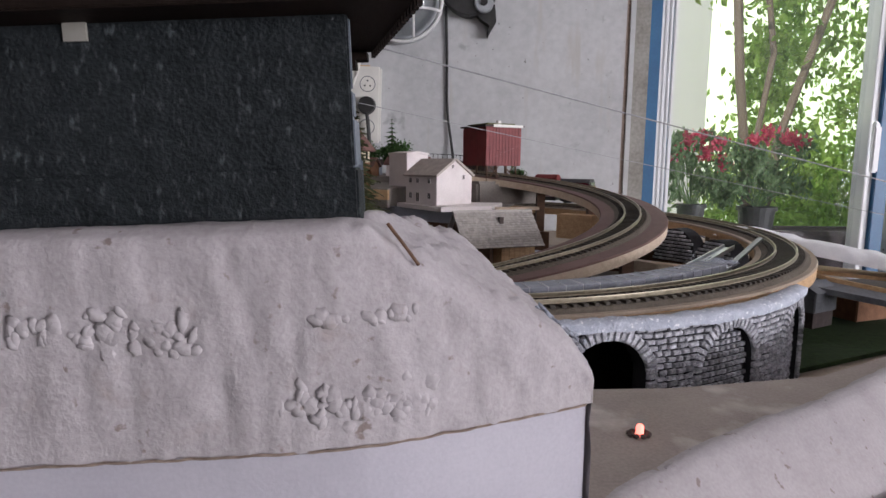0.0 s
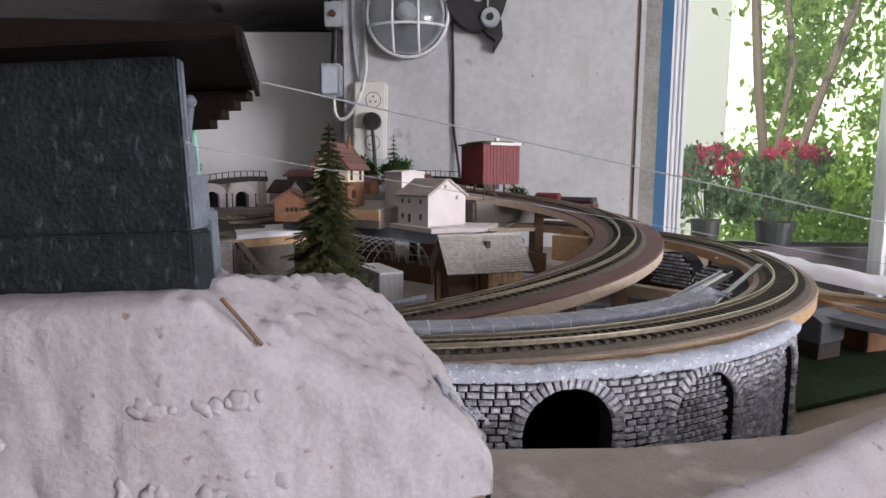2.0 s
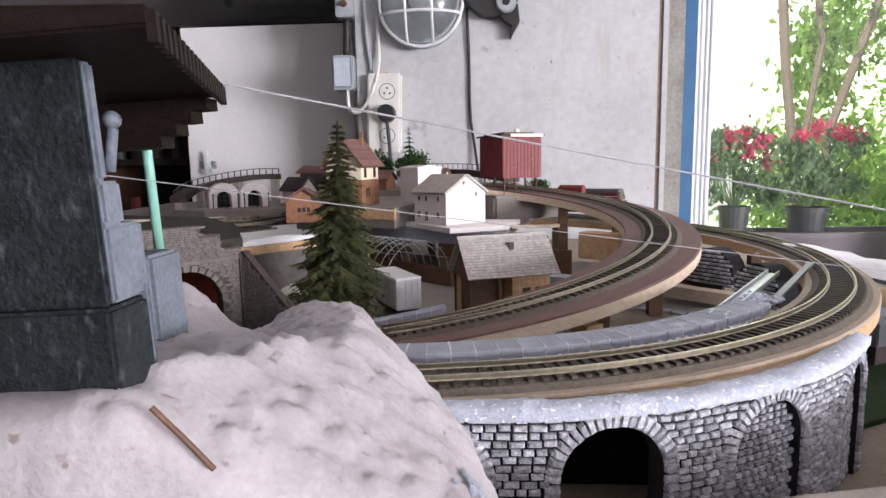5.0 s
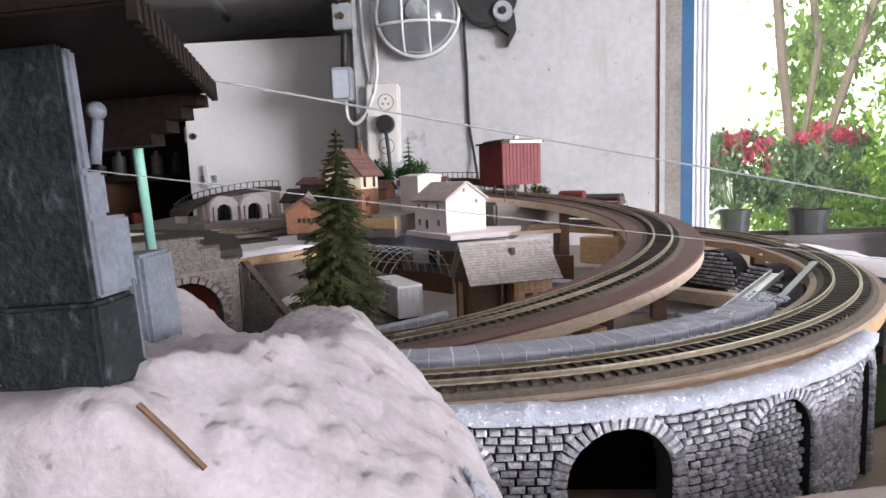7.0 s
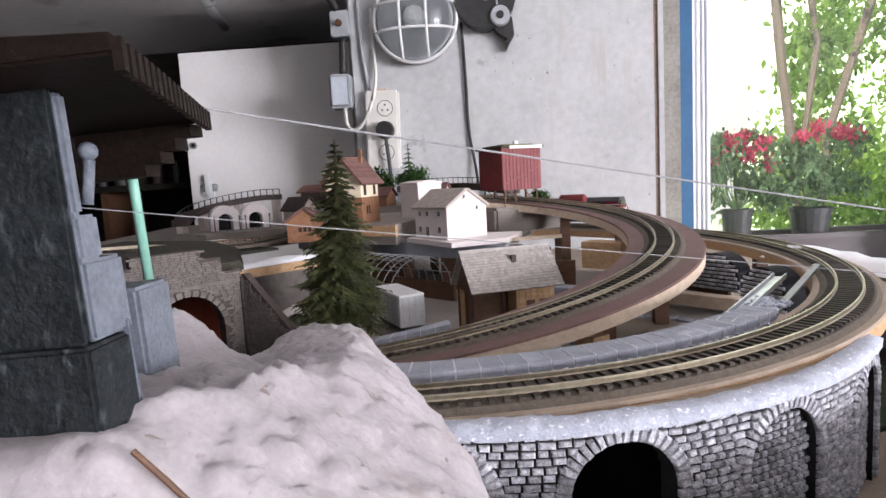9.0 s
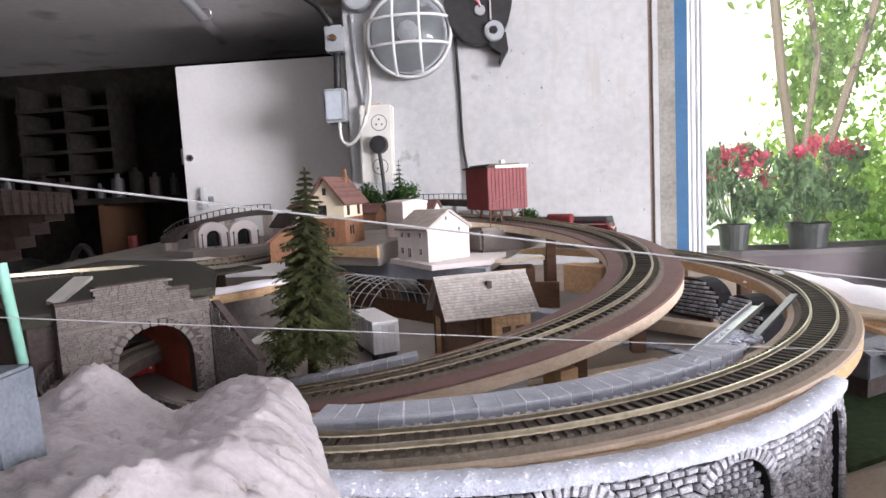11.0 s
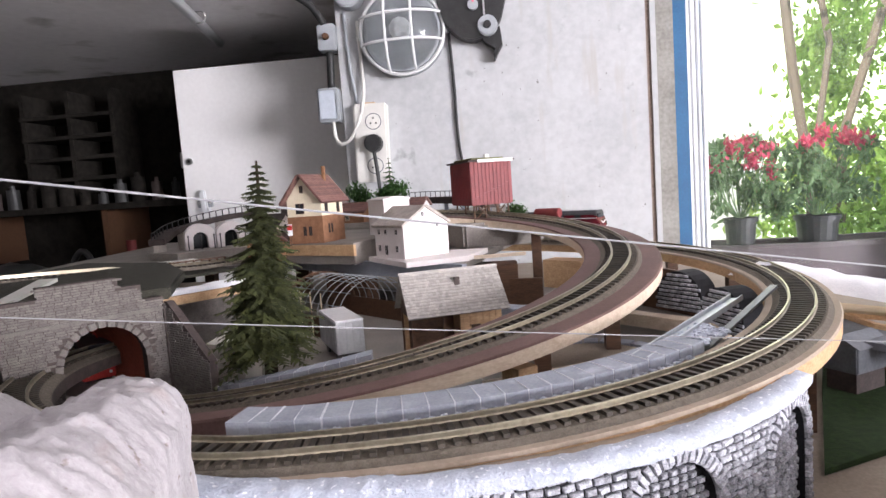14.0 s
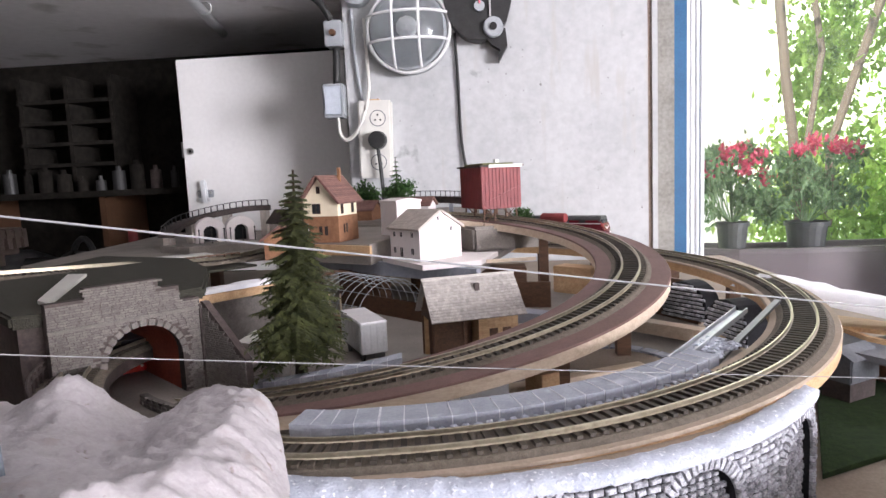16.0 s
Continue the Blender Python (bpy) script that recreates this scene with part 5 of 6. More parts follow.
for x in (-0.040, -0.012):
    for y in (-0.022, 0.020):
        box_part("post", (x - 0.0012, x + 0.0012, y - 0.0012, y + 0.0012, 0, 0.045), M_DKWOOD, sh)
bm = B()
prism(bm, [(-0.024, 0.038), (0.024, 0.038), (0, 0.070)], 0.002, Matrix(((0, 0, 1, -0.041), (1, 0, 0, 0), (0, 1, 0, 0), (0, 0, 0, 1))))
part("gable", bm, M_DKWOOD, sh, "dark boarded gable")
slope = math.atan2(0.034, 0.031)
L_ = 0.046
for s in (-1, 1):
    m = Matrix.Translation((0, 0, 0.0745)) @ Matrix.Rotation(-s * slope, 4, "X")
    bm = B()
    bx(bm, -0.045, 0.045, min(0, s * L_), max(0, s * L_), -0.0012, 0, m)
    rf = part("roof_slope", bm, M_SLATE, sh, "grey shingled slope")
    far = B()
    rr = random.Random(12 + s)
    for j in range(15):
        for i in range(30):
            x = -0.045 + (i + 0.5 * (j % 2)) * 0.003
            if x > 0.0425:
                continue
            y0 = j * 0.00305
            lift = rr.uniform(0.0003, 0.0008)
            ln = 0.0036 + rr.uniform(-0.0003, 0.0004)
            q = [Vector((x + 0.0001, s * y0, 0.0001)), Vector((x + 0.0029, s * y0, 0.0001)), Vector((x + 0.0029, s * (y0 + ln), lift + 0.0003)), Vector((x + 0.0001, s * (y0 + ln), lift + 0.0003)),
                 Vector((x + 0.0029, s * (y0 + ln), lift - 0.0003)), Vector((x + 0.0001, s * (y0 + ln), lift - 0.0003))]
            vs = [far.verts.new(m @ p) for p in q]
            far.faces.new(vs[:4])
            far.faces.new((vs[3], vs[2], vs[4], vs[5]))
            far.faces.new((vs[1], vs[4], vs[2]))
            far.faces.new((vs[0], vs[3], vs[5]))
    tagged(part("shingle_rows", far, M_SLATE, rf), kind="stuff")
box_part("ridge_cap", (-0.0455, 0.0455, -0.0012, 0.0012, 0.0735, 0.0758), M_SLATE, sh)
box_part("roof_hatch", (0.002, 0.0065, -0.0120, -0.0085, 0.062, 0.0690), M_DKROOF, sh, "small dark roof hatch")
box_part("loading_deck", (-0.046, 0.044, -0.027, -0.014, 0, 0.006), M_YARD, sh)

# ---- wagon on the yard ----
wg = thing("box_wagon", "pale grey box wagon on the yard", "model wagon", pose(-0.0480, 0.640, 0.858, 0, 0, 119))
box_part("body", (-0.034, 0.034, -0.0125, 0.0125, 0.010, 0.0375), M_GREYW, wg, "pale grey body", 0.0006)
box_part("roof", (-0.0345, 0.0345, -0.0130, 0.0130, 0.0375, 0.0395), M_SILVER, wg, "light roof", 0.0008)
for k in range(7):
    x = -0.030 + k * 0.010
    for s in (-1, 1):
        box_part("rib", (x - 0.0005, x + 0.0005, s * 0.0125 - 0.0005, s * 0.0125 + 0.0005, 0.011, 0.037), M_GREYW, wg)
for k in range(4):
    y = -0.009 + k * 0.006
    box_part("end_rib", (-0.0345, -0.0338, y - 0.0005, y + 0.0005, 0.011, 0.037), M_GREYW, wg)
box_part("underframe", (-0.035, 0.035, -0.009, 0.009, 0.006, 0.010), M_BLACK, wg)
for x in (-0.022, 0.022):
    for s in (-1, 1):
        bm = B()
        cy(bm, 0.0055, -0.001, 0.001, None, 16, pose(x, s * 0.008, 0.0055, 90))
        part("wheel", bm, M_BLACK, wg)

# ---- tunnel portal ----
pd = Vector((0.64, 0.77, 0)).normalized()
PM = Matrix(((pd.x, -pd.y, 0, -0.196), (pd.y, pd.x, 0, 0.5225), (0, 0, 1, 0.855), (0, 0, 0, 1)))
portal = thing("tunnel_portal", "grey stone tunnel portal with a round arch and stepped top", "tunnel portal", PM)
PR, PS = 0.0290, 0.036


def portal_open(x, z):
    return abs(x) < PR and (z < PS or x * x + (z - PS) ** 2 < PR * PR)


def portal_top(x):
    return 0.100 if abs(x + 0.012) < 0.026 else (0.092 if x < 0.03 else 0.080)


bm = B()
for k in range(110):
    xa, xb = -0.064 + k * 0.001, -0.063 + k * 0.001
    xm = (xa + xb) / 2
    bx(bm, xa, xb, 0.0, 0.010, PS + math.sqrt(PR * PR - xm * xm) if abs(xm) < PR else 0.0, portal_top(xm))
part("core", bm, M_DKROOF, portal, "dark recessed joints")
bm = B()
rr = random.Random(6)
z = 0.0016
while z < 0.099:
    x = -0.064 - rr.uniform(0, 0.004)
    while x < 0.044:
        w = rr.uniform(0.0045, 0.0085)
        xa, xb = max(x, -0.064), min(x + w - 0.0006, 0.046)
        if xb - xa > 0.001 and not any(portal_open(q, z) or (q * q + (z - PS) ** 2 < (PR + 0.004) ** 2 and z > PS) for q in (xa, (xa + xb) / 2, xb)) and z < portal_top((xa + xb) / 2) - 0.0015 and abs(z - 0.0715) > 0.0014:
            bx(bm, xa, xb, -rr.uniform(0.0005, 0.0010), 0.0002, z - 0.00075, z + 0.00075)
        x += w
    z += 0.0019
tagged(part("wall_stones", bm, M_PORTAL, portal, "rows of small grey stones"), kind="stuff")
for k in range(15):
    a = math.pi * (k + 0.5) / 15
    box_part("arch_stone", (-0.0024, 0.0024, -0.0014, 0.002, PR - 0.0006, PR + 0.0042), M_PORTAL, portal, m=Matrix.Translation((0, 0, PS)) @ Matrix.Rotation(math.pi / 2 - a, 4, "Y"))
box_part("string_course", (-0.0645, 0.0465, -0.0022, 0.001, 0.0703, 0.0727), M_PORTAL, portal, "projecting string course", 0.0003)
box_part("pilaster", (0.0445, 0.0480, -0.0026, 0.004, 0.0, 0.074), M_DKROOF, portal, "dark joint strip")
bm = B()
for i in range(24):
    a0, a1 = [math.pi * q / 24 for q in (i, i + 1)]
    q = [bm.verts.new((PR * 1.02 * math.cos(a), y, PS + PR * 1.02 * math.sin(a))) for a, y in ((a0, 0.009), (a1, 0.009), (a1, 0.23), (a0, 0.23))]
    bm.faces.new(q)
for s in (-1, 1):
    q = [bm.verts.new((s * PR * 1.02, y, zz)) for y, zz in ((0.009, 0), (0.23, 0), (0.23, PS), (0.009, PS))]
    bm.faces.new(q)
q = [bm.verts.new(v) for v in ((-0.03, 0.23, 0), (0.03, 0.23, 0), (0.03, 0.23, 0.07), (-0.03, 0.23, 0.07))]
bm.faces.new(q)
part("tunnel_lining", bm, M_TUNNEL, portal, "rust-red tunnel lining")

wing = thing("wing_wall", "sloping grey stone wing wall beside the portal", "wing wall", Matrix.Translation((-0.166, 0.5575, 0.855)) @ Matrix.Rotation(math.atan2(-0.042, 0.066), 4, "Z"))
wl = 0.058
bm = B()
prism(bm, [(0, 0), (wl, 0), (wl, 0.034), (0.004, 0.076), (0, 0.076)], 0.006, Matrix(((1, 0, 0, 0), (0, 0, 1, 0), (0, 1, 0, 0), (0, 0, 0, 1))))
part("core", bm, M_DKROOF, wing)
bm = B()
z = 0.0016
while z < 0.075:
    x = -rr.uniform(0, 0.004)
    while x < wl:
        w = rr.uniform(0.0045, 0.0085)
        xa, xb = max(x, 0.0003), min(x + w - 0.0006, wl - 0.0003)
        if xb - xa > 0.001 and z < 0.076 - 0.042 * max(0, xb - 0.004) / (wl - 0.004) - 0.0012:
            bx(bm, xa, xb, -rr.uniform(0.0005, 0.0010), 0.0002, z - 0.00075, z + 0.00075)
        x += w
    z += 0.0019
tagged(part("wall_stones", bm, M_PORTAL, wing), kind="stuff")

# rising ground behind the portal
bm = B()
prism(bm, [(-0.245, 0.478), (-0.262, 0.470), (-0.45, 0.62), (-0.45, 0.86), (-0.30, 0.80), (-0.225, 0.70), (-0.17, 0.575)], 0.010, pose(0, 0, 0.930))
solo("tunnel_roof_ground", bm, M_DKGROUND, "dark ballasted ground over the tunnel", "baseboard", bevel=0.002)
bm = B()
prism(bm, [(-0.246, 0.484), (-0.262, 0.476), (-0.45, 0.62), (-0.44, 0.63), (-0.262, 0.50)], 0.080, pose(0, 0, 0.850))
solo("tunnel_side_wall", bm, M_DKROOF, "dark side of the tunnel hill", "tunnel side")
bm = B()
prism(bm, [(-0.275, 0.515), (-0.255, 0.50), (-0.335, 0.66), (-0.355, 0.66)], 0.003, pose(0, 0, 0.9405))
solo("pale_slab", bm, M_PLASTIC, "pale card slab on the tunnel roof", "card slab")
sb = thing("snow_board", "pine board topped with white cotton snow", "board", Matrix.Translation((-0.200, 0.592, 0.928)) @ Matrix.Rotation(math.atan2(0.075, 0.060), 4, "Z"))
box_part("board", (0, 0.105, -0.010, 0.012, -0.008, 0.0), M_WOOD, sb, "raw pine board", 0.0005)
bm = B()
bmesh.ops.create_grid(bm, x_segments=40, y_segments=8, size=1.0)
for v in bm.verts:
    x, y = (v.co.x + 1) * 0.0525, v.co.y * 0.0115 + 0.001
    e = max(0, 1 - max(abs(v.co.x), abs(v.co.y)) ** 6)
    v.co = Vector((x, y, 0.0006 + e * (0.004 + 0.0015 * noise.noise(Vector((x * 90, y * 90, 0))))))
part("snow_layer", bm, M_SNOW, sb, "white cotton layer", smooth=True)
box_part("rear_prop", (0.01, 0.10, 0.010, 0.014, -0.07, -0.008), M_PORTAL, sb)
bm = B()
prism(bm, [(-0.024, 0), (0.020, 0), (0.022, 0.026), (0.0, 0.033), (-0.022, 0.030)], 0.018, Matrix.Translation((-0.128, 0.575, 0.858)) @ Matrix.Rotation(radians(-25), 4, "Z") @ Matrix(((1, 0, 0, 0), (0, 0, 1, 0), (0, 1, 0, 0), (0, 0, 0, 1))))
solo("white_cottage", bm, M_WHITEH, "tiny white cottage behind the spruce", "model house", bevel=0.0005)
bm = B()
bx(bm, -0.022, 0.022, -0.001, 0.022, 0.0, 0.0007, Matrix.Translation((-0.128, 0.574, 0.8885)) @ Matrix.Rotation(radians(-25), 4, "Z") @ pose(0, 0, 0, 14, 0, 0))
solo("white_cottage_roof", bm, M_PLASTIC, "white latticed roof panel of the tiny cottage", "roof panel")

# wire tunnel frame
wt = thing("wire_tunnel_frame", "bare wire hoops of an unfinished tunnel", "wire frame", Matrix.Translation((-0.115, 0.800, 0.858)) @ Matrix.Rotation(radians(-40), 4, "Z"))
for k in range(9):
    bm = B()
    tube(bm, [(k * 0.013, 0.048 * math.cos(a), 0.02 + 0.038 * math.sin(a)) for a in [q * math.pi / 16 for q in range(17)]], 0.0005 if k else 0.0022, 5)
    part("hoop" if k else "end_arch", bm, M_GREYPL if k else M_DKWOOD, wt)
for k in range(7):
    a = (k + 1) * math.pi / 8
    bm = B()
    tube(bm, [(-0.002, 0.048 * math.cos(a), 0.02 + 0.038 * math.sin(a)), (0.108, 0.048 * math.cos(a), 0.02 + 0.038 * math.sin(a))], 0.0005, 5)
    part("long_wire", bm, M_GREYPL, wt)
for y in (-0.048, 0.048):
    box_part("side_board", (-0.004, 0.110, y - 0.002, y + 0.002, -0.001, 0.022), M_DKWOOD, wt, "dark wooden side board")
for k in range(4):
    box_part("stick", (0.02 + k * 0.02, 0.0212 + k * 0.02, -0.052, -0.0508, 0, 0.048), M_PALEWOOD, wt)
cs = thing("brown_box", "brown cardboard block by the wire frame", "block", pose(-0.085, 0.86, 0.858, 0, 0, -35))
box_part("body", (-0.05, 0.03, -0.01, 0.01, 0, 0.05), M_DKWOOD, cs, "", 0.001)
ds = thing("dark_station_base", "dark brown hall under the plateau edge", "block", pose(0.02, 0.86, 0.858, 0, 0, 0))
box_part("body", (-0.04, 0.10, -0.02, 0.02, 0, 0.05), M_DKWOOD, ds, "", 0.001)

# ---- inside the right-hand loop ----


def post(at, w, d, h, label):
    t = thing("support_post", label, "post", at, "wooden supports")
    box_part("shaft", (-w / 2, w / 2, -d / 2, d / 2, 0, h), M_WOOD, t, "", 0.0004)
    box_part("foot", (-w / 2 - 0.004, w / 2 + 0.004, -d / 2 - 0.003, d / 2 + 0.003, 0, 0.003), M_PALEWOOD, t)


post(pose(0.111, 0.508, 0.855, 0, 0, 35), 0.016, 0.020, 0.0275, "short pine post under the climbing track")
post(pose(0.035, 0.475, 0.855, 0, 0, 10), 0.012, 0.016, 0.0215, "short pine post under the climbing track")
bm = B()
bx(bm, -0.024, 0.024, -0.012, 0.012, 0, 0.030, pose(0.172, 0.762, 0.890, 0, 0, -40))
solo("orange_wood_block", bm, M_WOOD, "orange varnished wooden block under the loop", "wood block", bevel=0.0006)
bm = B()
bx(bm, -0.05, 0.05, -0.003, 0.003, 0, 0.032, pose(0.10, 0.845, 0.858, 0, 0, -12))
solo("dark_board", bm, M_DKWOOD, "dark upright board inside the loop", "board")
bm = B()
bx(bm, -0.030, 0.030, -0.0015, 0.0015, 0, 0.004, pose(0.10, 0.80, 0.922, 0, 0, 12))
solo("thin_batten", bm, M_PALEWOOD, "thin pale wooden batten on edge", "batten")
for k, (x0, y0, x1, y1, w, zz, mt, lb) in enumerate(((0.190, 0.728, 0.290, 0.628, 0.016, 0.868, M_PALEWOOD, "pale sawn beam across the frame"), (0.06, 0.76, 0.19, 0.68, 0.022, 0.872, M_PARA, "grey painted board across the frame"), (0.07, 0.52, 0.20, 0.58, 0.012, 0.858, M_PALEWOOD, "pale batten on the baseboard"))):
    bm = B()
    sweep(bm, [(x0, y0, zz), (x1, y1, zz)], [(-w / 2, -0.006), (w / 2, -0.006), (w / 2, 0.006), (-w / 2, 0.006)])
    solo("cross_beam", bm, mt, lb, "beam", bevel=0.0006)
    box = B()
    for q in (0.15, 0.85):
        px, py = x0 + (x1 - x0) * q, y0 + (y1 - y0) * q
        bx(box, px - 0.006, px + 0.006, py - 0.006, py + 0.006, 0.815, zz - 0.0062)
    solo("beam_support", box, M_DKWOOD, "dark blocks under a beam", "support")
bm = B()
prism(bm, [(0.118, 0.55), (0.150, 0.585), (0.165, 0.602), (0.135, 0.60), (0.12, 0.58)], 0.0012, pose(0, 0, 0.8585, 3, 2, 0))
solo("paper_scrap", bm, M_PVC, "torn white paper scrap", "paper")
bm = B()
prism(bm, [(-0.018, 0), (0.018, 0), (0.018, 0.024), (-0.018, 0.026)], 0.002, Matrix.Translation((0.070, 0.478, 0.858)) @ Matrix.Rotation(radians(25), 4, "Z") @ Matrix(((1, 0, 0, 0), (0, 0, 1, 0), (0, 1, 0, 0), (0, 0, 0, 1))))
solo("card_sheet", bm, M_PVC, "white card panel standing under the track", "card")
disc = thing("turntable_pit", "round tan pit board with grey stone rim", "turntable", pose(0.170, 0.585, 0.858))
bm = B()
cy(bm, 0.055, 0, 0.0015, None, 40)
part("pit_board", bm, M_TABLE, disc)
for k in range(26):
    a = k * math.tau / 26
    box_part("rim_stone", (0.056, 0.068, -0.0062, 0.0062, 0, 0.003), M_PARA, disc, m=Matrix.Rotation(a, 4, "Z"))
zs = thing("zinc_channel", "bright zinc channel leaning across the loop", "metal strip")
bm = B()
sweep(bm, [(0.1734, 0.4272, 0.9045), (0.2862, 0.5998, 0.9005)], [(-0.005, 0), (0.005, 0), (0.005, 0.004), (0.004, 0.004), (0.004, 0.001), (-0.004, 0.001), (-0.004, 0.004), (-0.005, 0.004)])
part("channel", bm, M_METAL, zs)
bm = B()
sweep(bm, [(0.215, 0.475, 0.889), (0.309, 0.585, 0.9115)], [(-0.0025, 0), (0.0025, 0), (0.0025, 0.002), (-0.0025, 0.002)])
solo("dark_strut", bm, M_LOCODK, "dark thin strut crossing under the rail", "strut")


def abutment(at, label):
    t = thing("stone_abutment", label, "model wall", at, "curved stone abutments")
    bm_ = B()
    prism(bm_, [(-0.026, -0.012)] + [(0.026 * math.cos(math.pi - k * math.pi / 12), 0.026 * math.sin(math.pi - k * math.pi / 12)) for k in range(13)] + [(0.026, -0.012)], 0.022, Matrix(((1, 0, 0, 0), (0, 0, 1, -0.011), (0, 1, 0, 0.012), (0, 0, 0, 1))))
    part("core", bm_, M_MORTAR, t)
    for j in range(9):
        for i in range(11):
            x, z_ = -0.0245 + i * 0.0049 + (0.0024 if j % 2 else 0), 0.002 + j * 0.0040
            if x < 0.025 and (z_ < 0.012 or x * x + (z_ - 0.012) ** 2 < 0.0245**2):
                ob = new("stone", STONES[(i + j) % 3])
                ob.parent, ob.matrix_basis = t, pose(x, -0.011, z_)


abutment(pose(0.278, 0.705, 0.872, 0, 0, -55), "dark little stone arch wall under the outer track")
abutment(pose(0.293, 0.628, 0.868, 0, 0, -70), "blue-grey little stone wall under the outer track")
bm = B()
bx(bm, -0.07, 0.07, -0.002, 0.002, 0, 0.045, pose(0.262, 0.79, 0.858, 0, 0, -62))
solo("brown_backboard", bm, M_DKWOOD, "brown backboard behind the little arches", "board")
bm = B()
for k in range(330):
    r_ = random.Random(100 + k)
    p = OUTER[74 + k % 46]
    d = Vector((p.x + 0.0086, p.y - 0.716, 0)).normalized()
    c = p - d * (r_.uniform(0.030, 0.052) if k % 46 > 34 else r_.uniform(0.0205, 0.0265))
    ball(bm, (c.x, c.y, p.z - 0.004), r_.uniform(0.0012, 0.0036) * (1 if k % 46 > 34 else 0.6), 2, 0.5, 0.8)
tagged(solo("frosted_rubble", bm, M_CAP, "frosted blue-grey rubble along the inner side of the track", "rubble"), kind="stuff")
for i in range(6, len(OUTER) - 4, 18):
    p = OUTER[i]
    bm = B()
    bx(bm, p.x - 0.006, p.x + 0.006, p.y - 0.006, p.y + 0.006, 0.815, p.z - 0.0165)
    solo("track_support", bm, M_DKWOOD, "dark block carrying the outer track board", "support", group="track supports")
for i in range(52, len(INNER) - 4, 16):
    p = INNER[i]
    bm = B()
    bx(bm, p.x - 0.006, p.x + 0.006, p.y - 0.006, p.y + 0.006, 0.815, p.z - 0.0165)
    solo("track_support", bm, M_DKWOOD, "dark block carrying the inner track board", "support", group="track supports")

# ---- beyond the viaduct's end ----
bm = B()
prism(bm, [(0.29, 0.475), (0.42, 0.54), (0.55, 0.75), (0.45, 0.80), (0.36, 0.62)], 0.004, pose(0, 0, 0.8155))
solo("turf_patch", bm, M_GRASS, "dark green scatter turf beside the viaduct", "turf", kind="stuff")
gb = thing("grey_station_box", "grey card building with a dark base on the turf", "model building", pose(0.385, 0.618, 0.8195, 0, 0, 30))
box_part("body", (-0.020, 0.020, -0.014, 0.014, 0.016, 0.038), M_GREYDK, gb, "grey card body", 0.001)
box_part("base", (-0.018, 0.018, -0.012, 0.012, 0, 0.016), M_DKROOF, gb, "dark recessed base")
bm = B()
prism(bm, [(-0.017, 0.037), (0.017, 0.037), (0.0, 0.046)], 0.044, Matrix(((0, 0, 1, -0.022), (1, 0, 0, 0), (0, 1, 0, 0), (0, 0, 0, 1))))
part("roof", bm, M_GREYDK, gb, "low grey pitched roof")
bkh = thing("brick_shed", "small brown brick shed on the turf", "model building", pose(0.47, 0.66, 0.8195, 0, 0, 20))
box_part("body", (-0.04, 0.04, -0.02, 0.02, 0, 0.032), M_BRICKB, bkh, "", 0.001)
box_part("roof", (-0.043, 0.043, -0.023, 0.023, 0.032, 0.036), M_DKROOF, bkh)
sr = thing("side_road_board", "brown-edged grey board slope beside the loop", "board")
bm = B()
sweep(bm, [(0.350, 0.72, 0.872), (0.385, 0.62, 0.862), (0.46, 0.56, 0.852), (0.56, 0.52, 0.846)], [(-0.03, -0.006), (0.012, -0.006), (0.012, 0), (-0.03, 0)])
part("deck", bm, M_GREYDK, sr)
bm = B()
sweep(bm, [(0.350, 0.72, 0.872), (0.385, 0.62, 0.862), (0.46, 0.56, 0.852), (0.56, 0.52, 0.846)], [(-0.036, -0.008), (-0.0305, -0.008), (-0.0305, 0.004), (-0.036, 0.004)])
part("edge_board", bm, M_WOOD, sr)
for x, y in ((0.39, 0.64), (0.5, 0.57)):
    box_part("leg", (x - 0.004, x + 0.004, y - 0.004, y + 0.004, 0.815, 0.848), M_DKWOOD, sr)
bm = B()
bmesh.ops.create_grid(bm, x_segments=36, y_segments=12, size=1.0)
A0, A1 = Vector((0.335, 0.735, 0.905)), Vector((0.52, 0.585, 0.872))
for v in bm.verts:
    u, w = (v.co.x + 1) / 2, v.co.y
    p = A0.lerp(A1, u) + Vector((0.63, 0.77, 0)) * w * 0.022
    e = max(0, 1 - w**4) * max(0, 1 - abs(2 * u - 1) ** 8)
    v.co = p + Vector((0, 0, e * (0.013 - 0.006 * u) + 0.003 * noise.noise(p * 60) * e - 0.004 * (1 - e)))
solo("cotton_snow", bm, M_SNOW, "crumpled white cotton snow behind the track", "snow", smooth=True)
bm = B()
prism(bm, [(0.34, 0.745), (0.36, 0.70), (0.50, 0.58), (0.52, 0.60), (0.365, 0.765)], 0.004, pose(0, 0, 0.866))
solo("snow_base_board", bm, M_WOOD, "wooden board under the cotton snow", "board")

# ---- trains ----


def on_path(path, i, up=0.0015):
    d = path[min(i + 6, len(path) - 1)] - path[max(i - 6, 0)]
    return Matrix.Translation(path[i] + Vector((0, 0, up))) @ Matrix.Rotation(math.atan2(d.y, d.x), 4, "Z")


def wheelset(parent, xs, r, w):
    for x in xs:
        for s in (-1, 1):
            bm_ = B()
            cy(bm_, r, -0.0012, 0.0012, None, 18, pose(x, s * w, r, 90))
            part("wheel", bm_, M_BLACK, parent)


best = min(range(len(OUTER)), key=lambda i: (OUTER[i].x - 0.175) ** 2 + (OUTER[i].y - 1.04) ** 2)
loco = thing("diesel_locomotive", "crimson and black model diesel locomotive with silver trim", "model locomotive", on_path(OUTER, best))
LH = 0.083
bm = B()
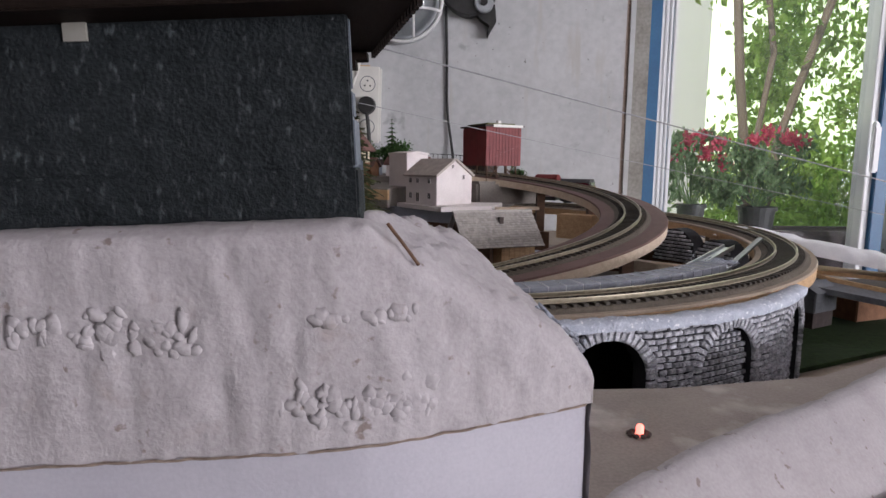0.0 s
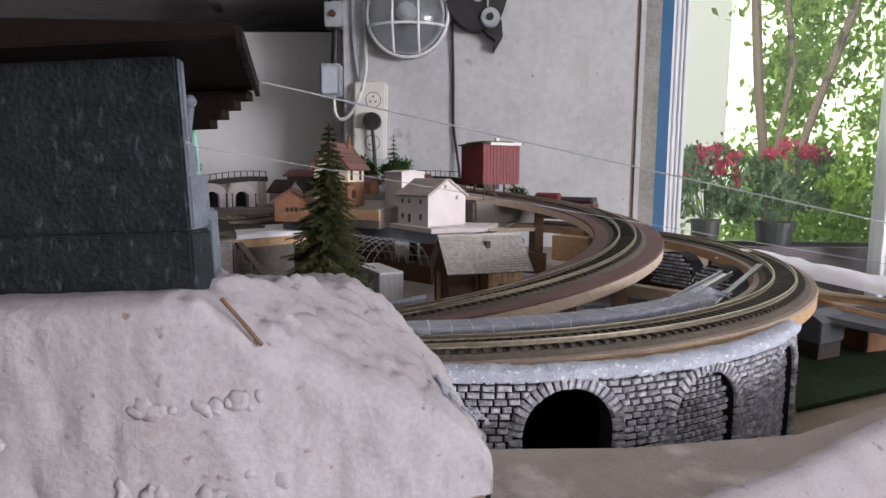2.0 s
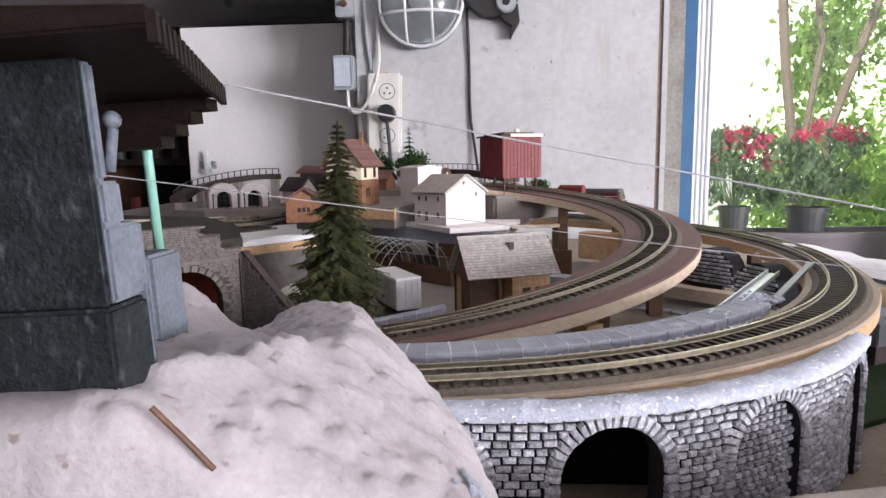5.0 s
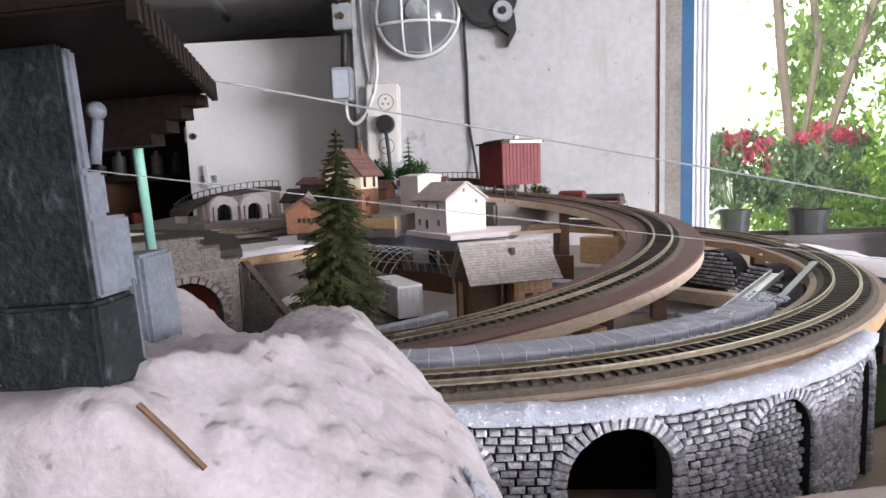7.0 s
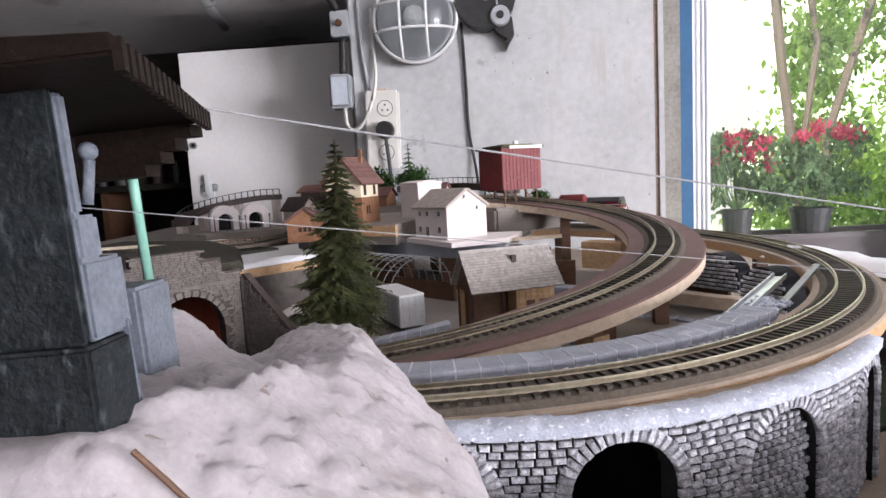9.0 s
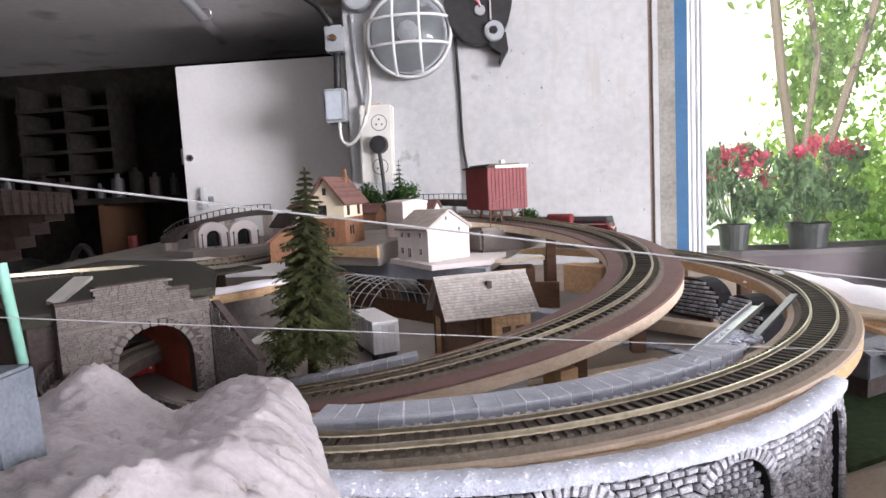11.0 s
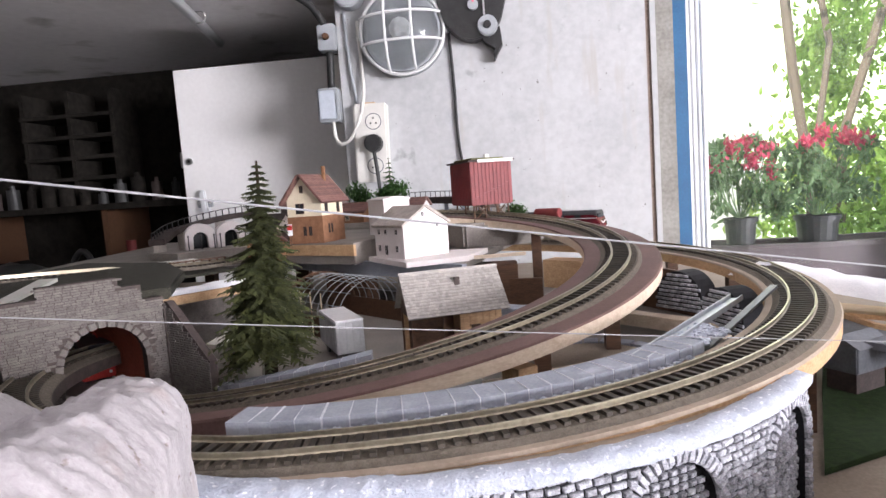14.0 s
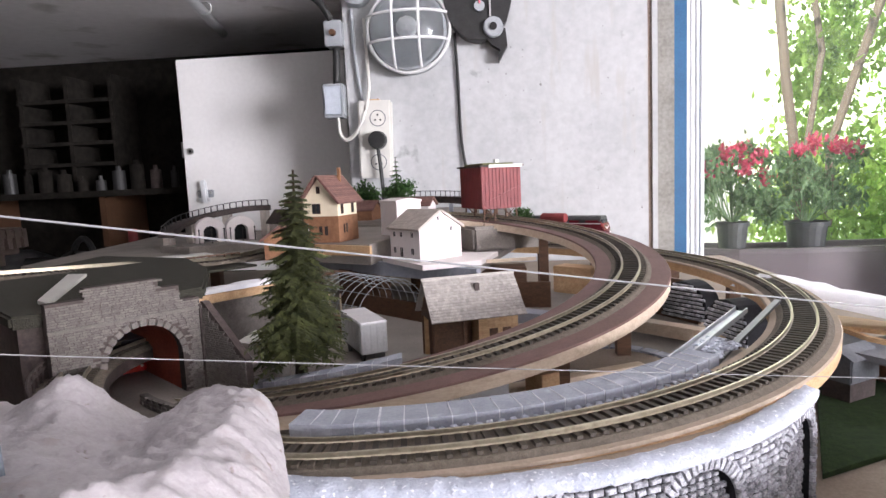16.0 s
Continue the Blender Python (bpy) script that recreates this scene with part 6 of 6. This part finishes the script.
prism(bm, [(-LH, 0.010), (LH, 0.010), (LH + 0.002, 0.020), (LH - 0.003, 0.030), (LH - 0.006, 0.0365), (-LH + 0.006, 0.0365), (-LH + 0.003, 0.030), (-LH - 0.002, 0.020)], 0.029, Matrix(((1, 0, 0, 0), (0, 0, 1, -0.0145), (0, 1, 0, 0), (0, 0, 0, 1))))
part("body", bm, M_LOCO, loco, "crimson body", 0.0022)
bm = B()
prism(bm, [(-0.0135, 0.0300), (0.0135, 0.0300), (0.0140, 0.0355), (0.0105, 0.0405), (-0.0105, 0.0405), (-0.0140, 0.0355)], 2 * LH - 0.008, Matrix(((0, 0, 1, -LH + 0.004), (1, 0, 0, 0), (0, 1, 0, 0), (0, 0, 0, 1))))
part("roof", bm, M_LOCODK, loco, "dark grey roof", 0.0008)
for s in (-1, 1):
    box_part("trim_line", (-LH + 0.003, LH - 0.003, s * 0.0145 - 0.0003, s * 0.0145 + 0.0003, 0.0290, 0.0300), M_SILVER, loco, "silver line")
    box_part("skirt_line", (-LH + 0.001, LH - 0.001, s * 0.0145 - 0.0003, s * 0.0145 + 0.0003, 0.0110, 0.0118), M_SILVER, loco, "silver line")
    for k in range(5):
        box_part("side_window", (-0.056 + k * 0.026, -0.046 + k * 0.026, s * 0.01455 - 0.0004, s * 0.01455 + 0.0004, 0.0305, 0.0345), M_PANE, loco)
    for k in (-0.035, 0.035):
        box_part("grille", (k - 0.006, k + 0.006, s * 0.01455 - 0.0004, s * 0.01455 + 0.0004, 0.020, 0.027), M_SILVER, loco)
for e in (-1, 1):
    box_part("windscreen", (e * (LH - 0.0035) - 0.001, e * (LH - 0.0035) + 0.001, -0.010, 0.010, 0.0300, 0.0355), M_PANE, loco, m=None)
    for s in (-1, 1):
        bm = B()
        cy(bm, 0.0016, -0.0012, 0.0012, None, 12, pose(e * (LH + 0.0010), s * 0.0095, 0.016, 0, 90, 0))
        part("headlight", bm, M_SILVER, loco)
        box_part("nose_stripe", (-0.0004, 0.0004, -0.0006, 0.0076, -0.0008, 0.0008), M_SILVER, loco, m=Matrix.Translation((e * (LH + 0.0008), 0, 0.0215)) @ Matrix.Rotation(math.pi if s < 0 else 0, 4, "Z") @ Matrix.Rotation(radians(28), 4, "X"))
        box_part("buffer", (e * LH - 0.002 + e * 0.003, e * LH + 0.002 + e * 0.003, s * 0.009 - 0.0015, s * 0.009 + 0.0015, 0.008, 0.011), M_BLACK, loco)
    box_part("bogie", (e * 0.052 - 0.022, e * 0.052 + 0.022, -0.011, 0.011, 0.003, 0.010), M_BLACK, loco, "", 0.0008)
    wheelset(loco, (e * 0.052 - 0.013, e * 0.052 + 0.013), 0.0052, 0.0085)
box_part("fuel_tank", (-0.022, 0.022, -0.011, 0.011, 0.004, 0.011), M_BLACK, loco, "", 0.001)

railcar = thing("railcar", "red and cream model railcar standing inside the tunnel", "model railcar", on_path(INNER, 1) @ Matrix.Translation((-0.040, 0, 0)))
RH = 0.045
box_part("lower_body", (-RH, RH, -0.014, 0.014, 0.008, 0.021), M_RCRED, railcar, "red lower body", 0.0012)
box_part("upper_body", (-RH, RH, -0.0138, 0.0138, 0.021, 0.035), M_RCCREAM, railcar, "cream upper body", 0.0012)
box_part("roof", (-RH - 0.001, RH + 0.001, -0.0142, 0.0142, 0.035, 0.0385), M_LOCODK, railcar, "grey roof", 0.0014)
for s in (-1, 1):
    for k in range(6):
        box_part("side_window", (-0.040 + k * 0.0135, -0.030 + k * 0.0135, s * 0.0138 - 0.0004, s * 0.0138 + 0.0004, 0.0235, 0.0325), M_PANE, railcar)
    for k in (-0.008, 0.0, 0.008):
        box_part("end_window", (s * RH - 0.0005, s * RH + 0.0005, k - 0.003, k + 0.003, 0.0235, 0.0325), M_PANE, railcar)
    for k in (-0.009, 0.009):
        bm = B()
        cy(bm, 0.0013, -0.0006, 0.0006, None, 10, pose(s * (RH + 0.0002), k, 0.013, 0, 90, 0))
        part("headlight", bm, M_SILVER, railcar)
    wheelset(railcar, (s * 0.028,), 0.005, 0.0085)
bm = B()
for x in (-0.010, 0.010):
    tube(bm, [(x, -0.008, 0.0385), (-x * 0.9, -0.006, 0.047)], 0.0006, 5)
    tube(bm, [(x, 0.008, 0.0385), (-x * 0.9, 0.006, 0.047)], 0.0006, 5)
part("pantograph", bm, M_RCRED, railcar, "red roof pantograph")
box_part("underframe", (-RH + 0.003, RH - 0.003, -0.010, 0.010, 0.004, 0.008), M_BLACK, railcar)

# ---- on the back wall ----
lamp = thing("bulkhead_lamp", "round glass bulkhead lamp behind a white wire guard, unlit", "wall lamp", pose(-0.1005, 1.573, 1.3725, 90, 0, 0))
bm = B()
cy(bm, 0.098, 0, 0.026, 0.100, 40)
part("base", bm, M_GREYPL, lamp, "grey base ring", 0.002)
bm = B()
cy(bm, 0.094, 0.022, 0.034, 0.090, 40)
cy(bm, 0.070, 0.020, 0.028, 0.070, 40)
part("reflector", bm, M_GREYPL, lamp, "grey inner ring")
bm = B()
bmesh.ops.create_uvsphere(bm, u_segments=40, v_segments=20, radius=0.085)
bmesh.ops.delete(bm, geom=[v for v in bm.verts if v.co.z < -0.002], context="VERTS")
for v in bm.verts:
    v.co.z = v.co.z * 0.62 + 0.032
part("glass_dome", bm, M_LAMPGLASS, lamp, "clear ribbed glass dome", smooth=True)
bm = B()
cy(bm, 0.020, 0.02, 0.045, 0.016, 20)
ball(bm, (0, 0, 0.055), 0.024, 2)
part("bulb", bm, M_PVC, lamp, "white bulb")
bm = B()
tube(bm, [(0.097 * math.cos(a), 0.097 * math.sin(a), 0.034) for a in [k * math.tau / 40 for k in range(41)]], 0.0042, 8)
part("guard_ring", bm, M_WIRE, lamp, "white guard ring")
for off in (-0.030, 0.030):
    for axis in (0, 1):
        bm = B()
        half = math.sqrt(0.097**2 - off**2)
        pth = []
        for k in range(15):
            u = -half + 2 * half * k / 14
            zz = 0.034 + 0.064 * max(0.0, 1 - (u * u + off * off) / 0.0105) ** 0.5
            pth.append((off, u, zz) if axis == 0 else (u, off, zz))
        tube(bm, pth, 0.0032, 8)
        part("guard_wire", bm, M_WIRE, lamp, "white guard wire")
for s in (-1, 1):
    bm = B()
    cy(bm, 0.010, 0.0, 0.008, None, 16, pose(s * 0.105, 0, 0))
    part("fixing_lug", bm, M_WIRE, lamp)

jb = thing("junction_box", "round grey-white junction box with a conduit", "junction box", pose(-0.222, 1.573, 1.473, 90))
bm = B()
cy(bm, 0.036, 0, 0.036, 0.034, 28)
part("cover", bm, M_GREYPL, jb, "round cover", 0.003)
box_part("conduit", (0.034, 0.125, -0.010, 0.010, 0.004, 0.020), M_GREYPL, jb, "flat conduit", 0.002)
box_part("conduit_riser", (0.112, 0.132, 0.010, 0.30, 0.003, 0.022), M_GREYPL, jb, "flat riser conduit", 0.002)

mo = thing("black_motor_housing", "broken black plastic motor housing hung on the wall", "motor housing", pose(0.063, 1.573, 1.425, 90))
bm = B()
pts = [(0.078 * math.cos(a) * (1 + 0.05 * math.sin(5 * a)), 0.085 * math.sin(a) * (1 + 0.05 * math.cos(4 * a))) for a in [k * math.tau / 36 for k in range(36)]]
prism(bm, pts, 0.040)
part("shell", bm, M_BLACK, mo, "black cracked shell", 0.004)
bm = B()
prism(bm, [(0.010, -0.070), (0.062, -0.060), (0.066, -0.10), (0.055, -0.118), (0.046, -0.135), (0.044, -0.122), (0.050, -0.108), (0.028, -0.095)], 0.03)
part("broken_lip", bm, M_BLACK, mo, "jagged lower lip", 0.001)
bm = B()
cy(bm, 0.024, 0.036, 0.052, 0.022, 24, pose(0.034, -0.060, 0))
part("hub", bm, M_GREYPL, mo, "grey hub", 0.002)
bm = B()
cy(bm, 0.009, 0.05, 0.058, 0.008, 16, pose(0.034, -0.060, 0))
part("hub_pin", bm, M_BLACK, mo)
bm = B()
cy(bm, 0.012, 0.038, 0.048, 0.012, 16, pose(0.004, -0.012, 0))
part("terminal", bm, M_GREYPL, mo)
for k in (-1, 1):
    bm = B()
    tube(bm, smooth_path([(-0.03 + k * 0.004, 0.075, 0.044), (-0.022 + k * 0.003, 0.03, 0.05), (0.0, 0.008 + k * 0.003, 0.052), (0.006, -0.010, 0.05)], 0.006), 0.0018, 6)
    part("lead", bm, M_PETAL if k < 0 else M_PVC, mo, "thin lead")
box_part("rod", (0.026, 0.030, -0.035, 0.10, 0.041, 0.045), M_CHROME, mo)

so = thing("socket_strip", "ivory triple socket strip with a black plug", "socket", pose(-0.1945, 1.573, 1.128, 90, 1.5, 0))
box_part("housing", (-0.041, 0.041, -0.095, 0.090, 0, 0.028), M_PLASTIC, so, "ivory housing", 0.005)
for y in (0.047, -0.005, -0.057):
    # Dark grey ring paints the shadow round the edge of the well.
    bm = B()
    cy(bm, 0.0195, 0.0270, 0.0287, 0.0195, 28, pose(0.008, y, 0))
    rim = part("socket_rim", bm, M_GREYDK, so, "rim coloured dark for the well's shadow")
    bm = B()
    cy(bm, 0.0175, 0.0282, 0.0290, 0.0175, 28, pose(0.008, y, 0))
    part("socket_well", bm, M_PLASTIC, rim)
    for dx, dy in ((-0.0065, -0.004), (0.0065, -0.004), (0.0, 0.008)):
        bm = B()
        cy(bm, 0.0024, 0.0286, 0.0294, 0.0024, 12, pose(0.008 + dx, y + dy, 0))
        part("pin_hole", bm, M_BLACK, rim)
box_part("brass_screw_plate", (-0.02, 0.012, 0.088, 0.093, 0.006, 0.02), M_WOOD, so)
pl = thing("power_plug", "black round power plug with a cord hanging down", "plug", pose(-0.1865, 1.543, 1.1225, 90))
bm = B()
cy(bm, 0.0225, 0.001, 0.024, 0.0205, 24)
part("plug_body", bm, M_BLACK, pl, "", 0.002)
bm = B()
tube(bm, smooth_path([(0, -0.010, 0.016), (0.004, -0.045, 0.018), (0.007, -0.10, 0.014), (0.008, -0.16, 0.010)], 0.01), 0.0045, 8)
part("cord", bm, M_BLACK, pl)

sw = thing("switch_box", "grey surface switch box with black tubing on the wall corner", "switch box", pose(-0.291, 1.590, 1.222, 90))
box_part("housing", (-0.026, 0.026, -0.040, 0.040, -0.005, 0.045), M_GREYPL, sw, "grey housing", 0.004)
box_part("cover", (-0.021, 0.021, -0.034, 0.034, 0.045, 0.048), M_PALE, sw, "paler cover", 0.002)
us = thing("upper_switch", "grey rotary switch box on the wall corner", "switch", pose(-0.283, 1.590, 1.380, 90))
box_part("housing", (-0.022, 0.022, -0.030, 0.030, -0.005, 0.040), M_GREYPL, us, "", 0.003)
bm = B()
cy(bm, 0.008, 0.04, 0.05, 0.007, 16)
part("knob", bm, M_DKWOOD, us, "brown knob")
for name, pts, r, m_, lb in (
    ("black_tube", [(-0.283, 1.56, 1.262), (-0.280, 1.56, 1.32), (-0.279, 1.56, 1.352)], 0.009, M_BLACK, "black tube between the switch boxes"),
    ("black_hose", [(-0.285, 1.55, 1.41), (-0.31, 1.54, 1.45), (-0.345, 1.53, 1.478), (-0.335, 1.53, 1.492), (-0.29, 1.55, 1.488), (-0.25, 1.56, 1.482)], 0.0085, M_BLACK, "thick black hose curving to the junction box"),
    ("white_cable", [(-0.283, 1.555, 1.182), (-0.280, 1.555, 1.14), (-0.262, 1.555, 1.128), (-0.235, 1.55, 1.15), (-0.212, 1.545, 1.20), (-0.204, 1.555, 1.25), (-0.206, 1.562, 1.30), (-0.210, 1.566, 1.42)], 0.0042, M_PLASTIC, "ivory cable looping to the socket strip"),
    ("grey_cable", [(-0.224, 1.565, 1.22), (-0.236, 1.567, 1.32), (-0.240, 1.567, 1.44)], 0.0042, M_GREYPL, "grey cable down to the socket strip"),
    ("black_cable", [(0.006, 1.565, 1.365), (0.010, 1.567, 1.25), (0.012, 1.567, 1.12), (0.022, 1.562, 1.04), (0.03, 1.55, 0.98)], 0.0034, M_BLACK, "thin black cable hanging from the lamp"),
):
    bm = B()
    tube(bm, smooth_path(pts, 0.012), r, 8)
    solo(name, bm, m_, lb, "cable", smooth=True)

# ---- the recess on the left ----
dr = thing("door_1", "open white flush door panel with a small lock", "door", kind="structure")
box_part("leaf", (-0.815, -0.295, 1.820, 1.850, 0.30, 1.398), M_DOOR, dr, "white painted leaf", 0.002)
bm = B()
cy(bm, 0.0095, 0, 0.006, None, 20, pose(-0.792, 1.820, 1.136, 90))
part("lock_ring", bm, M_CHROME, dr, "steel lock ring")
bm = B()
cy(bm, 0.0045, 0.005, 0.0075, None, 12, pose(-0.792, 1.820, 1.136, 90))
part("keyhole", bm, M_BLACK, dr)
box_part("latch", (-0.823, -0.815, 1.826, 1.844, 1.12, 1.165), M_CHROME, dr, "steel latch plate")
pp = thing("ceiling_pipe", "white painted pipe clipped under the ceiling", "pipe")
bm = B()
tube(bm, [(-0.52, 0.95, 1.483), (-0.575, 1.30, 1.483), (-0.70, 1.90, 1.483)], 0.013, 12)
part("pipe", bm, M_PVC, pp, smooth=True)
bm = B()
tube(bm, [(-0.635 + 0.016 * math.cos(a), 1.65, 1.485 + 0.016 * math.sin(a)) for a in [k * math.tau / 16 for k in range(17)]], 0.0025, 6)
part("clip", bm, M_CHROME, pp)

# Shelf, rack and bench colours carry the shade of the recess.
shelf = thing("wall_shelf", "long dark shelf board crowded with tools", "shelf")
box_part("board", (-1.9, -0.80, 1.95, 2.2, 1.015, 1.035), M_SHADE, shelf, "worn board, coloured near-black for shade", 0.002)
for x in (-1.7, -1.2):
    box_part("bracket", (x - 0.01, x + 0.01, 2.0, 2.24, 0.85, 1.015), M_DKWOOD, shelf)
rack = thing("tool_rack", "rack with several thin shelves, coloured near-black for shade", "rack")
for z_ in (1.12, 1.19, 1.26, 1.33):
    box_part("shelf", (-1.50, -1.17, 2.05, 2.2, z_, z_ + 0.012), M_SHADE, rack)
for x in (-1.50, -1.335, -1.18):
    box_part("upright", (x, x + 0.014, 2.06, 2.2, 1.035, 1.42), M_SHADE, rack)
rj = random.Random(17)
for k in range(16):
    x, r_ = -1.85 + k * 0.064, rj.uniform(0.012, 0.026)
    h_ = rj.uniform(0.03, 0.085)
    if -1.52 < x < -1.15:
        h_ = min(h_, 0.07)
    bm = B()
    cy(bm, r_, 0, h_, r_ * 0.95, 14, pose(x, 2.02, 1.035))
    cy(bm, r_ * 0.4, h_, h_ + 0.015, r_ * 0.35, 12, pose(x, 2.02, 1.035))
    solo("shelf_jar", bm, rj.choice((M_SHADE, M_SHADE, M_DKROOF, M_BLACK, M_BLACK)), "small dusty jar in shade on the shelf", "jar", group="jars on the shelf", bevel=0.001)
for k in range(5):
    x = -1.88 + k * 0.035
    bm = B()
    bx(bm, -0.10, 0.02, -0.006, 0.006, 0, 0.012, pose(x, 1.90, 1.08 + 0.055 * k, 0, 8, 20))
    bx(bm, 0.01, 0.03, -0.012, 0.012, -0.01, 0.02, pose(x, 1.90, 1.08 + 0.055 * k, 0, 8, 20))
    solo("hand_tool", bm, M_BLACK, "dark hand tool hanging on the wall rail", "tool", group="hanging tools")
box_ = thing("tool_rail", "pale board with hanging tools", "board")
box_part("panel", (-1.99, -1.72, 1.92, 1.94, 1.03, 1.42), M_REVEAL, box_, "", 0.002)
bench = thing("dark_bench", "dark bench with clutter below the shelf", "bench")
box_part("top", (-1.9, -0.62, 1.35, 2.0, 0.74, 0.78), M_SHADE, bench, "worn bench top, coloured near-black for shade", 0.003)
for x in (-1.8, -0.7):
    box_part("leg", (x - 0.03, x + 0.03, 1.45, 1.51, 0, 0.74), M_DKWOOD, bench)
    box_part("leg", (x - 0.03, x + 0.03, 1.85, 1.91, 0, 0.74), M_DKWOOD, bench)
bm = B()
for k in range(5):
    ball(bm, (-1.30 + k * 0.09, 1.62, 0.80 + 0.02 * (k % 2)), 0.10 - 0.008 * k, 2, 0.8, 0.3)
solo("dark_bag", bm, M_BLACK, "lumpy black bag lying on the bench", "bag", smooth=True)
bm = B()
cy(bm, 0.035, 0, 0.09, 0.03, 18, pose(-0.86, 1.60, 0.78))
cy(bm, 0.05, 0.09, 0.105, 0.03, 18, pose(-0.86, 1.60, 0.78))
cy(bm, 0.012, 0.105, 0.15, 0.012, 12, pose(-0.86, 1.60, 0.78))
solo("red_oil_can", bm, M_RED, "dull red oil can on the bench", "oil can", bevel=0.001)
bm = B()
tube(bm, smooth_path([(-1.02, 1.6, 0.79), (-1.03, 1.6, 0.87), (-1.0, 1.6, 0.91), (-0.975, 1.6, 0.88), (-0.985, 1.6, 0.84)], 0.01), 0.008, 8)
solo("black_clamp", bm, M_BLACK, "black curved clamp standing on the bench", "clamp", smooth=True)

# railing along the outer track's near side, in front of the portal
rl_ = thing("track_railing", "dark low railing along the track edge", "railing")
rp = []
for i in range(20, 66, 2):
    d = (OUTER[i + 1] - OUTER[i - 1]).normalized()
    p = OUTER[i] + Vector((d.y, -d.x, 0)) * 0.021
    rp.append(p)
    box_part("post", (p.x - 0.0009, p.x + 0.0009, p.y - 0.0009, p.y + 0.0009, p.z - 0.006, p.z + 0.009), M_DKROOF, rl_)
for up in (0.003, 0.008):
    bm = B()
    sweep(bm, [p + Vector((0, 0, up)) for p in rp], [(-0.0006, 0), (0.0006, 0), (0.0006, 0.0014), (-0.0006, 0.0014)])
    part("bar", bm, M_DKROOF, rl_)

# siding over the tunnel towards the town
side = smooth_path([(-0.44, 0.66, 0.9465), (-0.36, 0.76, 0.9400), (-0.30, 0.86, 0.9300), (-0.27, 0.97, 0.9285), (-0.28, 1.10, 0.9285)], 0.0075)
sd = thing("siding_track", "dark model siding with brass-coloured rails", "model track")
for s_ in (-1, 1):
    bm = B()
    c = s_ * 0.0083
    sweep(bm, side, [(c - 0.0006, -0.001), (c + 0.0006, -0.001), (c + 0.0006, 0.0015), (c - 0.0006, 0.0015)])
    part("rail", bm, M_RAIL, sd)
bm = B()
for i in range(1, len(side) - 1):
    d = side[i + 1] - side[i - 1]
    bx(bm, -0.0142, 0.0142, -0.0014, 0.0014, -0.0035, -0.0011, Matrix.Translation(side[i]) @ Matrix.Rotation(math.atan2(d.y, d.x) - math.pi / 2, 4, "Z"))
tagged(part("far_ties", bm, M_TIE, sd), kind="stuff")
bm = B()
sweep(bm, side, [(-0.019, -0.007), (0.019, -0.007), (0.017, -0.0030), (-0.017, -0.0030)])
part("trackbed", bm, M_BALLAST, sd)

# low stone wall carrying the climbing track
iw = thing("low_stone_wall", "low grey stone wall under the climbing track", "model wall")
rr = random.Random(14)
bm = B()
sweep(bm, [Vector((p.x, p.y, 0.0)) for p in INNER[16:50]], [(0.026, 0.858), (0.031, 0.858), (0.031, 0.8665), (0.026, 0.8665)])
part("core", bm, M_PORTAL, iw)
bm = B()
for i in range(16, 49):
    d = INNER[i + 1] - INNER[i]
    for j in range(3):
        m = Matrix.Translation((INNER[i].x, INNER[i].y, 0.8595 + j * 0.0028)) @ Matrix.Rotation(math.atan2(d.y, d.x), 4, "Z")
        o = rr.uniform(0, 0.003)
        bx(bm, o, o + 0.0055, -0.0322, -0.0300, 0, 0.0023, m)
tagged(part("wall_stones", bm, M_PORTAL, iw), kind="stuff")
